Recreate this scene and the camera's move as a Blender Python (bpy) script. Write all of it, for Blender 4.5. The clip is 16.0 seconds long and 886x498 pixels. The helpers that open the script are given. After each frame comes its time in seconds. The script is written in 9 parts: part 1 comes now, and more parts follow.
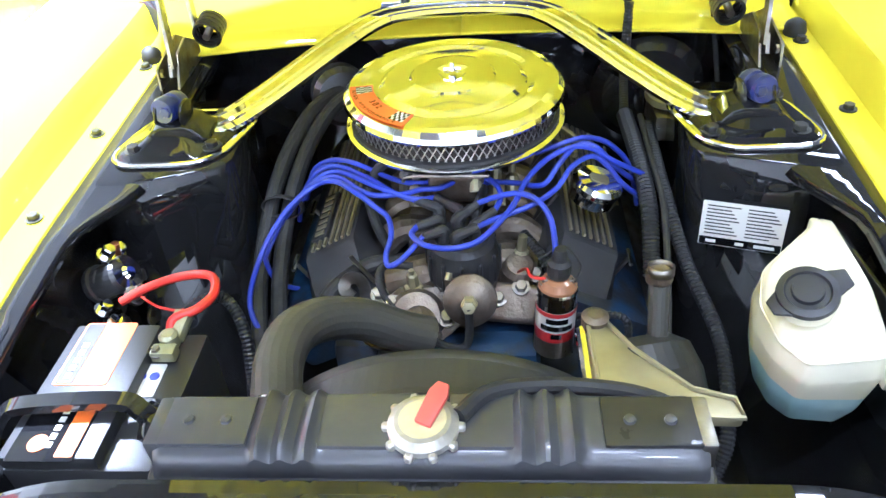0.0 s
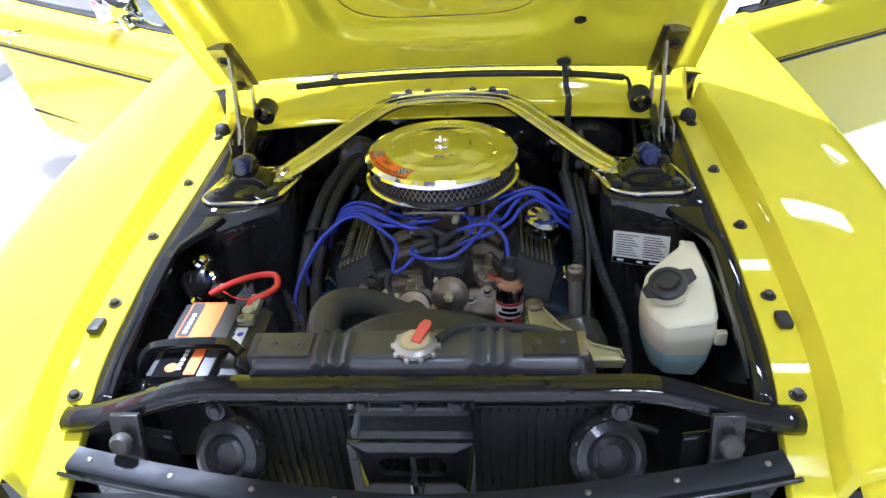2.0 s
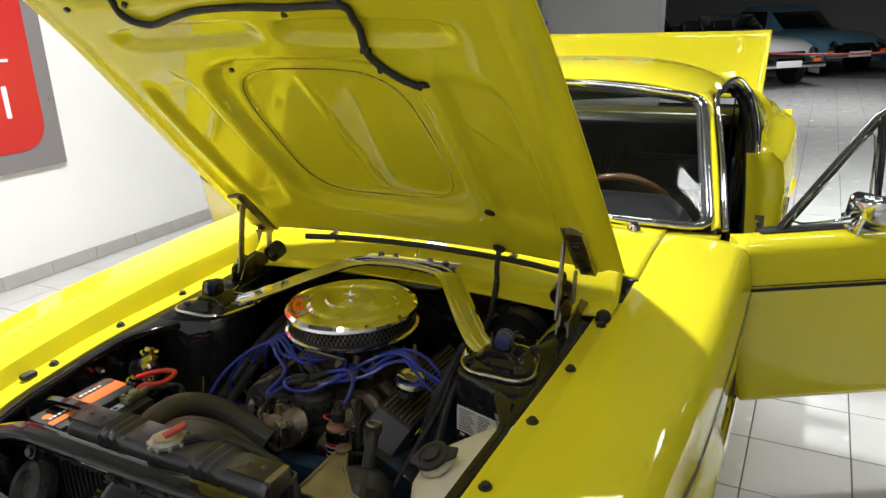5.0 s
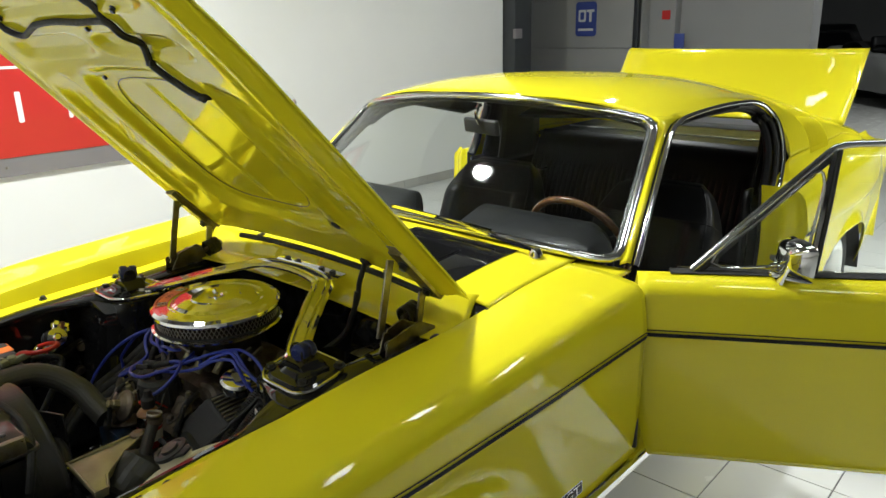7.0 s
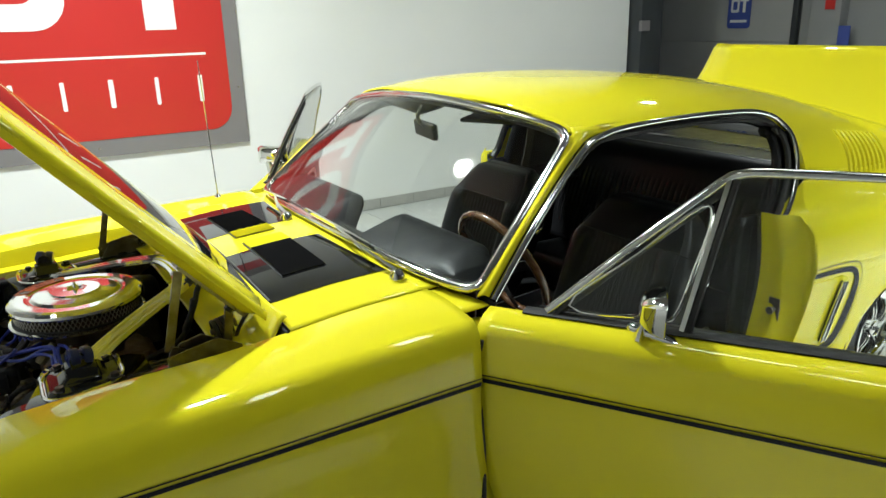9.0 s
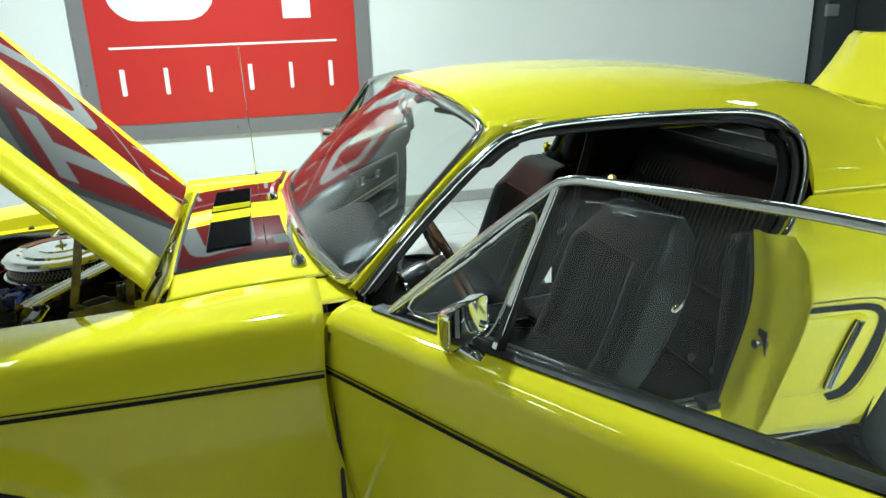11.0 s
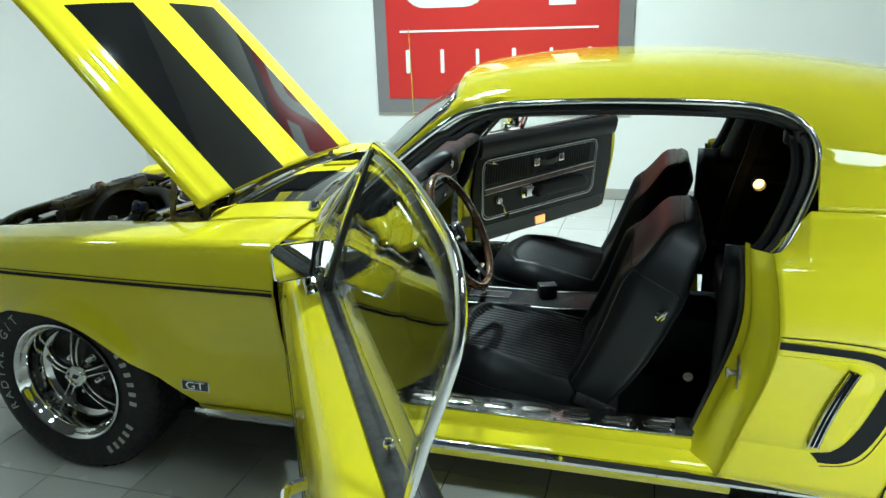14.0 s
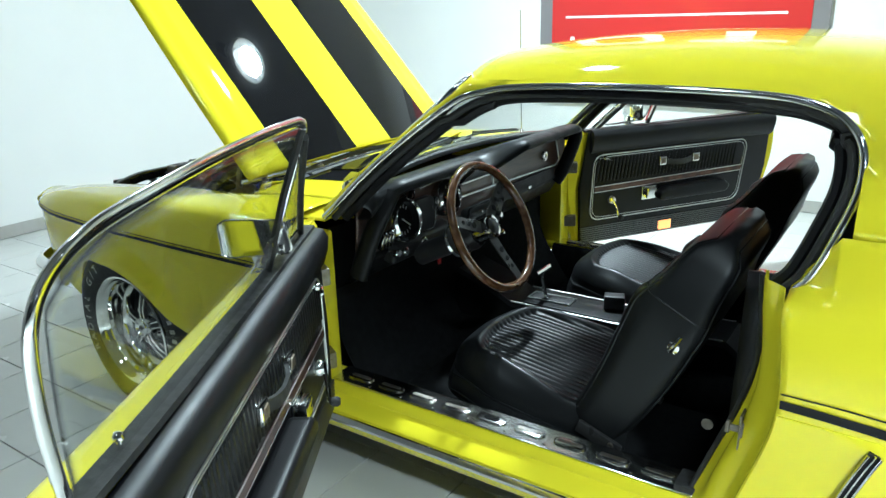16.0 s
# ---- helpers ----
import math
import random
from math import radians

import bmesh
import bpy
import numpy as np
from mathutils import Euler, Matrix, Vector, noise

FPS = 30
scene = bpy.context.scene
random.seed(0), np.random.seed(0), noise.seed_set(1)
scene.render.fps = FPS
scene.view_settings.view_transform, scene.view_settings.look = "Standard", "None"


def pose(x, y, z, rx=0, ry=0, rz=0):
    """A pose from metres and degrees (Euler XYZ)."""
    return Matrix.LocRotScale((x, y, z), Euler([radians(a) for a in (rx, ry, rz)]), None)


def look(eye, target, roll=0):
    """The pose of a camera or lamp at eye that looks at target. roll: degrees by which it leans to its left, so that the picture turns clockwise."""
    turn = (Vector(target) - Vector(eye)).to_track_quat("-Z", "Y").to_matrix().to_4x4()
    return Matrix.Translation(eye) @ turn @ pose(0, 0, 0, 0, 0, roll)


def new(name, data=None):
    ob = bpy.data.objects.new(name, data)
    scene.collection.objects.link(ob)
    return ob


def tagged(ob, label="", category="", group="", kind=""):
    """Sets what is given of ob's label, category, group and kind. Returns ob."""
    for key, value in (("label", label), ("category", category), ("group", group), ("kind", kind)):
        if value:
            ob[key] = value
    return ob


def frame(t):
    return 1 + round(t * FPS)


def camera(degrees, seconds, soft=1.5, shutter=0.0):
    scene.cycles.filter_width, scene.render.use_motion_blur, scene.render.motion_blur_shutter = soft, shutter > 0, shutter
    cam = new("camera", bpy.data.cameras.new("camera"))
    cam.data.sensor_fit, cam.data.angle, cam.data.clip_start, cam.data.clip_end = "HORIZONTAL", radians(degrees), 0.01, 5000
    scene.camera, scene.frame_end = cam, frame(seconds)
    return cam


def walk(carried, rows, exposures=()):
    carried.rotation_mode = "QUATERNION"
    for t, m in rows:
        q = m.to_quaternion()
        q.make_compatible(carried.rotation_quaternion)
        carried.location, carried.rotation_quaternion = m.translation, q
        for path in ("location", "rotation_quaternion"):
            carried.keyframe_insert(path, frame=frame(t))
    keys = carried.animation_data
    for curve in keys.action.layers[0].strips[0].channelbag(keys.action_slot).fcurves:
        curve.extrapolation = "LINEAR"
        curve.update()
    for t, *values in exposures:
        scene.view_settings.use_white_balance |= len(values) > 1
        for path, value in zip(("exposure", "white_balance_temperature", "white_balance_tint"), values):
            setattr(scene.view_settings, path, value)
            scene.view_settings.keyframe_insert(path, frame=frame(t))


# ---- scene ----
cam = camera(63.4, 16.0)
PATH = [
    (0, (0.068, -0.925, 1.304), (-0.098, 0.629, 0.056), -4.9),
    (0.5, (0.06, -1.0, 1.346), (-0.104, 0.563, 0.109), -4.8),
    (1, (0.082, -1.123, 1.4), (-0.086, 0.449, 0.175), -4.8),
    (1.5, (0.09, -1.236, 1.452), (-0.076, 0.371, 0.272), -4.5),
    (2, (0.126, -1.356, 1.481), (-0.037, 0.323, 0.406), -4.0),
    (2.5, (0.197, -1.395, 1.508), (0.016, 0.346, 0.54), -3.1),
    (3, (0.337, -1.412, 1.519), (0.011, 0.375, 0.682), -2.4),
    (3.2, (0.39, -1.427, 1.525), (-0.016, 0.366, 0.739), -2.1),
    (5.3, (1.123, -1.256, 1.512), (0.173, 0.393, 0.898), -1.9),
    (5.5, (1.205, -1.218, 1.514), (0.21, 0.408, 0.907), -1.7),
    (6, (1.396, -1.115, 1.499), (0.292, 0.442, 0.901), -1.7),
    (6.5, (1.563, -1.018, 1.515), (0.367, 0.471, 0.923), -1.6),
    (7, (1.675, -0.83, 1.505), (0.382, 0.577, 0.914), -1.4),
    (7.5, (1.79, -0.646, 1.486), (0.407, 0.671, 0.892), -1.2),
    (8, (1.928, -0.462, 1.473), (0.448, 0.745, 0.88), -1.4),
    (8.5, (2.029, -0.281, 1.502), (0.476, 0.828, 0.904), -1.4),
    (9, (2.092, -0.035, 1.497), (0.475, 0.976, 0.896), -1.5),
    (9.2, (2.124, 0.045, 1.495), (0.484, 1.019, 0.893), -1.4),
    (11.3, (2.409, 0.826, 1.467), (0.538, 1.173, 0.852), -2.0),
    (11.5, (2.431, 0.891, 1.459), (0.546, 1.16, 0.846), -2.0),
    (12, (2.489, 1.074, 1.453), (0.587, 1.156, 0.842), -2.1),
    (12.5, (2.505, 1.249, 1.457), (0.602, 1.17, 0.846), -2.2),
    (13, (2.5, 1.454, 1.43), (0.61, 1.224, 0.82), -1.8),
    (13.5, (2.525, 1.608, 1.422), (0.658, 1.23, 0.811), -1.6),
    (14, (2.523, 1.791, 1.42), (0.698, 1.247, 0.811), -1.8),
    (14.5, (2.482, 1.9, 1.43), (0.703, 1.222, 0.82), -1.6),
    (15, (2.339, 2.012, 1.416), (0.62, 1.193, 0.803), -1.6),
    (15.5, (2.225, 2.115, 1.398), (0.571, 1.174, 0.781), -1.4),
    (16, (2.162, 2.237, 1.367), (0.592, 1.164, 0.75), -1.5),
]
# the clip's camera stops down and cools its picture as it leaves the dark engine bay
EXPOSURES = [(0, 1.95, 4850, 18), (1.5, 1.15, 4900, 19), (3, 0.05, 5450, 21), (5.5, -0.45, 6200, 11), (9, -0.6, 6000, 1), (12, -0.55, 5350, -10), (14.5, -0.62, 5400, -10), (15, -0.68, 5300, -9), (16, -0.15, 5250, -5)]
walk(cam, [(t, look(eye, target, roll)) for t, eye, target, roll in PATH], EXPOSURES)

# ---- light ----
world = bpy.data.worlds.new("hall_air")
scene.world = world
world.use_nodes = True
world.node_tree.nodes["Background"].inputs[0].default_value = (0.75, 0.85, 1.0, 1)
world.node_tree.nodes["Background"].inputs[1].default_value = 0.04


def lamp(name, kind, energy, color, size, m, size_y=None):
    data = bpy.data.lights.new(name, kind)
    data.energy, data.color = energy, color
    if kind == "AREA":
        data.shape, data.size = ("DISK", size) if size_y is None else ("RECTANGLE", size)
        if size_y:
            data.size_y = size_y
    else:
        data.shadow_soft_size = size
    ob = new(name, data)
    ob.matrix_world = m
    return ob


CEILING = 4.3
# high-bay dome lamps over the cars, the brightest one between this car and the white wall
# the weak one at y = -2.2 is an added fill for the engine bay
DOMES = [(-1.10, 0.56, 3.15, 230), (0.8, -2.2, 3.2, 7), (3.0, 3.8, 3.0, 250), (-1.2, 4.6, 3.3, 40), (1.2, 10.5, 3.3, 190), (4.4, 6.6, 3.3, 45)]
for x, y, z, watt in DOMES:
    dome = lamp("dome_light", "AREA", watt, (1.0, 0.99, 0.95), 0.22, pose(x, y, z - 0.02))
    if x > 2 and y < 8:
        dome.data.spread = radians(116)      # beams narrowed on this side, to keep the floor by the front wheel dimmer
# fluorescent panels set in the ceiling
PANELS = [(2.2, 1.0, 8), (2.2, 3.4, 12), (0.2, 2.2, 11), (0.2, -1.4, 14)]
for x, y, watt in PANELS:
    lamp("panel_light", "AREA", watt, (1.0, 1.0, 0.96), 1.15, pose(x, y, CEILING - 0.09), 0.28)

# ---- materials ----
def mat(name, color, rough=0.5, metal=0.0, coat=0.0, var=0.0, scale=8.0, bump=0.0, bscale=60.0, spec=0.5, trans=0.0, ior=1.45, emit=None, power=0.0,
        rvar=0.0, second=None, sharp=0.0, stretch=(1, 1, 1)):
    """A principled material: colour mottled towards a second tone at one scale, fine relief and roughness at another."""
    m = bpy.data.materials.new(name)
    m.use_nodes = True
    nt = m.node_tree
    b = nt.nodes["Principled BSDF"]
    b.inputs["Base Color"].default_value = (*color, 1)
    b.inputs["Roughness"].default_value = rough
    b.inputs["Metallic"].default_value = metal
    b.inputs["Coat Weight"].default_value = coat
    b.inputs["Coat Roughness"].default_value = 0.03
    b.inputs["Specular IOR Level"].default_value = spec
    b.inputs["Transmission Weight"].default_value = trans
    b.inputs["IOR"].default_value = ior
    if emit:
        b.inputs["Emission Color"].default_value = (*emit, 1)
        b.inputs["Emission Strength"].default_value = power
    if var or bump or rvar:
        co = nt.nodes.new("ShaderNodeTexCoord")
        mp = nt.nodes.new("ShaderNodeMapping")
        mp.inputs["Scale"].default_value = stretch
        nt.links.new(co.outputs["Object"], mp.inputs["Vector"])

        def noise_at(sc, detail):
            n = nt.nodes.new("ShaderNodeTexNoise")
            n.inputs["Scale"].default_value, n.inputs["Detail"].default_value = sc, detail
            nt.links.new(mp.outputs[0], n.inputs["Vector"])
            return n
        if var:
            n = noise_at(scale, 5)
            ramp = nt.nodes.new("ShaderNodeMapRange")
            ramp.inputs["From Min"].default_value, ramp.inputs["From Max"].default_value = 0.3 + sharp, 0.7 - sharp
            nt.links.new(n.outputs[0], ramp.inputs["Value"])
            mix = nt.nodes.new("ShaderNodeMix")
            mix.data_type = "RGBA"
            mix.inputs[6].default_value = (*color, 1)
            mix.inputs[7].default_value = (*(second or [c * (1 - var) for c in color]), 1)
            nt.links.new(ramp.outputs[0], mix.inputs[0])
            nt.links.new(mix.outputs[2], b.inputs["Base Color"])
        if rvar:
            n = noise_at(scale * 2.3, 4)
            r = nt.nodes.new("ShaderNodeMapRange")
            r.inputs["From Min"].default_value, r.inputs["From Max"].default_value = 0.3, 0.7
            r.inputs["To Min"].default_value, r.inputs["To Max"].default_value = max(0, rough - rvar), rough + rvar
            nt.links.new(n.outputs[0], r.inputs["Value"])
            nt.links.new(r.outputs[0], b.inputs["Roughness"])
        if bump:
            n = noise_at(bscale, 4)
            bp = nt.nodes.new("ShaderNodeBump")
            bp.inputs["Strength"].default_value, bp.inputs["Distance"].default_value = bump, 0.002
            nt.links.new(n.outputs[0], bp.inputs["Height"])
            nt.links.new(bp.outputs[0], b.inputs["Normal"])
    return m


YELLOW = mat("yellow_paint", (0.78, 0.69, 0.018), 0.6, 0, 1.0, 0.03, 1.5, spec=0.0)
BLACKPAINT = mat("black_paint", (0.010, 0.010, 0.0105), 0.5, 0, 1.0, 0.3, 6.0, 0.5, 22, second=(0.018, 0.018, 0.018), spec=0.0)
STRIPE = mat("black_stripe", (0.008, 0.008, 0.009), 0.6, 0, 1.0, 0.2, 5, spec=0.0)
SATIN = mat("satin_black_metal", (0.02, 0.02, 0.021), 0.36, 0.2, 0.2, 0.5, 14, 0.1, 160, rvar=0.12, second=(0.04, 0.038, 0.035))
CHROME = mat("chrome", (0.82, 0.82, 0.80), 0.07, 1.0, rvar=0.03, scale=10)
STEEL = mat("dull_steel", (0.36, 0.34, 0.31), 0.42, 1.0, 0, 0.5, 30, 0.2, 200, rvar=0.15, second=(0.2, 0.17, 0.13))
ALLOY = mat("cast_aluminium", (0.26, 0.225, 0.18), 0.48, 0.8, 0, 0.6, 22, 0.6, 200, rvar=0.12, second=(0.12, 0.085, 0.055))
RUBBER = mat("black_rubber", (0.018, 0.018, 0.018), 0.6, 0, 0, 0.4, 25, 0.25, 300, rvar=0.12, second=(0.03, 0.029, 0.027))
HOSE = mat("old_hose_rubber", (0.062, 0.060, 0.050), 0.5, 0, 0, 0.4, 22, 0.25, 240, rvar=0.1, second=(0.06, 0.057, 0.046))
VINYL = mat("black_vinyl", (0.008, 0.008, 0.009), 0.42, 0, 0.0, 0.3, 10, 0.10, 420, rvar=0.04, spec=0.32)
CARPET = mat("black_carpet", (0.014, 0.0145, 0.015), 0.95, 0, 0, 0.4, 40, 0.9, 900, spec=0.1)


def pane_glass(name, tint):
    """Thin clear glass: tinted see-through with a sharp Fresnel reflection."""
    m = bpy.data.materials.new(name)
    m.use_nodes = True
    nt = m.node_tree
    nt.nodes.remove(nt.nodes["Principled BSDF"])
    clear, gloss, layer, mix = (nt.nodes.new("ShaderNode" + k) for k in ("BsdfTransparent", "BsdfGlossy", "LayerWeight", "MixShader"))
    clear.inputs["Color"].default_value = (*tint, 1)
    gloss.inputs["Roughness"].default_value = 0.0
    layer.inputs["Blend"].default_value = 0.5
    power, scaled = nt.nodes.new("ShaderNodeMath"), nt.nodes.new("ShaderNodeMath")
    power.operation, scaled.operation = "POWER", "MULTIPLY_ADD"
    power.inputs[1].default_value = 5.0
    scaled.inputs[1].default_value, scaled.inputs[2].default_value = 0.96, 0.035
    nt.links.new(layer.outputs["Facing"], power.inputs[0])
    nt.links.new(power.outputs[0], scaled.inputs[0])
    nt.links.new(scaled.outputs[0], mix.inputs[0])
    nt.links.new(clear.outputs[0], mix.inputs[1])
    nt.links.new(gloss.outputs[0], mix.inputs[2])
    nt.links.new(mix.outputs[0], nt.nodes["Material Output"].inputs["Surface"])
    return m


GLASS = pane_glass("window_glass", (0.965, 0.985, 0.975))
WALL = mat("white_wall_paint", (0.80, 0.80, 0.78), 0.7, 0, 0, 0.04, 1.5, 0.12, 120)
TILE = mat("pale_floor_tile", (0.60, 0.60, 0.57), 0.22, 0, 0, 0.06, 4, 0.02, 60, rvar=0.06)
GROUT = mat("grey_grout", (0.16, 0.155, 0.15), 0.9, 0, 0, 0.3, 20, 0.3, 200)
SKIRT = mat("grey_skirting_tile", (0.42, 0.41, 0.38), 0.35, 0, 0, 0.1, 9)
RED = mat("red_panel", (0.52, 0.030, 0.028), 0.32, 0, 0.2, 0.03, 3)
GREY = mat("grey_panel", (0.21, 0.195, 0.20), 0.4, 0, 0.1, 0.05, 6)
WHITE = mat("white_vinyl", (0.80, 0.80, 0.79), 0.4)
CEIL = mat("dark_ceiling", (0.14, 0.14, 0.145), 0.8, 0, 0, 0.2, 2)
DARKWALL = mat("grey_hall_wall", (0.30, 0.30, 0.30), 0.75, 0, 0, 0.08, 1.2, 0.1, 90)
LAMPGLOW = mat("lamp_glow", (1, 1, 1), 0.5, emit=(1.0, 0.97, 0.92), power=14)
PANELGLOW = mat("diffuser_glow", (1, 1, 1), 0.5, emit=(1.0, 0.98, 0.95), power=9)
WOOD = mat("varnished_wood", (0.135, 0.068, 0.030), 0.22, 0, 0.8, 0.6, 9, 0.05, 80, second=(0.075, 0.030, 0.012), stretch=(6, 1, 6))

# ---- building helpers ----
LENGTH = 1.0        # stretch of the body along the car
def thing(name, at=(0, 0, 0), label="", category="", group="", kind=""):
    ob = new(name)
    ob.empty_display_size = 0.1
    ob.location = at
    return tagged(ob, label, category, group, kind)


def part(name, bm, material, parent=None, label="", solid=0.0, offset=-1.0, smooth=True, m=None, angle=40):
    """Links a bmesh, in world coordinates, as one mesh object under a thing or a part."""
    if m is not None:
        bmesh.ops.transform(bm, matrix=m, verts=bm.verts)
        if m.determinant() < 0:
            bmesh.ops.reverse_faces(bm, faces=bm.faces)
    if parent is not None and LENGTH != 1:
        bmesh.ops.scale(bm, vec=(1, LENGTH, 1), verts=bm.verts)
    data = bpy.data.meshes.new(name)
    if smooth:
        lim = math.cos(radians(angle))
        for f in bm.faces:
            f.smooth = True
        for e in bm.edges:
            if len(e.link_faces) == 2 and e.link_faces[0].normal.dot(e.link_faces[1].normal) < lim:
                e.smooth = False
    bm.to_mesh(data)
    bm.free()
    for mt in (material if isinstance(material, (list, tuple)) else (material,)):
        data.materials.append(mt)
    ob = new(name, data)
    if parent is not None:
        ob.parent = parent
        root = parent
        while root.parent is not None:
            root = root.parent
        ob.matrix_parent_inverse = Matrix.Translation(root.location).inverted() if parent is root else Matrix()
    if solid:
        md = ob.modifiers.new("thickness", "SOLIDIFY")
        md.thickness, md.offset = solid, offset
    if label:
        ob["label"] = label
    return ob


def tab(pts):
    """A smooth curve through (x, value) pairs."""
    xs = np.array([p[0] for p in pts], float)
    ys = np.array([p[1] for p in pts], float)
    d = np.gradient(ys, xs)

    def f(x):
        x = min(max(x, xs[0]), xs[-1])
        i = min(int(np.searchsorted(xs, x, "right")) - 1, len(xs) - 2)
        h = xs[i + 1] - xs[i]
        t = (x - xs[i]) / h
        return float((2 * t**3 - 3 * t**2 + 1) * ys[i] + (t**3 - 2 * t**2 + t) * h * d[i] + (3 * t**2 - 2 * t**3) * ys[i + 1] + (t**3 - t**2) * h * d[i + 1])
    return f


def ss(x, a, b):
    t = min(max((x - a) / (b - a), 0), 1)
    return t * t * (3 - 2 * t)


def curve(pts, n=8, closed=False):
    """Catmull-Rom through points, n steps a span."""
    p = [Vector(q) for q in pts]
    out = []
    k = len(p)
    for i in range(k if closed else k - 1):
        a = p[(i - 1) % k] if closed or i > 0 else p[0] * 2 - p[1]
        b, c = p[i], p[(i + 1) % k]
        d = p[(i + 2) % k] if closed or i + 2 < k else c * 2 - b
        for j in range(n):
            t = j / n
            out.append(0.5 * ((2 * b) + (c - a) * t + (2 * a - 5 * b + 4 * c - d) * t * t + (3 * b - a - 3 * c + d) * t**3))
    if not closed:
        out.append(p[-1])
    return out


def loft(rows, closed_u=False, closed_v=False, bm=None):
    """Quads between rows of points."""
    bm = bm or bmesh.new()
    vs = [[bm.verts.new(p) for p in r] for r in rows]
    nu, nv = len(vs), len(vs[0])
    for i in range(nu if closed_u else nu - 1):
        for j in range(nv if closed_v else nv - 1):
            q = [vs[i][j], vs[(i + 1) % nu][j], vs[(i + 1) % nu][(j + 1) % nv], vs[i][(j + 1) % nv]]
            try:
                bm.faces.new(q)
            except ValueError:
                pass
    return bm


def grid(f, nu, nv, bm=None):
    return loft([[f(i / nu, j / nv) for j in range(nv + 1)] for i in range(nu + 1)], bm=bm)


def sweep(path, prof, closed=False, up=(0, 0, 1), bm=None, caps=True, scale=None):
    """Sweeps a closed outline, (side, up) pairs, along a path."""
    path = [Vector(p) for p in path]
    up = Vector(up)
    rows = []
    n = len(path)
    for i, p in enumerate(path):
        a = path[(i - 1) % n] if closed or i > 0 else p
        b = path[(i + 1) % n] if closed or i < n - 1 else p
        t = (b - a).normalized()
        s = t.cross(up)
        s = s.normalized() if s.length > 1e-4 else Vector((1, 0, 0))
        w = s.cross(t)
        k = scale(i / max(1, n - 1)) if scale else 1
        rows.append([p + s * x * k + w * z * k for x, z in prof])
    bm = bm or bmesh.new()
    m0 = len(bm.verts)
    loft(rows, closed, True, bm)
    if caps and not closed:
        bm.verts.ensure_lookup_table()
        k = len(prof)
        bm.faces.new([bm.verts[m0 + j] for j in reversed(range(k))])
        bm.faces.new([bm.verts[len(bm.verts) - k + j] for j in range(k)])
    bmesh.ops.recalc_face_normals(bm, faces=bm.faces)
    return bm


def ring(r, n=10, r2=None):
    return [(r * math.cos(2 * math.pi * k / n), (r2 or r) * math.sin(2 * math.pi * k / n)) for k in range(n)]


def tube(pts, r, n=10, steps=8, closed=False, bm=None, scale=None):
    """A round tube along a smooth path, with a frame that doesn't twist."""
    path = curve(pts, steps, closed) if steps > 1 else [Vector(p) for p in pts]
    bm = bm or bmesh.new()
    m0 = len(bm.verts)
    rows, s = [], None
    cnt = len(path)
    for i, p in enumerate(path):
        a = path[(i - 1) % cnt] if closed or i > 0 else p
        b = path[(i + 1) % cnt] if closed or i < cnt - 1 else p
        t = (b - a).normalized()
        if s is None:
            s = t.orthogonal().normalized()
        s = (s - t * s.dot(t)).normalized()
        w = t.cross(s)
        k = r * (scale(i / max(1, cnt - 1)) if scale else 1)
        rows.append([p + s * (k * math.cos(2 * math.pi * j / n)) + w * (k * math.sin(2 * math.pi * j / n)) for j in range(n)])
    loft(rows, closed, True, bm)
    if not closed:
        bm.verts.ensure_lookup_table()
        bm.faces.new([bm.verts[m0 + j] for j in reversed(range(n))])
        bm.faces.new([bm.verts[len(bm.verts) - n + j] for j in range(n)])
    return bm


def lathe(prof, m=None, n=32, bm=None, caps=True):
    """Turns (radius, height) pairs round z, then moves them by m."""
    m = m or Matrix()
    bm = bm or bmesh.new()
    rows = []
    for r, h in prof:
        rows.append([m @ Vector((r * math.cos(2 * math.pi * k / n), r * math.sin(2 * math.pi * k / n), h)) for k in range(n)])
    m0 = len(bm.verts)
    loft(rows, False, True, bm)
    if caps:
        bm.verts.ensure_lookup_table()
        if prof[0][0] > 1e-5:
            bm.faces.new([bm.verts[m0 + j] for j in reversed(range(n))])
        if prof[-1][0] > 1e-5:
            bm.faces.new([bm.verts[len(bm.verts) - n + j] for j in range(n)])
    return bm


def box(sx, sy, sz, m=None, bevel=0.0, seg=2, bm=None):
    """A box with rounded edges, centred, moved by m (or a centre)."""
    b = bmesh.new()
    bmesh.ops.create_cube(b, size=1, matrix=Matrix.Diagonal((sx, sy, sz, 1)))
    if bevel:
        bmesh.ops.bevel(b, geom=b.edges[:], offset=bevel, segments=seg, profile=0.6, affect="EDGES")
    if m is not None:
        m = m if isinstance(m, Matrix) else Matrix.Translation(m)
        bmesh.ops.transform(b, matrix=m, verts=b.verts)
    return join(bm, b)


def join(bm, b):
    if bm is None:
        return b
    tmp = bpy.data.meshes.new("t")
    b.to_mesh(tmp)
    b.free()
    bm.from_mesh(tmp)
    bpy.data.meshes.remove(tmp)
    return bm


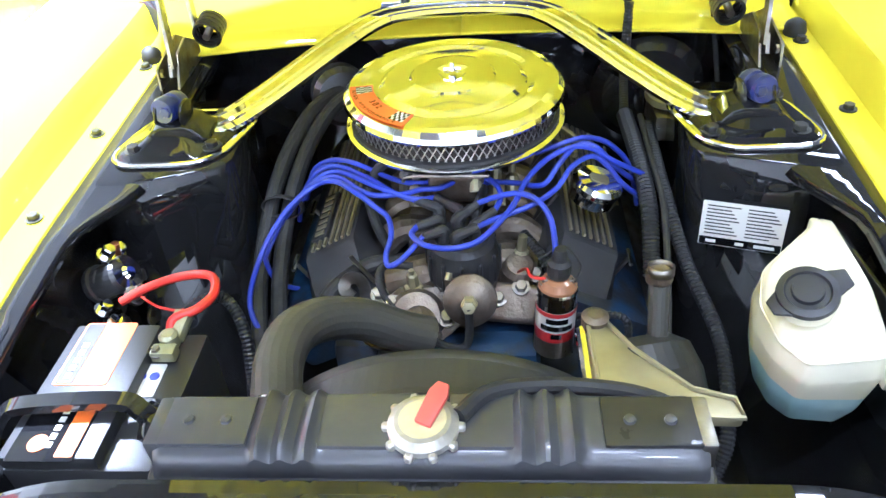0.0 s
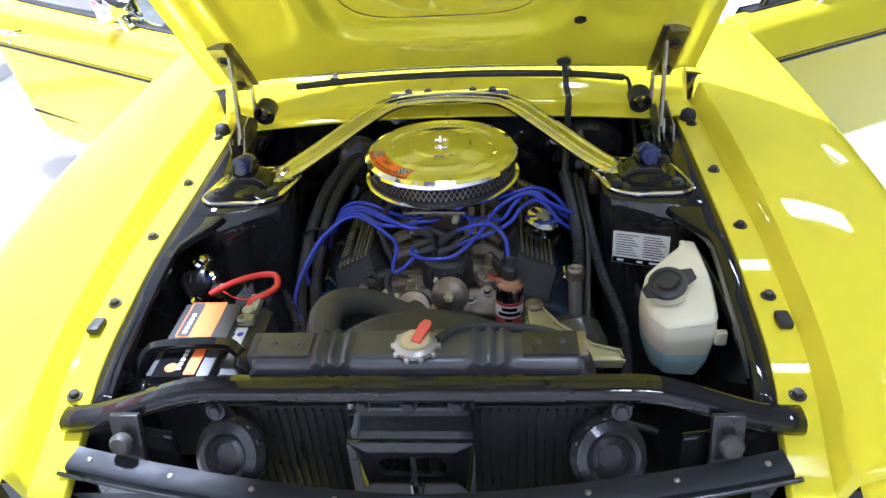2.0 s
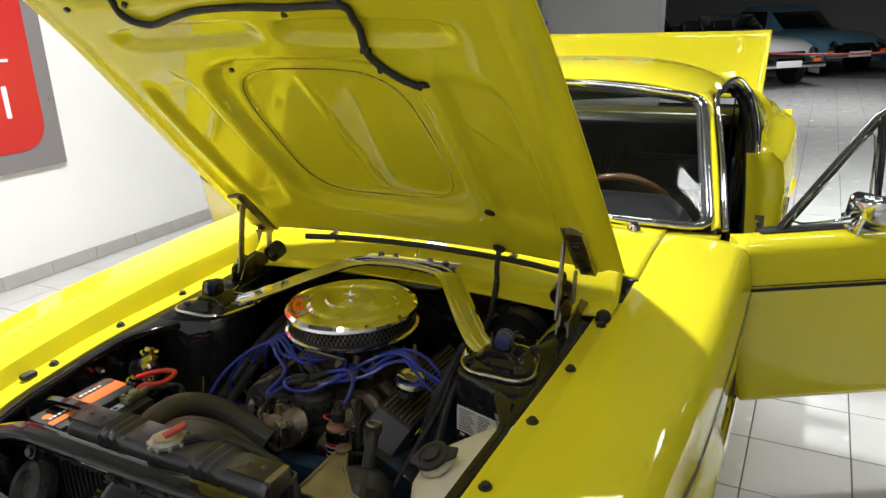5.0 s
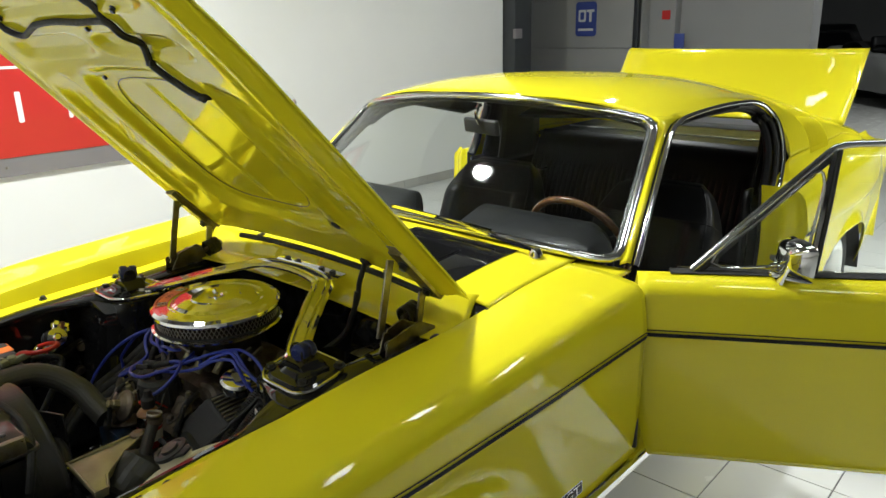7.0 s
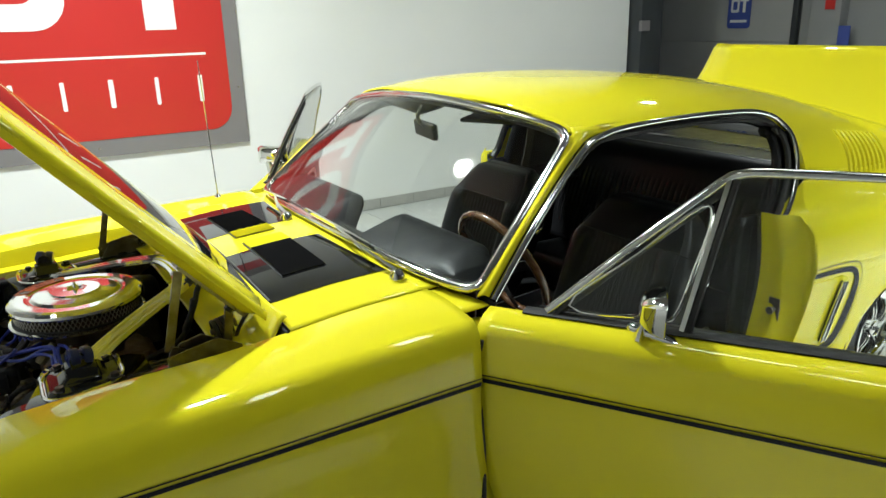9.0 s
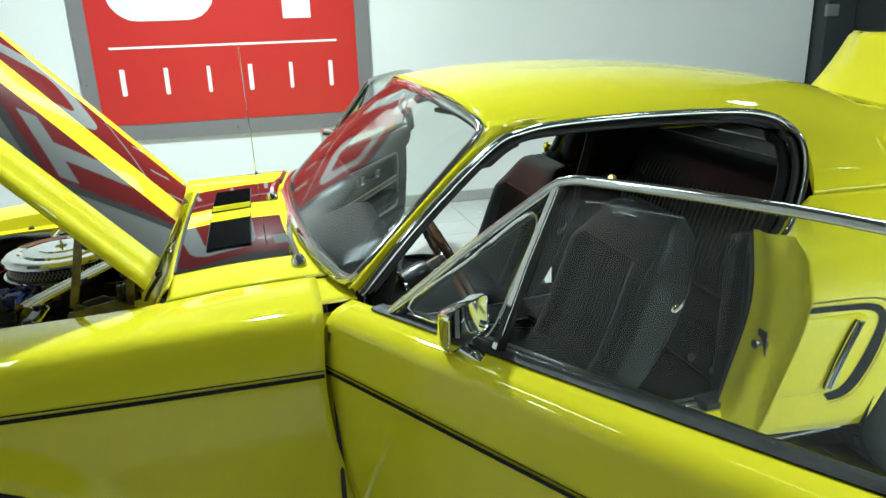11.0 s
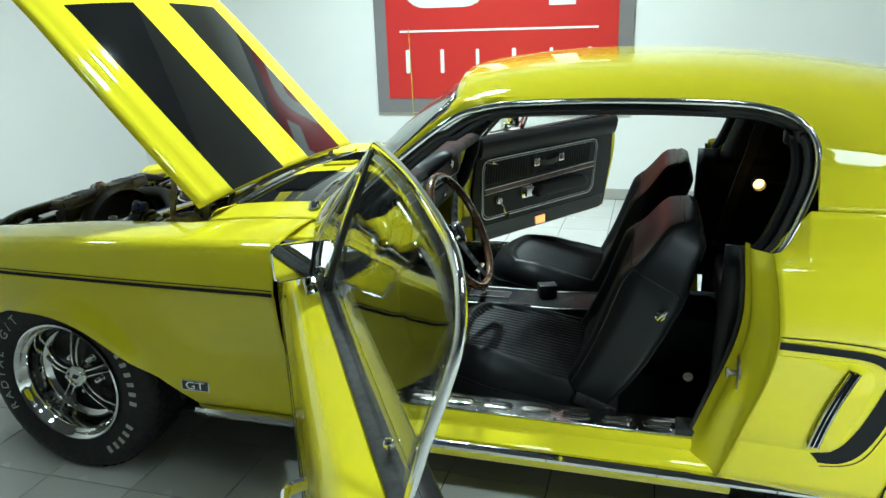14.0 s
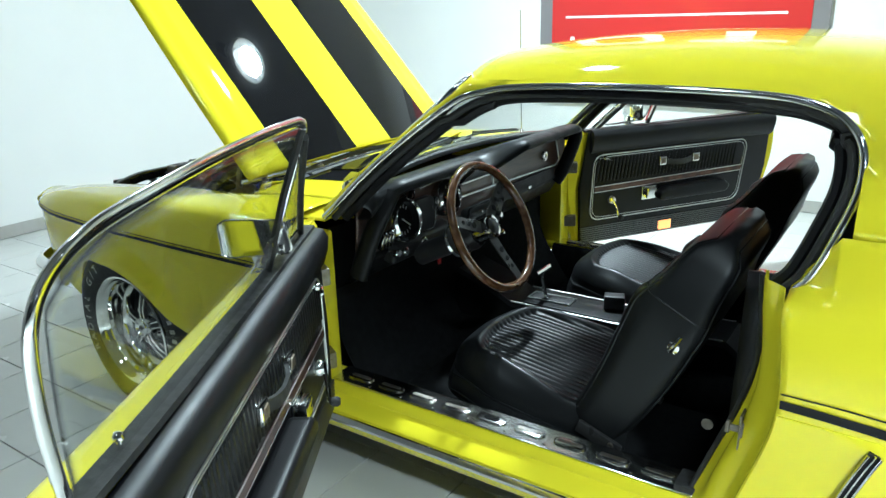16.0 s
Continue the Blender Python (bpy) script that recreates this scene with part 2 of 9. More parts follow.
def prism(outline, h, m=None, bevel=0.0, bm=None, seg=2):
    """A flat outline (x, y) raised by h along z, edges rounded, moved by m."""
    b = bmesh.new()
    vs = [b.verts.new((x, y, 0)) for x, y in outline]
    f = b.faces.new(vs)
    if f.normal.z < 0:
        f.normal_flip()
    f.normal_update()
    r = bmesh.ops.extrude_face_region(b, geom=[f])
    top = [v for v in r["geom"] if isinstance(v, bmesh.types.BMVert)]
    bmesh.ops.translate(b, verts=top, vec=(0, 0, h))
    bmesh.ops.recalc_face_normals(b, faces=b.faces)
    if bevel:
        es = [e for e in b.edges if e.calc_face_angle(0) > 0.5]
        bmesh.ops.bevel(b, geom=es, offset=bevel, segments=seg, profile=0.6, affect="EDGES")
    if m is not None:
        bmesh.ops.transform(b, matrix=m, verts=b.verts)
        if m.determinant() < 0:
            bmesh.ops.reverse_faces(b, faces=b.faces)
    return join(bm, b)


def rounded(w, h, r, n=5, cx=0.0, cy=0.0):
    out = []
    for qx, qy, a0 in ((1, 1, 0), (-1, 1, 90), (-1, -1, 180), (1, -1, 270)):
        for k in range(n + 1):
            a = radians(a0 + 90 * k / n)
            out.append((cx + qx * (w / 2 - r) + r * math.cos(a), cy + qy * (h / 2 - r) + r * math.sin(a)))
    return out


def hexnut(r, h, m, bm=None, washer=1.5):
    bm = lathe([(r * washer, 0), (r * washer, h * 0.25), (r, h * 0.25)], m, 12, bm)
    bm = lathe([(r, h * 0.25), (r, h * 0.9), (r * 0.85, h), (0, h)], m, 6, bm)
    return bm


def text(body, size, m, material, parent, name="lettering", depth=0.0006, align="CENTER"):
    c = bpy.data.curves.new(name, "FONT")
    c.body, c.size, c.extrude, c.align_x, c.align_y = body, size, depth, align, "CENTER"
    tmp = bpy.data.objects.new("t", c)
    scene.collection.objects.link(tmp)
    data = bpy.data.meshes.new_from_object(tmp.evaluated_get(bpy.context.evaluated_depsgraph_get()))
    bpy.data.objects.remove(tmp)
    bm = bmesh.new()
    bm.from_mesh(data)
    bpy.data.meshes.remove(data)
    return part(name, bm, material, parent, m=m, smooth=False)


MIRROR = Matrix.Diagonal((-1, 1, 1, 1))
SIDES = ((1, None), (-1, MIRROR))
AXIS_X = Matrix.Rotation(radians(90), 4, "Y")
AXIS_Y = Matrix.Rotation(radians(-90), 4, "X")


def to(x, y, z, rx=0, ry=0, rz=0):
    return pose(x, y, z, rx, ry, rz)

# ---- the hall ----
WX = -3.25                     # white wall
WY = -2.87                     # wall in front of the car
TS = 0.326                     # tile pitch
TX0, TY0 = 0.913, 1.207        # a crossing of joints

sub = part("floor", box(16, 24, 0.2, (4.0, 8.0, -0.106)), GROUT, None, smooth=False)
tagged(sub, "glossy pale ceramic tile floor with dark grey joints", "floor", kind="structure")


def wall(name, x0, x1, y0, y1, z0, z1, material, label):
    ob = part(name, box(x1 - x0, y1 - y0, z1 - z0, ((x0 + x1) / 2, (y0 + y1) / 2, (z0 + z1) / 2)), material, None, smooth=False)
    return tagged(ob, label, "wall", kind="structure")


wall("wall_west", WX - 0.2, WX, WY - 0.2, 5.56, 0, CEILING, WALL, "smooth white painted showroom wall behind the large sign")
wall("wall_south", WX, 12, WY - 0.2, WY, 0, CEILING, WALL, "smooth white painted wall ahead of the car")
wall("wall_east", 12, 12.2, WY - 0.2, 20, 0, CEILING, DARKWALL, "grey painted wall closing the hall")
wall("wall_north", -6, 12, 20, 20.2, 0, CEILING, DARKWALL, "grey wall at the far end of the hall")
wall("wall_recess", -6.2, -6, 5.3, 20.2, 0, CEILING, DARKWALL, "grey wall of the recess beside the shutter door")
wall("wall_gate", -6, -2.74, 7.6, 7.8, 0, CEILING, DARKWALL, "pale grey sectional shutter door wall")
wall("wall_back", -2.70, -0.75, 7.6, 7.9, 0, CEILING, DARKWALL, "pale grey painted wall beside the shutter door")
tagged(part("ceiling", box(18.4, 23.3, 0.2, (3.0, 8.6, CEILING + 0.1)), CEIL, None, smooth=False), "dark grey hall ceiling", "ceiling", kind="structure")

# ---- the car: body ----
LENGTH = 0.985
car = thing("car", (0, 1.3, 0), "bright yellow two-door fastback coupe with hood, doors and trunk open", "car")

W = tab([(-0.74, 0.72), (-0.62, 0.79), (-0.45, 0.845), (-0.2, 0.875), (0.2, 0.888), (0.85, 0.89), (1.6, 0.90), (2.1, 0.91), (2.5, 0.928), (3.0, 0.925), (3.6, 0.87)])
ZC = tab([(-0.74, 0.738), (-0.62, 0.752), (-0.45, 0.780), (-0.2, 0.806), (0.2, 0.829), (0.6, 0.845), (0.9, 0.852), (1.5, 0.857), (2.1, 0.872), (2.5, 0.90), (3.0, 0.91), (3.6, 0.88)])
ZS = 0.712
ZE = tab([(-0.74, 0.715), (-0.62, 0.738), (-0.45, 0.768), (-0.3, 0.785), (0.0, 0.812), (0.43, 0.832), (0.6, 0.85), (0.9, 0.862)])
XE = tab([(-0.74, 0.570), (-0.62, 0.590), (-0.3, 0.615), (0.0, 0.625), (0.9, 0.635)])
ZB = tab([(-0.74, 0.670), (-0.6, 0.695), (-0.56, 0.708), (-0.36, 0.738), (0.1, 0.760), (0.45, 0.775), (0.9, 0.80)])
LEAN, FILLET = 0.022, 0.042     # the flank leans in above the crease and turns over a tight shoulder


def side(y, z):
    """Half width of the body at a station and a height."""
    w = W(y)
    if z >= ZS:
        top = ZC(y)
        u = min(max((z - ZS) / (top - ZS), 0), 1)
        d = min(max((z - top + FILLET) / FILLET, 0), 1)
        return w - LEAN * u**1.3 - FILLET * (1 - math.sqrt(max(0, 1 - d * d)))
    d = ZS - z
    x = w - 0.006 * ss(d, 0, 0.02) - 0.028 * (d / 0.4)**1.5
    if z < 0.36:
        x -= 0.5 * (0.36 - z)**1.5
    for yc in (0.0, 2.76):
        r = math.hypot(y - yc - 0.03, z - 0.31)
        x += 0.030 * (1 - ss(r, 0.285, 0.365)) * ss(z, 0.33, 0.45)
    return x


REAR_EDGE = lambda z: 0.825 + 0.45 * (z - 0.70)**2
ARCH_F = tab([(-0.31, 0.40), (-0.285, 0.47), (-0.25, 0.53), (-0.18, 0.572), (-0.06, 0.590), (0.05, 0.580), (0.15, 0.546), (0.25, 0.486), (0.37, 0.40), (0.50, 0.318)])


def fender_low(y):
    return 0.40 + 0.03 * ss(-y, 0.31, 0.43) if y < -0.31 else ARCH_F(y) if y < 0.5 else 0.314


def fender_row(y):
    row = [(XE(y) - 0.075, ZB(y) - 0.012), (XE(y) - 0.07, ZB(y)), (XE(y) - 0.016, ZB(y)), (XE(y) - 0.006, ZE(y) - 0.012), (XE(y), ZE(y))]
    x1, z1 = side(y, ZC(y)), ZC(y)
    for k in range(1, 8):
        t = k / 8
        row.append((XE(y) + (x1 - XE(y)) * t, ZE(y) + (z1 - ZE(y)) * t + 0.006 * math.sin(math.pi * t)))
    for k in range(7):
        z = z1 - FILLET * (1 - math.cos(k * math.pi / 14))
        row.append((side(y, z), z))
    for k in range(1, 8):
        z = z1 - FILLET + (ZS - z1 + FILLET) * k / 8
        row.append((side(y, z), z))
    row.append((side(y, ZS), ZS))
    row.append((side(y, ZS - 0.01), ZS - 0.01))
    row.append((side(y, ZS - 0.022), ZS - 0.022))
    lo = fender_low(y)
    for k in range(1, 15):
        z = ZS - 0.022 + (lo - ZS + 0.022) * k / 14
        row.append((side(y, z), z))
    row.append((side(y, lo) - 0.02, lo - 0.002))
    out = []
    for x, z in row:
        out.append((x, y + (REAR_EDGE(z) - 0.825) * ss(y, 0.5, 0.825), z))
    return out


STATIONS = sorted(set([round(v, 4) for v in np.linspace(-0.74, 0.825, 64)] + [-0.312, -0.309, -0.3, -0.29, 0.497, 0.503]))
for s, mir in SIDES:
    fender = part("fender", loft([fender_row(y) for y in STATIONS]), YELLOW, car, solid=0.002, offset=0, m=mir, angle=50)
    # nose cap down to the headlamp opening
    def nose(u, v):
        y = -0.74
        r = fender_row(y)[4:]
        x, _, z = r[round(v * (len(r) - 1))]
        k = u
        return (x - 0.012 * k, y - 0.05 * math.sin(k * math.pi / 2), z - 0.03 * (1 - math.cos(k * math.pi / 2)) * (1 if z > 0.6 else 0.2))
    part("headlamp_door", grid(nose, 6, 30), YELLOW, fender, solid=0.003, m=mir)

# ---- doors: built shut, then swung open about the front hinge ----
HX, HY = 0.86, 0.86
Q_EDGE = tab([(0.28, 2.01), (0.45, 2.06), (0.69, 2.12), (0.90, 2.10)])
DOOR_TOP = 0.862


def swing(s, deg):
    h = Matrix.Translation((HX, HY, 0)) @ Matrix.Rotation(radians(-deg), 4, "Z") @ Matrix.Translation((-HX, -HY, 0))
    return h if s > 0 else MIRROR @ h


def door_skin(u, v):
    zc = ZC(0.9 + u * 1.2)
    q = min(v / 0.93, 1)
    z = 0.325 + (zc - FILLET - 0.325) * q / 0.72 if q < 0.72 else zc - FILLET + FILLET * math.sin((q - 0.72) / 0.28 * math.pi / 2)
    y = REAR_EDGE(z) + 0.007 + u * (Q_EDGE(z) - 0.014 - REAR_EDGE(z))
    x = side(y, z)
    if v > 0.93:
        x -= 0.034 * (v - 0.93) / 0.07
        z += 0.003 * (v - 0.93) / 0.07
    return (x, y, z)


# ---- roof, pillars and quarters ----
ZR = tab([(1.2, 1.272), (1.4, 1.297), (1.75, 1.312), (2.1, 1.300), (2.5, 1.245), (2.9, 1.145), (3.3, 1.02), (3.55, 0.955)])
BASE, HALF = 0.925, 0.80
POW = lambda y: 3.3 - 0.7 * ss(y, 1.6, 2.3)       # squarer over the doors, rounder towards the tail
SAIL = 0.985                    # where the rear pillar flows into the quarter
SAIL_Z = lambda y: SAIL - 0.062 * ss(y, 2.95, 3.40)
EDGE = tab([(1.2, 1.21), (1.9, 1.212), (2.02, 1.205), (2.09, 1.194), (2.15, 1.170), (2.186, 1.125)])


def roof_x(y, z):
    b = max(ZR(y) - BASE, 0.02)
    q = min(max((z - BASE) / b, 0), 1)
    p = POW(y)
    return HALF * (1 - q**p)**(1 / p)


def roof_row(y, bottom, n=34, drop=0.0, deep=None):
    """From one side over the top to the other; points that would lie below the edge gather on it."""
    b = max(ZR(y) - BASE, 0.02)
    p = POW(y)

    def angle_at(z):
        q = min(max((z - BASE) / b, 0), 1)
        return math.atan2(q, (1 - q**p)**(1 / p))
    a1 = angle_at(bottom)
    a2 = angle_at(min(deep, bottom)) if deep else a1
    pts = []
    for k in range(-n, n + 1):
        a = max(a1, math.pi / 2 + (a2 - math.pi / 2) * abs(k) / n)
        c, d = math.cos(a), math.sin(a)
        r = (abs(c)**p + abs(d)**p)**(-1 / p)
        x = HALF * r * c * (1 if k >= 0 else -1)
        yy = y + 0.055 * (x / 0.66)**2 * (1 - ss(y, 1.24, 1.6))
        pts.append(Vector((x, yy, BASE + b * r * d - drop)))
    return pts


def in_glass(p):
    return 2.52 < p.y < 3.22 and abs(p.x) < 0.56 - 0.06 * (p.y - 2.5)


rows = [roof_row(y, EDGE(y), deep=SAIL) for y in np.linspace(1.245, 2.186, 34)] + [roof_row(y, SAIL_Z(y)) for y in np.linspace(2.190, 3.27, 36)]
bm = loft(rows)
bmesh.ops.remove_doubles(bm, verts=bm.verts, dist=1e-5)
bmesh.ops.delete(bm, geom=[f for f in bm.faces if in_glass(f.calc_center_median())], context="FACES")
bmesh.ops.recalc_face_normals(bm, faces=bm.faces)
roof = part("roof", bm, [YELLOW, VINYL], car, solid=0.006, angle=35)
roof.modifiers["thickness"].material_offset = 1
bm = loft([roof_row(y, BASE + 0.1, 20, 0.012) for y in np.linspace(2.5, 3.24, 14)])
bmesh.ops.delete(bm, geom=[f for f in bm.faces if not in_glass(f.calc_center_median() * 1.0)], context="FACES")
part("rear_window", bm, GLASS, car, solid=0.004).visible_shadow = False
part("headliner", loft([roof_row(y, max(EDGE(y), BASE), 18, 0.022) for y in np.linspace(1.27, 2.5, 20)]), VINYL, car, "black vinyl headliner", solid=0.004)


ARCH_R = tab([(2.40, 0.30), (2.43, 0.42), (2.50, 0.52), (2.6, 0.585), (2.74, 0.612), (2.9, 0.59), (3.02, 0.52), (3.1, 0.40), (3.12, 0.33)])


def quarter_low(y):
    return 0.30 if y < 2.40 else ARCH_R(y) if y < 3.12 else 0.34


def quarter_row(y):
    lo = quarter_low(y)
    zc = ZC(y)
    row = []
    for k in range(12):
        z = lo + (ZS - 0.024 - lo) * k / 11
        row.append((side(y, z), z))
    for z in (ZS - 0.016, ZS - 0.008, ZS):
        row.append((side(y, z), z))
    for k in range(1, 7):
        z = ZS + (zc - FILLET - ZS) * k / 6
        row.append((side(y, z), z))
    for k in range(1, 6):
        z = zc - FILLET + FILLET * math.sin(k * math.pi / 10)
        row.append((side(y, z), z))
    x0 = side(y, zc)
    e = min(max((y - 2.112) / 0.072, 0), 1)
    sail = SAIL_Z(y)
    zt = 0.880 + (sail - 0.880) * e
    xt = 0.765 + (roof_x(min(y, 3.27), sail if y < 3.27 else SAIL_Z(3.27)) + 0.001 - 0.765) * e - 0.05 * ss(y, 3.27, 3.45)
    xm, zm = 0.78 + (xt + 0.004 - 0.78) * e, zc + 0.004 + 0.010 * e
    for k in range(1, 11):
        t = k / 10
        row.append(((1 - t)**2 * x0 + 2 * t * (1 - t) * xm + t * t * xt, (1 - t)**2 * zc + 2 * t * (1 - t) * zm + t * t * zt))
    out = []
    for x, z in row:
        yy = y + (Q_EDGE(z) - 2.11) * (1 - ss(y, 2.11, 2.45))
        out.append((x, yy, z))
    return out


QST = sorted(set([round(v, 4) for v in np.linspace(2.11, 3.62, 64)] + [2.125, 2.14, 2.155, 2.17, 2.184, 2.19, 2.398, 2.402, 3.118, 3.122]))
for s, mir in SIDES:
    part("rear_quarter_panel", loft([quarter_row(y) for y in QST]), YELLOW, car, solid=0.002, offset=0, m=mir, angle=50)

# ---- doors ----
KICK = mat("grey_ribbed_trim", (0.22, 0.22, 0.22), 0.32, 0.85)
PIN = mat("matt_black_striping", (0.006, 0.006, 0.007), 0.55, 0, 0.15, 0.2, 30, spec=0.2)
STAINLESS = mat("polished_stainless", (0.74, 0.74, 0.72), 0.09, 1.0, 0, 0.1, 30, rvar=0.03)
TRIM = mat("trim_silver", (0.74, 0.74, 0.72), 0.28, 0.85)
BRONZE = mat("bronze_trim_strip", (0.15, 0.075, 0.048), 0.3, 0.3, 0.3, 0.3, 30, second=(0.045, 0.026, 0.02))
MIRRORGLASS = mat("mirror_glass", (0.9, 0.9, 0.9), 0.01, 1.0)
ORANGE = mat("amber_lens", (0.9, 0.25, 0.06), 0.2, 0, 0.5, emit=(1.0, 0.42, 0.12), power=2.0)


def ribbon(path, width, off=0.0028):
    """A strip laid on the body side along (y, z) points; width is a number or a function of the way along."""
    n = len(path) - 1
    rows = []
    for i, (y, z) in enumerate(path):
        a, b = path[max(i - 1, 0)], path[min(i + 1, n)]
        ty, tz = b[0] - a[0], b[1] - a[1]
        k = math.hypot(ty, tz) or 1
        w = (width(i / n) if callable(width) else width) / 2
        row = []
        for q in (-1, -0.33, 0.33, 1):
            yy, zz = y - tz / k * w * q, z + ty / k * w * q
            row.append((side(yy, zz) + off, yy, zz))
        rows.append(row)
    return loft(rows)


def line(y0, y1, z, n=40):
    return [(y0 + (y1 - y0) * i / n, z) for i in range(n + 1)]


PX = 0.786                       # inner face of the door shell


def door_edge(z, f):
    return (REAR_EDGE(z) + 0.0072) if f else (Q_EDGE(z) - 0.0072)


def door_loop(n=22):
    """The door's outline seen from the side, as (y, z)."""
    z0, z1 = 0.327, 0.852
    out = [(door_edge(z0, 1) + (door_edge(z0, 0) - door_edge(z0, 1)) * i / n, z0) for i in range(n)]
    out += [(door_edge(z0 + (z1 - z0) * i / n, 0), z0 + (z1 - z0) * i / n) for i in range(n)]
    out += [(door_edge(z1, 0) + (door_edge(z1, 1) - door_edge(z1, 0)) * i / n, z1) for i in range(n)]
    out += [(door_edge(z1 + (z0 - z1) * i / n, 1), z1 + (z0 - z1) * i / n) for i in range(n)]
    return out


def yz(outline):
    return [(y, z) for y, z in outline]


# maps a flat outline (y, z) raised along +z onto the door's inner side: height goes towards the cabin
INWARD = Matrix(((0, 0, -1, 0), (1, 0, 0, 0), (0, 1, 0, 0), (0, 0, 0, 1)))


def inner(x):
    return Matrix.Translation((x, 0, 0)) @ INWARD


def build_door(s, deg):
    m = swing(s, deg)
    d = part("door", grid(door_skin, 40, 44), YELLOW, car, "yellow door with black pinstripe, swung open", solid=0.003, offset=-1, m=m, angle=50)
    loop = door_loop()
    part("door_shell", loft([[(side(y, min(z, ZC(y))) - 0.002, y, z) for y, z in loop], [(min(0.86, side(y, min(z, ZC(y))) - 0.012), y, z) for y, z in loop], [(PX + 0.01, y, z) for y, z in loop], [(PX, 1.48 + (y - 1.48) * 0.975, 0.59 + (z - 0.59) * 0.96) for y, z in loop]], False, True), YELLOW, d, m=m)
    part("inner_plate", prism([(1.48 + (y - 1.48) * 0.975, 0.59 + (z - 0.59) * 0.96) for y, z in loop], 0.004, inner(PX + 0.002)), YELLOW, d, m=m, smooth=False)
    # trim panel
    y0, y1 = 0.905, 2.055
    pan = [(y0 + 0.01, 0.328), (y1 - 0.105, 0.334), (y1 - 0.075, 0.352), (y1 - 0.015, 0.60), (y1, 0.855), (y0 + 0.045, 0.855), (y0, 0.60)]
    panel = part("trim_panel", prism(pan, 0.020, inner(PX - 0.002), 0.007), VINYL, d, "black vinyl door trim panel", m=m)
    roll = [(0.0, 0.0), (0.022, -0.004), (0.034, -0.025), (0.030, -0.06), (0.018, -0.095), (0.0, -0.11)]
    part("top_roll", sweep([(PX - 0.018, y, 0.862) for y in np.linspace(y0 + 0.05, y1, 12)], [(-a, b) for a, b in roll], bm=None), VINYL, panel, m=m, angle=60)
    x = PX - 0.022
    # bead round the pleated field
    bead = rounded(0.92, 0.305, 0.05, 6, 1.430, 0.592)
    bead = [(y + (z - 0.63) * (0.14 if y > 1.5 else 0.05), z) for y, z in bead]
    part("bright_bead", tube([(x - 0.002, y, z) for y, z in bead], 0.0030, 6, 1, True), TRIM, panel, "bright moulded bead", m=m)
    part("bright_bead", tube([(x - 0.001, 1.430 + (y - 1.430) * 0.975, 0.592 + (z - 0.592) * 0.93) for y, z in bead], 0.0014, 6, 1, True), TRIM, panel, "bright moulded bead", m=m)
    bm = None
    for k in range(42):
        y = 0.985 + k * 0.0202
        bm = box(0.008, 0.015, 0.110, to(x - 0.001, y + 0.012, 0.675, -8, 0, 0), 0.0035, 1, bm)
    part("pleats", bm, VINYL, panel, "pleated black vinyl", m=m)
    part("strip", prism(yz([(0.985, 0.572), (1.868, 0.590), (1.876, 0.614), (0.985, 0.596)]), 0.005, inner(x)), BRONZE, panel, "brown brushed trim strip", m=m)
    for z in (0.571, 0.597):
        part("bright_bead", tube([(x - 0.004, 0.985, z), (x - 0.004, 1.872, z + 0.018)], 0.0020, 6, 1), TRIM, panel, m=m)
    # grab strap between two chrome blocks
    for y in (1.36, 1.56):
        part("strap_block", box(0.02, 0.042, 0.042, (x - 0.011, y, 0.687), 0.004), CHROME, panel, "chrome strap block", m=m)
        part("strap_inlay", box(0.004, 0.026, 0.026, (x - 0.022, y, 0.687), 0.002), ALLOY, panel, m=m)
    part("grab_strap", sweep(curve([(x - 0.010, 1.375, 0.685), (x - 0.026, 1.42, 0.678), (x - 0.030, 1.46, 0.676), (x - 0.026, 1.50, 0.678), (x - 0.010, 1.545, 0.685)], 6), [(-0.004, -0.013), (0.004, -0.013), (0.004, 0.013), (-0.004, 0.013)]), RUBBER, panel, "ribbed black grab strap", m=m)
    # armrest, pull, crank
    arm = [(1.34, 0.500), (1.74, 0.500), (1.765, 0.535), (1.72, 0.568), (1.37, 0.562), (1.325, 0.535)]
    part("armrest", prism(arm, 0.062, inner(x + 0.002), 0.020, seg=4), VINYL, panel, "padded black armrest", m=m)
    part("release_paddle", box(0.026, 0.058, 0.05, (x - 0.02, 1.297, 0.540), 0.006), CHROME, panel, "chrome door release paddle", m=m)
    part("release_bezel", box(0.008, 0.085, 0.065, (x - 0.004, 1.297, 0.538), 0.003), CHROME, panel, m=m)
    part("crank_hub", lathe([(0.022, 0), (0.022, 0.012), (0.016, 0.022), (0, 0.024)], to(x, 1.078, 0.528) @ Matrix.Rotation(radians(-90), 4, "Y"), 20), CHROME, panel, "chrome window crank", m=m)
    part("crank_arm", sweep([(x - 0.02, 1.078, 0.528), (x - 0.03, 1.098, 0.483), (x - 0.034, 1.108, 0.448)], ring(0.006, 8)), CHROME, panel, m=m)
    part("crank_knob", lathe([(0.006, 0), (0.012, 0.006), (0.013, 0.02), (0.009, 0.027), (0, 0.028)], to(x - 0.034, 1.108, 0.448) @ Matrix.Rotation(radians(-90), 4, "Y"), 14), RUBBER, panel, "black crank knob", m=m)
    part("vent_crank", lathe([(0.012, 0), (0.012, 0.01), (0.006, 0.02), (0, 0.022)], to(x, 1.03, 0.73) @ Matrix.Rotation(radians(-90), 4, "Y"), 14), CHROME, panel, "small chrome vent crank", m=m)
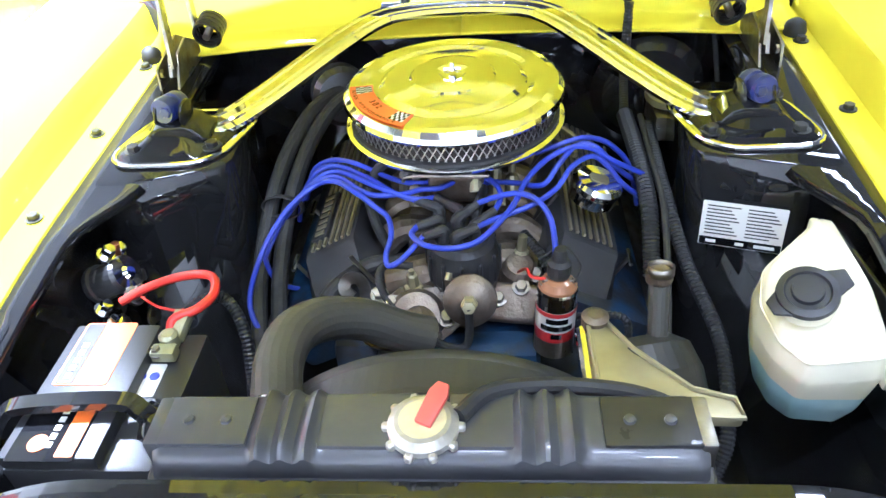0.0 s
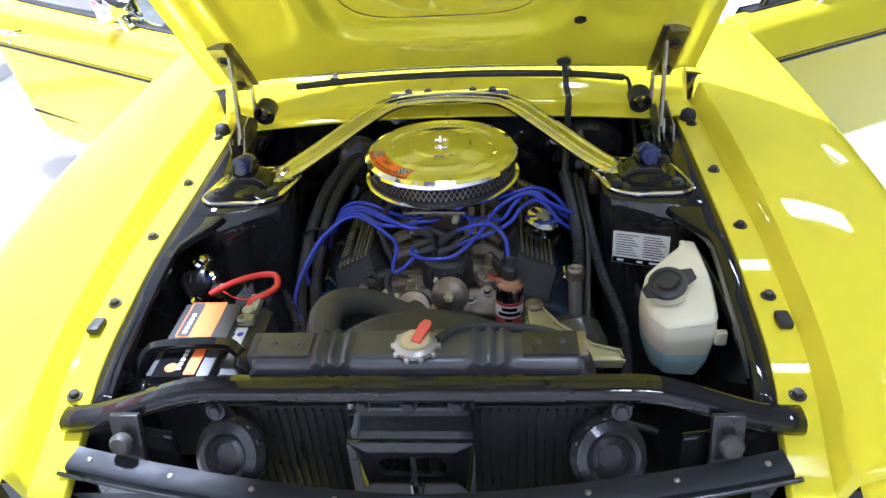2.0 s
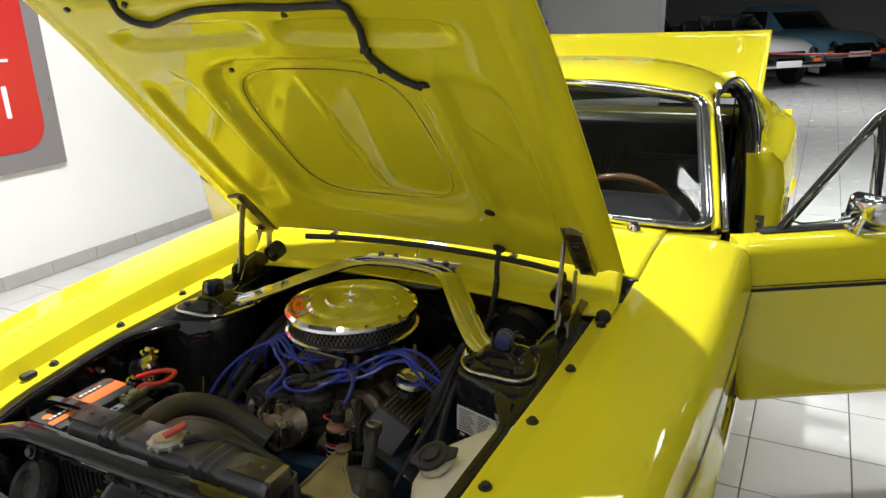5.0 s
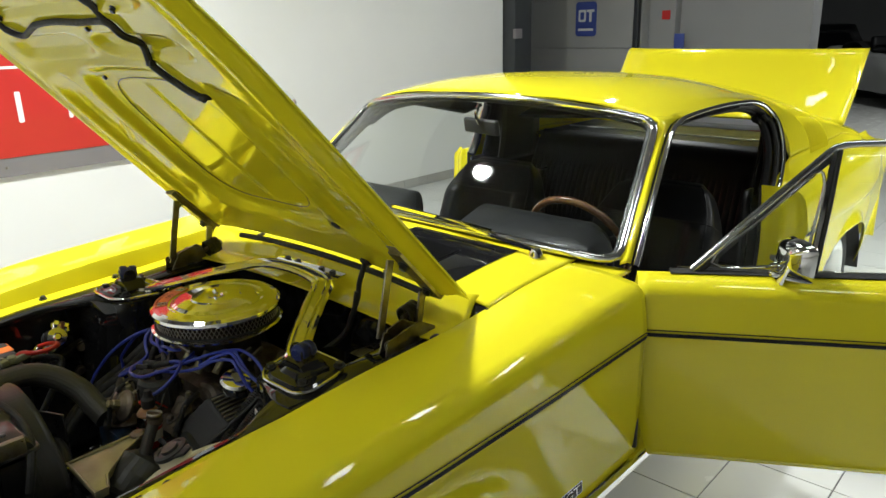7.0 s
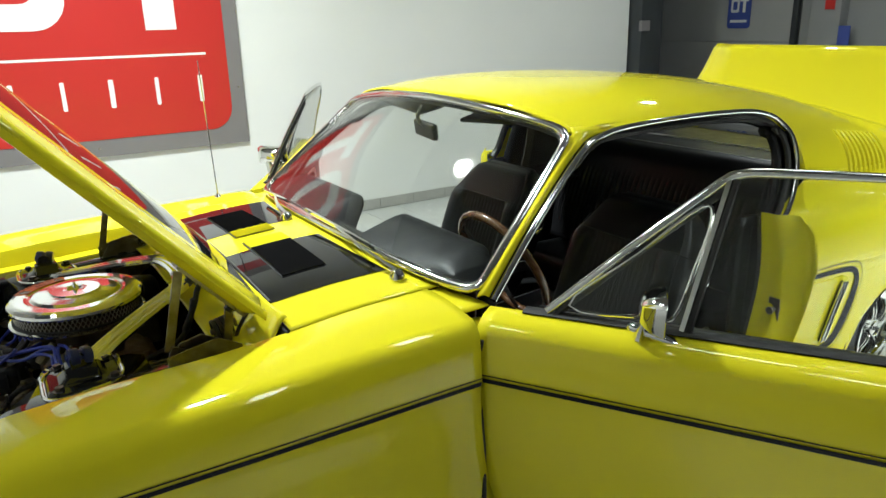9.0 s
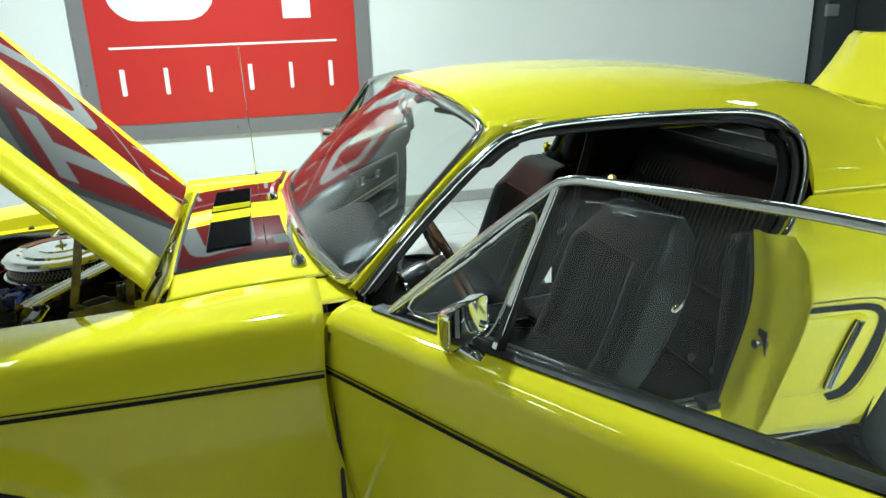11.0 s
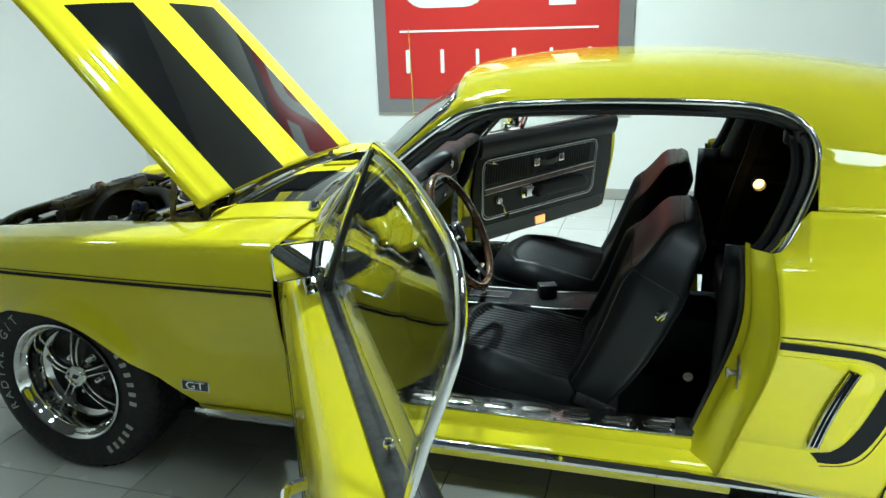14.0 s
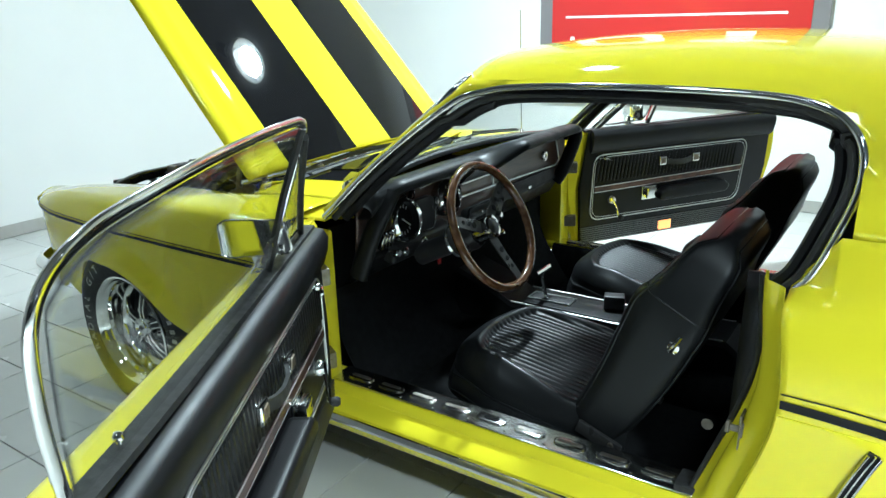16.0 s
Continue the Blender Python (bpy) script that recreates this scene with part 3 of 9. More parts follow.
    part("vent_crank_arm", tube([(x - 0.018, 1.03, 0.73), (x - 0.022, 1.05, 0.722), (x - 0.026, 1.06, 0.72)], 0.004, 6, 2), CHROME, panel, m=m)
    # ribbed kick panel with courtesy lamp
    bm = None
    for k in range(8):
        z = 0.336 + k * 0.0100
        bm = box(0.010, 1.01 + k * 0.006, 0.0048, (x - 0.002, 1.425 + k * 0.002, z), 0.0015, 1, bm)
    part("kick_ribs", bm, KICK, panel, "ribbed grey kick strip", m=m)
    if s < 0:
        part("courtesy_lamp", box(0.012, 0.075, 0.045, (x - 0.004, 1.405, 0.364), 0.003), ORANGE, panel, "glowing amber courtesy lamp", m=m)
    # belt strips and lock
    part("belt_strip", sweep([(0.802, y, ZC(y) + 0.007) for y in np.linspace(0.93, 2.09, 16)], [(-0.030, -0.008), (0.006, -0.004), (0.010, 0.0), (0.004, 0.004), (-0.028, 0.002)]), RUBBER, d, "black rubber belt strip", m=m)
    part("lock_pin", lathe([(0.0035, 0), (0.0035, 0.026), (0.007, 0.028), (0.0075, 0.033), (0.005, 0.037), (0, 0.038)], to(0.792, 1.965, 0.862), 12), CHROME, d, "chrome lock pin", m=m)
    part("lock_ferrule", lathe([(0.010, 0), (0.009, 0.003), (0.004, 0.004)], to(0.792, 1.965, 0.862), 14), CHROME, d, m=m)
    # outside handle
    hx = side(1.93, 0.78) + 0.002
    part("outside_handle", sweep(curve([(hx, 1.86, 0.785), (hx + 0.028, 1.872, 0.786), (hx + 0.034, 1.92, 0.786), (hx + 0.030, 1.985, 0.786), (hx, 2.01, 0.785)], 6), ring(0.007, 8, 0.011)), CHROME, d, "chrome pull-out handle", m=m)
    part("handle_button", lathe([(0.012, 0), (0.012, 0.012), (0.008, 0.016), (0, 0.016)], to(hx + 0.0, 2.018, 0.785) @ AXIS_X, 16), CHROME, d, m=m)
    part("key_lock", lathe([(0.011, 0), (0.010, 0.004), (0, 0.005)], to(side(1.99, 0.73), 1.985, 0.735) @ AXIS_X, 16), CHROME, d, m=m)
    # pinstripes
    for z, w in ((0.7105, 0.0115), (0.7235, 0.0030)):
        part("pinstripe", ribbon(line(REAR_EDGE(z) + 0.01, Q_EDGE(z) - 0.009, z), w), PIN, d, "black pinstripe", m=m)
    part("stripe_dart", ribbon(line(1.68, Q_EDGE(0.43) - 0.009, 0.43, 20), lambda t: 0.001 + 0.012 * t), PIN, d, "black tapering stripe", m=m)
    # window frame, vent window and glass
    fr = curve([(0.800, 0.985, 0.866), (0.745, 1.16, 1.025), (0.686, 1.325, 1.166)], 8) + curve([(0.681, 1.345, 1.180), (0.685, 1.42, 1.191), (0.700, 1.75, 1.197), (0.718, 2.00, 1.188), (0.727, 2.085, 1.176), (0.736, 2.132, 1.152), (0.745, 2.150, 1.112), (0.760, 2.138, 1.05), (0.776, 2.115, 0.98), (0.797, 2.075, 0.866)], 7)
    part("window_frame", sweep(fr, ring(0.0095, 12, 0.0062), up=(1, 0, 0.3)), STAINLESS, d, "thin chrome window frame", m=m)
    a = [(p.x - 0.004, p.y + 0.012, p.z - 0.014) for p in curve([(0.800, 0.985, 0.866), (0.745, 1.16, 1.025), (0.686, 1.325, 1.166)], 8)]
    part("vent_seal", sweep(a, ring(0.008, 8), up=(1, 0, 0)), RUBBER, d, "black vent window seal", m=m)
    part("vent_divider", sweep([(0.683, 1.340, 1.172), (0.742, 1.312, 1.03), (0.796, 1.28, 0.866)], [(-0.005, -0.005), (0.005, -0.005), (0.005, 0.005), (-0.005, 0.005)], up=(1, 0, 0)), CHROME, d, "chrome vent divider bar", m=m)
    part("vent_divider_seal", sweep([(0.681, 1.354, 1.172), (0.740, 1.326, 1.03), (0.794, 1.294, 0.866)], ring(0.008, 6), up=(1, 0, 0)), RUBBER, d, m=m)
    inn = curve([(0.792, 1.035, 0.885), (0.746, 1.175, 1.012), (0.708, 1.290, 1.115), (0.712, 1.315, 1.09), (0.752, 1.292, 0.99), (0.790, 1.265, 0.895), (0.792, 1.22, 0.884)], 4, True)
    part("vent_rim", tube(inn, 0.0042, 8, 1, True), CHROME, d, "chrome vent pane rim", m=m)
    bm = bmesh.new()
    bm.faces.new([bm.verts.new(p) for p in inn])
    g = part("vent_glass", bm, GLASS, d, solid=0.004, m=m, smooth=False)
    g.visible_shadow = False
    part("vent_latch", box(0.012, 0.05, 0.014, to(0.778, 1.22, 0.895, 10, 0, 0), 0.004), CHROME, d, "chrome vent latch", m=m)
    rear = curve([(0.681, 1.345, 1.180), (0.685, 1.42, 1.191), (0.700, 1.75, 1.197), (0.718, 2.00, 1.188), (0.727, 2.085, 1.176), (0.736, 2.132, 1.152), (0.745, 2.150, 1.112), (0.760, 2.138, 1.05), (0.776, 2.115, 0.98), (0.797, 2.075, 0.866)], 5)
    n = len(rear)
    cut = 26
    top = [rear[round(i * (cut) / 30)] for i in range(31)]
    bot = [Vector((0.796, 1.292 + (2.070 - 1.292) * i / 30, 0.858)) for i in range(31)]
    top = [t + Vector((0, 0, -0.005)) for t in top]

    def pane(u, v):
        i = u * 30
        k = min(int(i), 29)
        t = top[k].lerp(top[k + 1], i - k)
        b = bot[k].lerp(bot[k + 1], i - k)
        p = b.lerp(t, v)
        p.x += 0.006 * math.sin(math.pi * v)
        return p
    g = part("door_glass", grid(lambda u, v: pane(u * 0.985 + 0.005, v * 0.985), 30, 8), GLASS, d, "raised door glass", solid=0.0045, m=m)
    g.visible_shadow = False
    # mirror
    foot = rounded(0.135, 0.030, 0.0145, 5)
    part("mirror_foot", prism(foot, 0.012, to(0.826, 1.235, 0.853, 0, 14, 90), 0.004), CHROME, d, "chrome mirror foot", m=m)
    part("mirror_stem", sweep(curve([(0.830, 1.200, 0.858), (0.838, 1.205, 0.880), (0.848, 1.212, 0.905)], 6), ring(0.010, 10, 0.020), up=(1, 0, 0), scale=lambda t: 1.25 - 0.35 * t), CHROME, d, m=m)
    head = [(-0.070, -0.042), (0.070, -0.042), (0.082, -0.030), (0.071, 0.038), (-0.058, 0.045), (-0.074, 0.034)]
    outl = [(a0 + (a1 - a0) * t, b0 + (b1 - b0) * t) for (a0, b0), (a1, b1) in zip(head, head[1:] + head[:1]) for t in (0.10, 0.5, 0.90)]
    hm = to(0.843, 1.200, 0.926, 92, 0, 190)
    rows = [[hm @ Vector((a * k, b * k, h)) for a, b in outl] for k, h in ((0.02, -0.004), (0.40, -0.003), (0.62, 0.004), (0.84, 0.020), (0.97, 0.038), (1.0, 0.048), (0.955, 0.050), (0.93, 0.046))]
    part("mirror_head", loft(rows, False, True), CHROME, d, "chrome mirror housing", m=m, angle=50)
    part("mirror_pane", prism([(a * 0.94, b * 0.94) for a, b in outl], 0.002, hm @ Matrix.Translation((0, 0, 0.0455))), MIRRORGLASS, d, "mirror pane", m=m, smooth=False)
    part("hinge", box(0.05, 0.09, 0.05, (0.80, 0.885, 0.45), 0.006), STEEL, d, "steel door hinge", m=swing(s, deg * 0.5))
    part("hinge", box(0.05, 0.09, 0.05, (0.80, 0.885, 0.70), 0.006), STEEL, d, "steel door hinge", m=swing(s, deg * 0.5))
    return d


build_door(1, 58)
build_door(-1, 57)

# ---- body trim, sill and jambs ----
def strip(name, path, prof, material, label="", up=(1, 0, 0), mir=None, parent=car):
    return part(name, sweep(path, prof, up=up), material, parent, label, m=mir)


SILLM = mat("brushed_sill_plate", (0.80, 0.79, 0.76), 0.13, 1.0, 0, 0.2, 40, 0.1, 300, rvar=0.05, stretch=(8, 1, 8))
for s, mir in SIDES:
    for z, w in ((0.7105, 0.0115), (0.7235, 0.0030)):
        part("pinstripe", ribbon([(y + (REAR_EDGE(z) - 0.825) * ss(y, 0.5, 0.825), zz) for y, zz in line(-0.615, 0.822, z, 60)], w), PIN, car, "black pinstripe", m=mir)
    # rocker and sill
    rock = [(0.706, 0.355), (0.712, 0.3645), (0.792, 0.362), (0.800, 0.352), (0.804, 0.335), (0.850, 0.328), (0.862, 0.318), (0.862, 0.29), (0.84, 0.245), (0.76, 0.20), (0.706, 0.19)]
    part("rocker_panel", loft([[(x, y, z) for x, z in rock] for y in np.linspace(0.83, 2.06, 24)]), YELLOW, car, "yellow door sill and rocker", m=mir)
    part("rocker_moulding", loft([[(x, y, z) for x, z in ((0.858, 0.314), (0.872, 0.311), (0.876, 0.300), (0.872, 0.290), (0.850, 0.285))] for y in np.linspace(0.5, 2.40, 20)]), CHROME, car, "chrome rocker moulding", solid=0.002, m=mir)
    plate = part("sill_plate", box(0.085, 1.06, 0.005, (0.752, 1.435, 0.368), 0.002, 1), SILLM, car, "bright embossed sill plate", m=mir)
    for k in range(9):
        y = 0.99 + k * 0.111
        lab = k == 4
        part("sill_boss", prism(rounded(0.085, 0.034, 0.0165, 5), 0.006, to(0.752, y, 0.369, 0, 0, 90), 0.002), SILLM, plate, m=mir)
        if lab:
            part("sill_badge", prism(rounded(0.045, 0.018, 0.008, 5), 0.003, to(0.752, y, 0.3738, 0, 0, 90)), STRIPE, plate, "small dark oval badge", m=mir, smooth=False)
        else:
            part("sill_groove", prism(rounded(0.066, 0.012, 0.0058, 4), 0.0016, to(0.752, y, 0.3745, 0, 0, 90)), STEEL, plate, m=mir, smooth=False)
        part("sill_screw", lathe([(0.005, 0), (0.004, 0.003), (0, 0.0035)], to(0.782, y + 0.055, 0.370), 10), CHROME, plate, m=mir)
    part("sill_carpet", grid(lambda u, v: (0.708 - 0.03 * v - 0.02 * math.sin(math.pi * v / 2), 0.90 + 1.10 * u, 0.366 - 0.15 * v + 0.004 * math.sin(math.pi * v)), 20, 6), CARPET, car, "black carpet edge", solid=0.006, m=mir)
    # rear door jamb
    JX = tab([(0.28, 0.79), (0.45, 0.775), (0.6, 0.765), (0.9, 0.745)])

    def jamb(u, v):
        z = 0.30 + 0.59 * v
        x0, y0 = side(Q_EDGE(z), min(z, ZC(2.1))), Q_EDGE(z)
        x1, y1 = JX(z), Q_EDGE(z) - 0.085 + 0.03 * v
        b = math.sin(math.pi * u)
        ridge = 0.008 * math.sin(u * 9) * ss(v, 0.05, 0.3)
        return (x0 + (x1 - x0) * u, y0 + (y1 - y0) * u**1.3 - 0.012 * b + ridge, z)
    j = part("door_jamb", grid(jamb, 14, 24), YELLOW, car, "yellow painted door jamb", m=mir)
    part("jamb_trim", sweep([(JX(z) - 0.004, Q_EDGE(z) - 0.088 + 0.03 * (z - 0.3) / 0.59, z) for z in np.linspace(0.36, 0.878, 12)], ring(0.006, 8), up=(1, 0, 0)), RUBBER, car, "black rubber door seal", m=mir)
    part("striker", lathe([(0.018, 0), (0.018, 0.004), (0.007, 0.006), (0.007, 0.026), (0.013, 0.028), (0.013, 0.034), (0, 0.035)], to(0.828, 2.058, 0.582) @ Matrix.Rotation(radians(90), 4, "X"), 16), STEEL, j, "steel latch striker", m=mir)
    part("striker_plate", box(0.04, 0.004, 0.075, (0.826, 2.052, 0.582), 0.0015, 1), STEEL, j, m=mir)
    part("jamb_sill_cover", box(0.07, 0.09, 0.02, (0.755, 1.965, 0.375), 0.006), RUBBER, car, "black sill end cap", m=mir)
    # front hinge pillar
    part("hinge_pillar", box(0.10, 0.10, 0.47, (0.80, 0.865, 0.575), 0.01), YELLOW, car, "yellow hinge pillar", m=mir)
    part("fender_edge_seal", box(0.02, 0.012, 0.45, (0.86, 0.845, 0.58), 0.004), RUBBER, car, m=mir)
    # A pillar, drip rail and seals
    drip = curve([(0.790, 0.930, 0.858), (0.752, 1.09, 1.010), (0.700, 1.29, 1.163), (0.683, 1.385, 1.197), (0.676, 1.50, 1.210), (0.672, 1.75, 1.215), (0.676, 2.0, 1.209), (0.690, 2.10, 1.194), (0.706, 2.152, 1.168), (0.732, 2.182, 1.125), (0.757, 2.186, 1.06), (0.776, 2.165, 0.985), (0.784, 2.134, 0.905), (0.786, 2.106, 0.868)], 7)
    part("drip_moulding", sweep([p + Vector((0.003, 0, 0)) for p in drip], ring(0.0085, 12, 0.0095), up=(1, 0, 0)), STAINLESS, car, "chrome drip rail moulding", m=mir)
    front = [p for p in drip if p.y < 1.75 and p.z > 0.8][:40]
    k1 = max(i for i, p in enumerate(front) if p.y < 1.40)

    def pillar(u, v):
        i = v * (len(front) - 1)
        j = min(int(i), len(front) - 2)
        out = front[j].lerp(front[j + 1], i - j) + Vector((-0.009, -0.004, 0.005))
        if i <= k1:
            t = i / k1
            inn = Vector((0.757, 0.905, 0.863)).lerp(Vector((0.657, 1.305, 1.217)), t)
        else:
            y = 1.305 + (out.y - 1.305) * ss(i, k1, k1 + 6)
            z = EDGE(y) + 0.010
            inn = Vector((roof_x(y, z) - 0.001, y, z))
        p = inn.lerp(out, u)
        return p + Vector((0.55, -0.35, 0.6)) * (0.016 * math.sin(math.pi * u) * (1 - ss(i, k1 - 4, k1 + 4)))
    part("windshield_pillar", grid(pillar, 8, 60), YELLOW, car, "slim yellow windshield pillar", solid=0.004, m=mir, angle=60)
    seal = [Vector((p.x - 0.016, p.y + (0.018 if p.y < 1.36 else -0.018 if p.z < 1.16 else 0), p.z - (0.016 if 1.2 < p.y and p.z > 1.14 else 0.004))) for p in drip]
    part("door_seal", sweep(seal, ring(0.010, 8), up=(1, 0, 0)), RUBBER, car, "black rubber door seal", m=mir)
    seal = [Vector((p.x - 0.045, p.y + (0.032 if p.y < 1.36 else -0.035 if p.z < 1.16 else 0), p.z - (0.024 if 1.2 < p.y and p.z > 1.14 else 0.006))) for p in drip]
    part("pillar_trim", sweep(seal, ring(0.016, 8), up=(1, 0, 0)), VINYL, car, "black vinyl pillar trim", m=mir)
    # louvres on the rear pillar
    bm = None
    for k in range(9):
        y = 2.44 + k * 0.030
        rows = []
        for z in np.linspace(1.115 - 0.004 * k, 0.965, 9):
            x = roof_x(y, z)
            x2 = roof_x(y + 0.024, z)
            rows.append([(x - 0.002, y, z), (x + 0.007, y + 0.005, z), (x2 + 0.001, y + 0.024, z)])
        bm = loft(rows, bm=bm)
    part("pillar_louvres", bm, YELLOW, car, "pressed yellow pillar louvres", m=mir)
    # side scoop ornament and surrounding stripe
    pad = [(2.10, 0.675), (2.285, 0.675), (2.318, 0.655), (2.322, 0.60), (2.275, 0.455), (2.245, 0.432), (2.085, 0.432)]
    pad = [(p.x, p.y) for p in curve([(y, z, 0) for y, z in pad[1:6]], 6)]
    pad = [(max(y, Q_EDGE(z) + 0.002), z) for y, z in pad] + [(Q_EDGE(z) + 0.002, z) for z in np.linspace(0.432, 0.675, 14)]
    cx, cz = 2.19, 0.56
    rows = []
    for k, off in ((1.0, -0.002), (0.997, 0.002), (0.985, 0.0032), (0.6, 0.0034), (0.02, 0.0034)):
        rows.append([(side(cx + (y - cx) * k, cz + (z - cz) * k) + off, cx + (y - cx) * k, cz + (z - cz) * k) for y, z in pad])
    part("side_scoop", loft(rows, False, True), YELLOW, car, "yellow side scoop panel", m=mir)
    mid = [(side(2.281 - 0.060 * t + 0.012, 0.655 - 0.205 * t) + 0.008, 2.281 - 0.060 * t - 0.006 * math.sin(math.pi * t), 0.655 - 0.205 * t) for t in np.linspace(0, 1, 10)]
    tr = part("scoop_inlay", sweep(mid, [(-0.004, -0.011), (0.002, -0.011), (0.002, 0.011), (-0.004, 0.011)], up=(0, 1, 0)), PIN, car, "black inlay of the scoop trim", m=mir)
    bm = None
    for k in range(3):
        pts = [(side(2.281 - 0.060 * t + k * 0.012, 0.655 - 0.205 * t) + 0.013, 2.281 - 0.060 * t - 0.006 * math.sin(math.pi * t) + k * 0.010 - 0.01, 0.655 - 0.205 * t) for t in np.linspace(0, 1, 10)]
        bm = sweep(pts, ring(0.0030 if k != 1 else 0.0018, 8, 0.0055 if k != 1 else 0.003), up=(1, 0, 0), bm=bm)
    part("scoop_trim", bm, CHROME, tr, "chrome slatted scoop trim", m=mir)
    path = [(p.x, p.y) for p in curve([(2.124, 0.700, 0), (2.22, 0.698, 0), (2.32, 0.690, 0), (2.362, 0.655, 0), (2.358, 0.59, 0), (2.325, 0.49, 0), (2.285, 0.432, 0), (2.22, 0.416, 0), (2.13, 0.414, 0), (2.06, 0.414, 0)], 6)]
    part("scoop_stripe", ribbon(path, tab([(0, 0.020), (0.3, 0.024), (0.5, 0.042), (0.66, 0.042), (0.8, 0.022), (1, 0.010)])), PIN, car, "black stripe looping round the scoop", m=mir)
    thin = [(p.x, p.y) for p in curve([(2.124, 0.722, 0), (2.25, 0.722, 0), (2.345, 0.712, 0), (2.392, 0.665, 0), (2.386, 0.585, 0), (2.358, 0.490, 0), (2.318, 0.418, 0), (2.24, 0.394, 0), (2.13, 0.392, 0), (2.06, 0.392, 0)], 6)]
    part("pinstripe", ribbon(thin, 0.003), PIN, car, m=mir)
    # fender badge
    bx = side(0.508, 0.384)
    bmx = to(bx + 0.001, 0.508, 0.384) @ Matrix(((0, 0, 1, 0), (1, 0, 0, 0), (0, 1, 0, 0), (0, 0, 0, 1))) @ pose(0, 0, 0, -4, 0, 0)
    if mir is not None:
        bmx = MIRROR @ bmx @ Matrix.Diagonal((-1, 1, 1, 1))
    badge = part("fender_badge", prism(rounded(0.098, 0.034, 0.003, 2), 0.005, bmx, 0.0015), CHROME, car, "small chrome-framed badge")
    part("badge_field", prism(rounded(0.090, 0.027, 0.002, 2), 0.002, bmx @ Matrix.Translation((0, 0, 0.0042))), STRIPE, badge, smooth=False)
    text("GT", 0.034, bmx @ Matrix.Translation((0, -0.0005, 0.0066)) @ Matrix.Diagonal((1.5, 1, 1, 1)), CHROME, badge)

# ---- cowl, windshield ----
DARK = mat("underbody_black", (0.012, 0.012, 0.012), 0.7, 0, 0, 0.3, 12, 0.2, 90)
WB = lambda x: 0.800 + 0.102 * (abs(x) / 0.766)**2.4          # foot of the windshield
ZW = lambda x: 0.905 - 0.044 * (abs(x) / 0.766)**2
WT = lambda x: 1.248 + 0.055 * (abs(x) / 0.66)**2
ZT = lambda x: 1.272 - 0.055 * (abs(x) / 0.66)**2


def cowl_z(x, y):
    t = (y - 0.47) / (WB(x) - 0.47)
    e = 0.872 - 0.03 * (abs(x) / 0.62)**2
    return e + (ZW(x) - 0.012 - e) * t + 0.006 * math.sin(math.pi * min(max(t, 0), 1))


def cowl(u, v):
    x = -0.637 + 1.274 * u
    y = 0.47 + (WB(x) + 0.01 - 0.47) * v
    return (x, y, cowl_z(x, y))


CMAT = [YELLOW, STRIPE]
bm = grid(cowl, 64, 24)
panel = part("cowl_panel", bm, YELLOW, car, "yellow cowl panel below the windshield", solid=0.004, angle=60)
for s, mir in SIDES:
    def cstripe(u, v):
        x = 0.105 + (0.485 - 0.105) * u
        y = 0.474 + (WB(x) - 0.03 - 0.474) * v
        return (x, y, cowl_z(x, y) + 0.0015)
    st = part("cowl_stripe", grid(cstripe, 14, 14), STRIPE, car, "gloss black cowl stripe", m=mir)
    # outer cowl corner between stripe panel and fender
    def corner(u, v):
        x = 0.637 + (0.785 - 0.637) * u
        y0, y1 = 0.80, WB(min(x, 0.766)) + 0.02
        y = y0 + (y1 - y0) * v
        return (x, y, 0.853 + 0.004 * v - 0.010 * u)
    part("cowl_corner", grid(corner, 6, 6), YELLOW, car, solid=0.004, m=mir)
    # louvred vents
    gr = part("cowl_vent", grid(lambda u, v: (0.03 + 0.335 * u, 0.553 + 0.130 * v, cowl_z(0.03 + 0.335 * u, 0.553 + 0.130 * v) + 0.0024), 10, 6), DARK, car, "louvred cowl air vent", m=mir)
    for k in range(27):
        x = 0.0365 + k * 0.0124
        tilt = math.degrees(math.atan2(cowl_z(x, 0.68) - cowl_z(x, 0.556), 0.124))
        part("slat", box(0.0078, 0.124, 0.005, to(x, 0.618, cowl_z(x, 0.618) + 0.0042, tilt, 0, 0) @ to(0, 0, 0, 0, 22, 0), 0.001, 1), YELLOW if x < 0.105 else STRIPE, gr, m=mir, smooth=False)
    # hood rear gutter and hinge shelf
    def gutter(u, v):
        x = 0.0 + 0.60 * u
        y = 0.33 + 0.145 * v
        z = 0.798 + 0.004 * v + 0.070 * ss(v, 0.55, 1.0) - 0.03 * u**2 * (1 - 0.3 * v) + 0.012 * ss(u, 0.82, 0.98)
        return (x, y, z)
    part("cowl_gutter", grid(gutter, 30, 20), YELLOW, car, "yellow hood gutter", solid=0.004, m=mir)
part("gutter_seal", tube([(-0.40, 0.432, 0.852), (-0.2, 0.425, 0.868), (0.05, 0.42, 0.874), (0.30, 0.425, 0.863), (0.44, 0.432, 0.846)], 0.009, 8, 8), RUBBER, car, "black rubber hood seal")
for x in (-0.30, 0.30):
    part("seal_clip", box(0.022, 0.018, 0.006, (x, 0.447, 0.868), 0.002), STEEL, car, "steel seal clip")
    part("seal_clip_screw", lathe([(0.006, 0), (0.005, 0.004), (0, 0.005)], to(x, 0.452, 0.872), 8), STEEL, car)
part("washer_hose", tube([(0.43, 0.435, 0.846), (0.452, 0.43, 0.84), (0.458, 0.40, 0.80), (0.465, 0.37, 0.74), (0.47, 0.33, 0.68)], 0.005, 8, 6), RUBBER, car, "thin black washer hose")
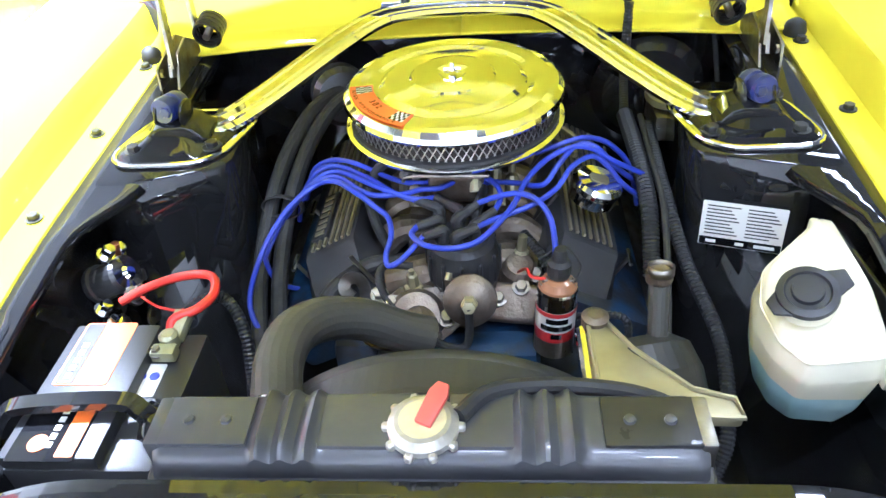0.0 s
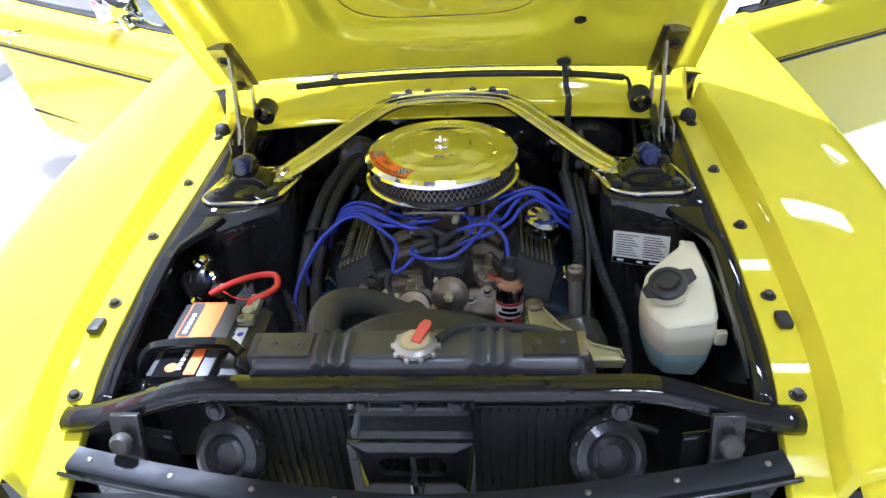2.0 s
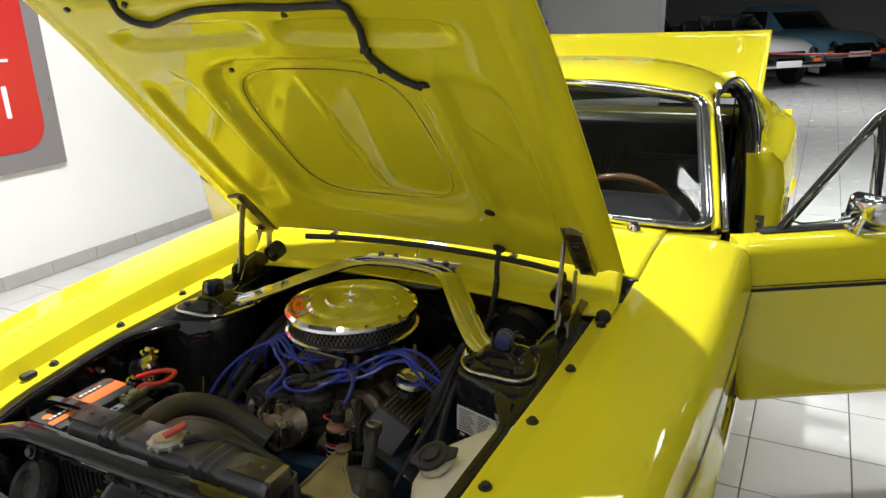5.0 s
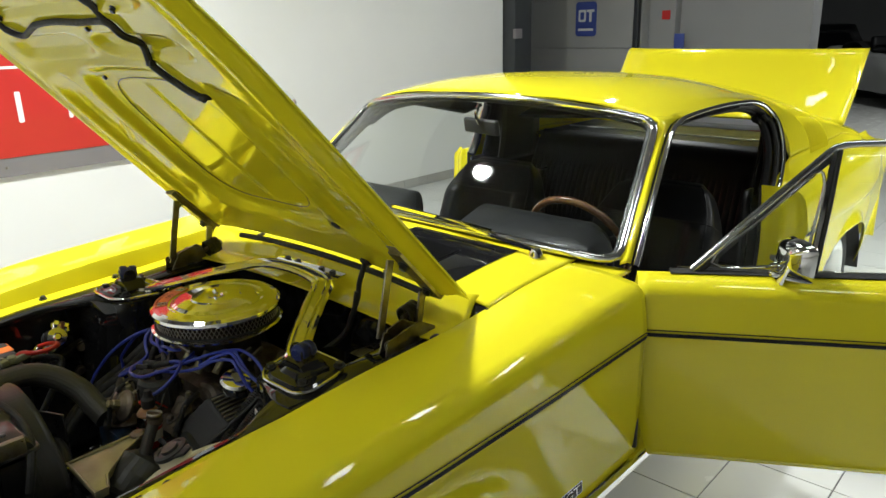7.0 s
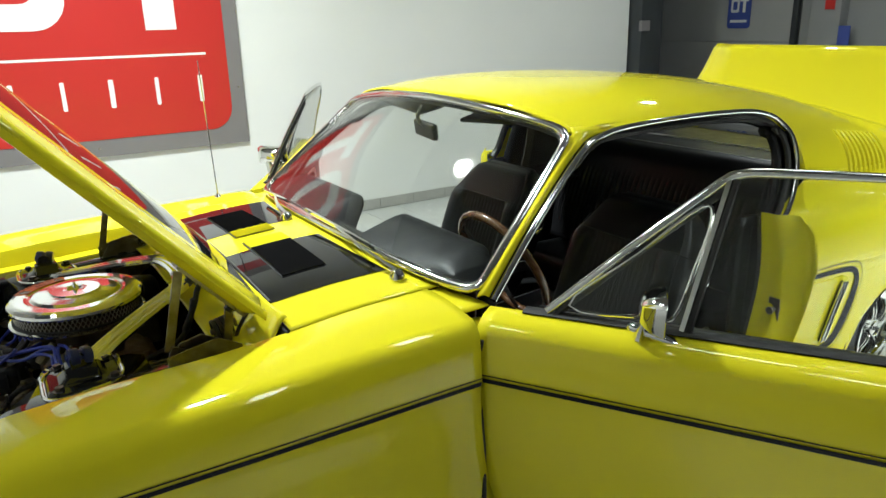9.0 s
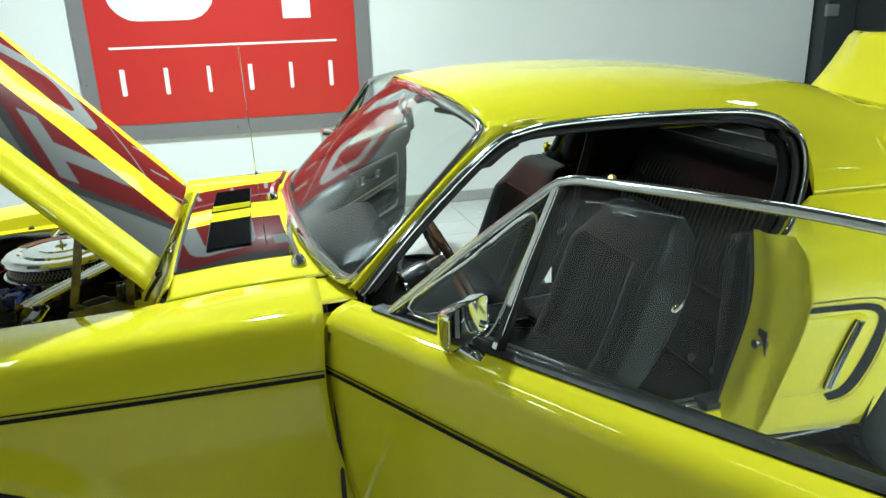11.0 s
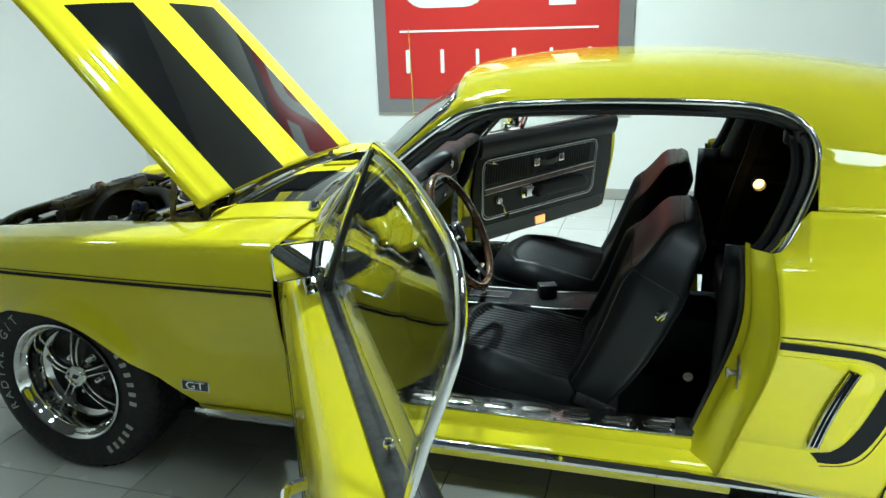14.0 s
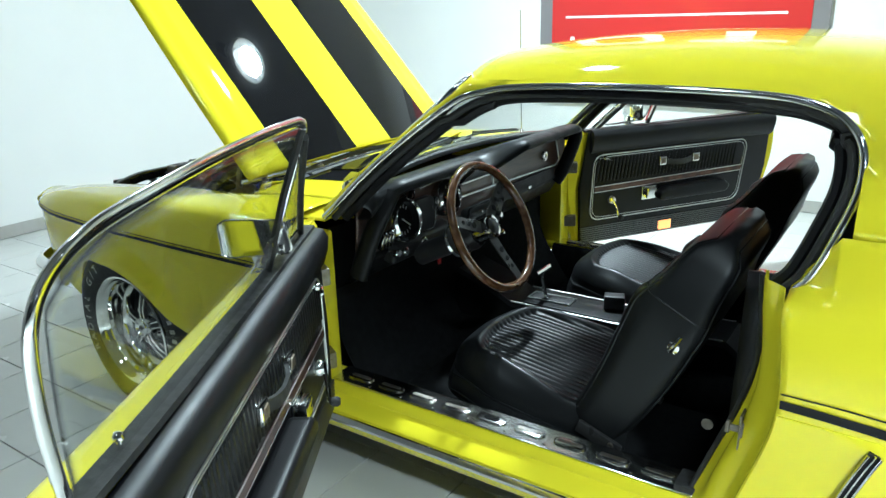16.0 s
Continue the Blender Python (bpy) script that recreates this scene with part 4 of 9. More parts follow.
part("hood_rear_seal", sweep([(x, 0.478 + 0.0 * x, cowl_z(x, 0.478) + 0.001) for x in np.linspace(-0.48, 0.48, 20)], ring(0.005, 6)), RUBBER, car)


def shield(u, v):
    """The windshield's surface; its corners are rounded off."""
    a, b = 2 * u - 1, 2 * v - 1
    m = max(abs(a), abs(b))
    if m > 1e-6:
        k = m / (abs(a)**20 + abs(b)**20)**(1 / 20)
        u, v = 0.5 + a * k / 2, 0.5 + b * k / 2
    x0 = (-0.755 + 1.51 * u)
    x1 = (-0.655 + 1.31 * u)
    a = Vector((x0, WB(x0) + 0.004, ZW(x0) + 0.004))
    b = Vector((x1, WT(x1) - 0.006, ZT(x1) - 0.006))
    p = a.lerp(b, v)
    bulge = 0.020 * math.sin(math.pi * v) * (1 - (2 * u - 1)**4)
    return p + Vector((0, -0.66, 0.74)) * bulge


g = part("windshield", grid(shield, 60, 24), GLASS, car, "clear curved windshield", solid=0.005)
g.visible_shadow = False
rim_ = [shield(i / 40, 0) for i in range(40)] + [shield(1, i / 24) for i in range(24)] + [shield(1 - i / 40, 1) for i in range(40)] + [shield(0, 1 - i / 24) for i in range(24)]
part("windshield_moulding", sweep(rim_, [(-0.013, -0.006), (0.010, -0.006), (0.013, 0.001), (0.010, 0.007), (0.001, 0.010), (-0.008, 0.008), (-0.013, 0.003)], True, up=(0, -0.6, 0.75)), STAINLESS, car, "chrome windshield moulding", angle=50)
# black band behind the glass edge
part("glass_seal", tube([p.lerp(Vector((0, 1.05, 1.06)), 0.025) + Vector((0, 0.012, -0.010)) for p in rim_], 0.011, 8, 1, True), RUBBER, car, "black windshield seal")
# wipers and aerial
for px, tip in ((0.548, (0.175, 0.800, 0.930)), (-0.125, (-0.35, 0.802, 0.926))):
    base = Vector((px, WB(px) - 0.045, ZW(px) - 0.012))
    end = Vector(tip)
    mid = base.lerp(end, 0.45) + Vector((0, -0.012, 0.014))
    w = part("wiper", lathe([(0.021, 0), (0.020, 0.012), (0.012, 0.024), (0.0, 0.027)], Matrix.Translation(base), 18), CHROME, car, "chrome wiper with black blade")
    part("wiper_arm", sweep(curve([base + Vector((0, 0, 0.018)), mid, end], 6), [(-0.008, -0.003), (0.008, -0.003), (0.006, 0.004), (-0.006, 0.004)], scale=lambda t: 1.1 - 0.6 * t), CHROME, w)
    d = Vector((0.205, 0.010, -0.011)) if px > 0 else Vector((0.150, -0.014, 0.013))
    part("wiper_blade", sweep([end - d, end, end + d], [(-0.003, -0.007), (0.003, -0.007), (0.004, 0.003), (-0.004, 0.003)]), CHROME, w)
    part("blade_rubber", sweep([end - d * 1.05 + Vector((0, 0.005, -0.007)), end + d * 1.05 + Vector((0, 0.005, -0.007))], ring(0.004, 6)), RUBBER, w)
a = part("aerial", lathe([(0.020, 0), (0.017, 0.012), (0.009, 0.030), (0.004, 0.036), (0, 0.036)], to(-0.756, 0.704, 0.835), 16), CHROME, car, "thin chrome aerial on the far fender")
part("mast", tube([(-0.756, 0.704, 0.86), (-0.762, 0.69, 1.38)], 0.0022, 8, 1), CHROME, a)
part("mast_tip", lathe([(0.0, -0.004), (0.004, 0), (0.0, 0.004)], to(-0.762, 0.69, 1.382), 8, caps=False), CHROME, a)

# ---- hood, propped open ----
HN = Vector((0, 0.734, 0.680))
HD = Vector((0, -0.680, 0.734))
HO = Vector((0, 0.43, 0.876))
HLEN = 1.16


def hood_pt(x, s, h):
    return Vector((x, 0, 0)) + HO + HD * s + HN * h


MIDW, MIDS, MIDH = 0.235, 0.455, 0.245      # the cut-out in the inner frame
HW = lambda s: 0.612 - 0.035 * (s / HLEN)**2
crown = lambda x, s: 0.036 * (1 - (x / 0.61)**2) + 0.004 * math.exp(-((abs(x) - 0.515) / 0.016)**2) - 0.004 * math.exp(-((abs(x) - 0.548) / 0.014)**2) - 0.030 * ss(s, 0.75, HLEN + 0.1)


def hood_top(u, v):
    s = v * HLEN
    x = (2 * u - 1) * HW(s)
    e = abs(2 * u - 1)
    return hood_pt(x, s, crown(x, s) - 0.012 * ss(e, 0.97, 1.0) + 0.014 * ss(abs(x), 0.44, 0.50) * 0 )


hood = part("hood", grid(hood_top, 60, 40), YELLOW, car, "yellow hood with twin black stripes, propped open", solid=0.002, offset=-1, angle=60)
for s_, mir in SIDES:
    part("hood_stripe", grid(lambda u, v: hood_pt(0.105 + 0.335 * u, 0.004 + (HLEN - 0.01) * v, crown(0.105 + 0.335 * u, v * HLEN) + 0.0022), 16, 40), STRIPE, hood, "gloss black hood stripe", m=mir)


def soft(a, b, p=5.0):
    return (abs(a)**p + abs(b)**p)**(1 / p)


def field(x, s):
    """Depth of the inner panel's pressings."""
    d = 0.0
    a = abs(x)
    # large middle pressing with a cut-out, through which the outer skin shows
    q = soft(a / 0.288, (s - 0.455) / 0.298)
    d -= 0.024 * (1 - ss(q, 0.90, 1.04))
    q = soft(a / MIDW, (s - MIDS) / MIDH, 4.0)
    d -= 0.006 * (1 - ss(q, 0.975, 1.0))
    # side pressings with a diagonal bead
    b = (s - 0.44 + 0.3 * (a - 0.40)) / 0.27
    q = soft((a - 0.405) / 0.078, b)
    d -= 0.022 * (1 - ss(q, 0.80, 1.10))
    if q < 0.75:
        c = (s - 0.50) + 1.1 * (a - 0.40)
        d += 0.007 * math.exp(-(c / 0.010)**2) * (1 - ss(abs(s - 0.50), 0.05, 0.07))
    # slot pressings near the front
    q = soft((a - 0.225) / 0.20, (s - 0.832) / 0.032, 4.0)
    d -= 0.018 * (1 - ss(q, 0.80, 1.08))
    q = soft(a / 0.45, (s - 1.0) / 0.07)
    d -= 0.016 * (1 - ss(q, 0.9, 1.06))
    # stiffening crease in the skin inside the cut-out
    if abs(s - MIDS) < MIDH - 0.03:
        d += 0.004 * math.exp(-((x + 0.02 + 0.06 * (s - 0.47)) / 0.010)**2)
    return d


def hood_under(u, v):
    s = v * HLEN
    x = (2 * u - 1) * (HW(s) - 0.004)
    e = abs(2 * u - 1)
    rim = ss(e, 0.90, 0.98)
    rim = max(rim, 1 - ss(s, 0.0, 0.03), ss(s, HLEN - 0.05, HLEN - 0.01))
    h = crown(x, s) - 0.012 * rim - (1 - rim) * (0.034 + field(x, s))
    return hood_pt(x, s, h)


part("hood_frame", grid(lambda u, v: hood_under(1 - u, v), 150, 130), YELLOW, hood, "pressed yellow hood inner frame", angle=70)
rim_ = []
for k in range(72):
    w = 2 * math.pi * k / 72
    c, d_ = math.cos(w), math.sin(w)
    r = (abs(c)**4 + abs(d_)**4)**-0.25
    rim_.append((MIDW * r * c * 0.99, MIDS + MIDH * r * d_ * 0.99))
def under(x, s, off=0.008):
    return hood_under(0.5 + x / (2 * (HW(s) - 0.004)), s / HLEN) - HN * off


# thin dark tube tracing the groove line of the cut-out
part("cutout_edge", tube([under(x, q, 0.0004) for x, q in rim_], 0.0011, 6, 1, True), BRONZE, hood, "thin dark line round the cut-out")
# wiring, lamp and fixings on the underside
loom = [under(x, q) for x, q in ((-0.33, 0.965), (-0.33, 0.948), (-0.32, 0.907), (-0.274, 0.878), (-0.20, 0.892), (-0.129, 0.906), (-0.01, 0.910), (0.103, 0.905), (0.18, 0.908), (0.237, 0.905), (0.238, 0.87), (0.22, 0.826), (0.222, 0.79), (0.231, 0.756), (0.265, 0.715), (0.307, 0.692))]
part("loom", tube(loom, 0.0075, 8, 6), RUBBER, hood, "black wiring loom")
part("loom_grommet", lathe([(0.016, 0), (0.014, 0.008), (0.008, 0.012), (0, 0.012)], Matrix.Translation(loom[-1]), 14), RUBBER, hood)
for i in (3, 5, 7, 12):
    part("loom_clip", box(0.02, 0.014, 0.012, Matrix.Translation(loom[i]), 0.003), RUBBER, hood)
part("loom_branch", tube([under(0.228, 0.905), under(0.215, 0.935, 0.010), under(0.20, 0.955, 0.010), under(0.198, 0.99, 0.010), under(0.22, 1.03, 0.010)], 0.0075, 8, 8), RUBBER, hood, "black wiring loom")
hm = Matrix(((1, 0, 0, 0), (0, HD.y, -HN.y, 0), (0, HD.z, -HN.z, 0), (0, 0, 0, 1)))
lm = Matrix.Translation(under(-0.40, 1.03, 0.0)) @ hm
part("turn_lamp_housing", prism(rounded(0.17, 0.055, 0.02, 4), 0.014, lm, 0.004), SATIN, hood, "black hood lamp housing")
part("turn_lamp_lens", prism(rounded(0.06, 0.035, 0.01, 4), 0.022, lm @ Matrix.Translation((-0.01, 0, 0)), 0.004), TRIM, hood)
part("harness_hole", lathe([(0.014, 0), (0.014, 0.002), (0, 0.002)], Matrix.Translation(under(0.308, 0.229, 0.001)) @ hm, 18), RUBBER, hood)
for x, s in ((0.30, 0.93), (-0.30, 0.93), (0.20, 0.70), (-0.20, 0.70), (0.08, 0.88), (-0.46, 0.94)):
    part("hood_bolt", hexnut(0.006, 0.008, Matrix.Translation(under(x, s, -0.002)) @ hm), SATIN, hood)
# hinges
for s_, mir in SIDES:
    lie = lambda q: crown(0.525, q) - 0.036
    hg = part("hood_hinge", sweep([hood_pt(0.525, q, lie(q) + 0.004) for q in (0.015, 0.08, 0.15, 0.215)], [(-0.036, 0.006), (-0.036, -0.003), (-0.024, -0.004), (-0.021, -0.018), (0.019, -0.018), (0.022, -0.004), (0.036, -0.003), (0.036, 0.006)], up=HN), STEEL, car, "zinc steel hood hinge", m=mir, angle=25)
    for q in (0.05, 0.165):
        part("bracket_bolt", hexnut(0.0105, 0.012, Matrix.Translation(hood_pt(0.525, q, lie(q) - 0.014)) @ hm), SATIN, hg, "black bolt", m=mir)
    part("hinge_link", sweep([hood_pt(0.500, 0.19, -0.044), Vector((0.497, 0.225, 0.80))], [(-0.010, -0.003), (0.010, -0.003), (0.010, 0.003), (-0.010, 0.003)], up=(1, 0, 0)), STEEL, hg, m=mir)
    part("hinge_link", sweep([hood_pt(0.500, 0.04, -0.042), Vector((0.497, 0.36, 0.79))], [(-0.010, -0.003), (0.010, -0.003), (0.010, 0.003), (-0.010, 0.003)], up=(1, 0, 0)), STEEL, hg, m=mir)
    part("hinge_arm", sweep([Vector((0.505, 0.225, 0.80)), Vector((0.51, 0.30, 0.765)), Vector((0.52, 0.37, 0.775))], [(-0.016, -0.003), (0.016, -0.003), (0.016, 0.003), (-0.016, 0.003)], up=(1, 0, 0)), STEEL, hg, m=mir)
    plate = [(0.19, 0.66), (0.30, 0.65), (0.38, 0.70), (0.385, 0.79), (0.33, 0.82), (0.22, 0.80)]
    part("hinge_plate", prism(plate, 0.004, inner(0.53)), STEEL, hg, m=mir, smooth=False)
    for y, z in ((0.25, 0.72), (0.33, 0.74), (0.225, 0.79), (0.30, 0.70)):
        part("hinge_bolt", hexnut(0.008, 0.008, to(0.526, y, z) @ Matrix.Rotation(radians(-90), 4, "Y")), STEEL, hg, m=mir)
    hub = to(0.470, 0.335, 0.812) @ Matrix.Rotation(radians(-78), 4, "X")
    for k in range(4):
        part("hinge_spring", lathe([(0.0225, 0.0115 * k), (0.0270, 0.0115 * k + 0.001), (0.0270, 0.0115 * k + 0.010), (0.0225, 0.0115 * k + 0.011)], hub, 26, caps=False), SATIN, hg, "black flat-wound hinge spring", m=mir)
    part("spring_pin", lathe([(0.007, -0.006), (0.007, 0.052), (0.011, 0.053), (0.011, 0.058), (0, 0.059)], hub, 12), STEEL, hg, m=mir)
    foot = [(0.175, 0.640), (0.215, 0.628), (0.238, 0.660), (0.300, 0.690), (0.345, 0.745), (0.350, 0.800), (0.300, 0.826), (0.250, 0.815), (0.222, 0.770), (0.190, 0.720)]
    part("hinge_web", prism(foot, 0.005, inner(0.500), 0.002), STEEL, hg, "stamped zinc hinge plate", m=mir, smooth=False)
    part("web_slot", prism(rounded(0.016, 0.045, 0.007, 4, 0.232, 0.722), 0.0015, inner(0.4955)), RUBBER, hg, m=mir, smooth=False)
    part("web_slot", prism(rounded(0.030, 0.014, 0.006, 4, 0.285, 0.765), 0.0015, inner(0.4955)), RUBBER, hg, m=mir, smooth=False)
    part("hood_bumper", lathe([(0.018, 0), (0.020, 0.008), (0.016, 0.022), (0.008, 0.028), (0, 0.028)], to(0.585, 0.33, ZB(0.33)), 14), RUBBER, car, "black rubber hood stop", m=mir)

# ---- trunk lid, raised ----
def lid(u, v):
    x = -0.70 + 1.40 * u
    t = v
    e = ss(abs(x), 0.50, 0.70)
    y = 3.34 + 0.22 * t + 0.03 * math.sin(math.pi * t) + 0.10 * e * t
    z = 0.985 + 0.36 * t
    if t > 0.93:
        y += 0.02 * (t - 0.93) / 0.07
    return (x, y, z)


part("trunk_lid", grid(lid, 40, 16), YELLOW, car, "yellow trunk lid raised behind the roof", solid=0.02, angle=60)
part("deck_floor", box(1.36, 0.36, 0.01, (0, 3.44, 0.90), 0.003), BLACKPAINT, car)
part("tail_panel", grid(lambda u, v: (-0.86 + 1.72 * u, 3.62 + 0.03 * math.sin(math.pi * u), 0.35 + 0.53 * v), 20, 6), YELLOW, car, solid=0.004)

# ---- inner structure ----
part("floor_pan", box(1.34, 2.75, 0.03, (0, 2.12, 0.215), 0.005), CARPET, car, "black carpeted cabin floor")
part("engine_tray", box(1.30, 1.38, 0.02, (0, 0.06, 0.16)), DARK, car)
part("firewall", grid(lambda u, v: (-0.64 + 1.28 * u, 0.40 + 0.06 * v - 0.03 * math.sin(math.pi * v), 0.18 + 0.66 * v), 20, 8), BLACKPAINT, car, "black firewall", solid=0.006)
part("kick_bulkhead", box(1.52, 0.01, 0.50, (0, 0.80, 0.52)), CARPET, car)
for s, mir in SIDES:
    def apron(u, v):
        y = -0.60 + 1.02 * u
        x = XE(y) - 0.072 - 0.10 * v**1.4
        return (x, y, ZB(y) - 0.010 - 0.45 * v)
    part("fender_apron", grid(apron, 40, 14), BLACKPAINT, car, "gloss black inner fender apron", solid=0.004, m=mir)
    rail = [(0.50, -0.006), (0.555, -0.006)]
    shelf = lambda y: 0.165 - 0.062 * ss(-y, 0.06, 0.20)
    part("apron_rail", loft([[(XE(y) - shelf(y), y, ZB(y) - 0.020), (XE(y) - shelf(y) + 0.005, y, ZB(y) - 0.009), (XE(y) - shelf(y) + 0.014, y, ZB(y) - 0.006), (XE(y) - 0.09, y, ZB(y) - 0.006 + 0.002 * math.sin(9 * y)), (XE(y) - 0.068, y, ZB(y) - 0.005)] for y in np.linspace(-0.58, 0.40, 40)]), BLACKPAINT, car, "black apron rail", solid=0.003, m=mir)
    for y in (-0.569, -0.366, -0.159, 0.067, 0.30):
        part("fender_bolt", hexnut(0.0085, 0.010, to(XE(y) - 0.043, y, ZB(y) + 0.001)), SATIN, car, "dark fender bolt", m=mir)
    part("hood_stop", box(0.022, 0.036, 0.014, (XE(-0.43) - 0.035, -0.43, ZB(-0.43) + 0.008), 0.005), RUBBER, car, "black rubber hood stop", m=mir)
    # shock tower
    def tower(k, z):
        t = (0.75 - z) / 0.5
        return [(0.340 + 0.03 * t, -0.012 - 0.05 * t), (0.358 + 0.03 * t, -0.036 - 0.05 * t), (0.49, -0.078 - 0.06 * t), (0.53, -0.075 - 0.06 * t), (0.54, 0.19 + 0.04 * t), (0.37 + 0.03 * t, 0.19 + 0.04 * t), (0.342 + 0.03 * t, 0.16 + 0.03 * t)]
    rows = [[(x, y, z) for x, y in tower(0, z)] for z in np.linspace(0.26, 0.748, 8)]
    rows.append([(x * 0.985 + 0.0065, y * 0.97 + 0.003, 0.754) for x, y in tower(0, 0.75)])
    bm = loft(rows, False, True)
    bm.verts.ensure_lookup_table()
    bm.faces.new([bm.verts[len(bm.verts) - 7 + j] for j in range(7)])
    bmesh.ops.recalc_face_normals(bm, faces=bm.faces)
    tw = part("shock_tower", bm, BLACKPAINT, car, "gloss black shock tower", m=mir, angle=70)
    for y, z in ((-0.07, 0.60), (-0.09, 0.53), (-0.15, 0.66), (-0.16, 0.58)):
        part("apron_bolt", hexnut(0.011, 0.012, to(0.517 - (0.72 - z) * 0.1, y - 0.03, z) @ Matrix.Rotation(radians(-90), 4, "Y")), STEEL, tw, "steel apron bolt", m=mir)
    # wheel house
    part("wheel_house", grid(lambda u, v: (0.50 + 0.33 * v, 0.02 + 0.40 * math.cos(2.74 * u), 0.30 + 0.33 * math.sin(2.74 * u)), 20, 3), DARK, car, solid=0.003, m=mir)
    part("wheel_house", grid(lambda u, v: (0.56 + 0.34 * v, 2.76 + 0.38 * math.cos(math.pi * u), 0.30 + 0.34 * math.sin(math.pi * u)), 20, 3), DARK, car, solid=0.003, m=mir)
    part("cabin_side", box(0.015, 1.5, 0.62, (0.70, 2.82, 0.52)), VINYL, car, "black vinyl rear side panel", m=mir)
    part("quarter_edge", grid(lambda u, v: (0.702, 1.998 + 0.10 * u + 0.012 * v * (1 - u), 0.30 + 0.565 * v), 3, 8), VINYL, car, "black vinyl quarter edge trim", solid=0.012, m=mir)
    part("cabin_pillar", grid(lambda u, v: (min(0.70, roof_x(2.17 + 0.05 * v * (1 - u) + 0.45 * u, max(0.93, 0.80 + (0.40 - 0.06 * u) * v)) - 0.04), (2.08 + 0.10 * min(1, 1.5 * v)) * (1 - u) + 2.62 * u, 0.80 + (0.40 - 0.06 * u) * v), 6, 10), VINYL, car, "black vinyl rear pillar trim", solid=0.01, m=mir)

# ---- wheels ----
TYRE = mat("tyre_rubber", (0.016, 0.016, 0.016), 0.65, 0, 0, 0.3, 30, 0.15, 300, rvar=0.1)
WLETTER = mat("white_tyre_lettering", (0.55, 0.54, 0.50), 0.7, 0, 0, 0.2, 60)


def arc_text(body, r, a0, step, size, m, parent):
    for i, ch in enumerate(body):
        if ch == " ":
            continue
        a = radians(a0 - i * step)
        text(ch, size, m @ Matrix.Translation((r * math.cos(a), r * math.sin(a), 0)) @ Matrix.Rotation(a - math.pi / 2, 4, "Z"), WLETTER, parent, "tyre_lettering")


def arc_bars(count, r, a0, step, h, w, m, parent):
    for i in range(count):
        a = radians(a0 - i * step)
        part("tyre_marking", prism(rounded(w, h, 0.002, 1), 0.0012, m @ Matrix.Translation((r * math.cos(a), r * math.sin(a), 0)) @ Matrix.Rotation(a - math.pi / 2, 4, "Z")), WLETTER, parent, smooth=False)


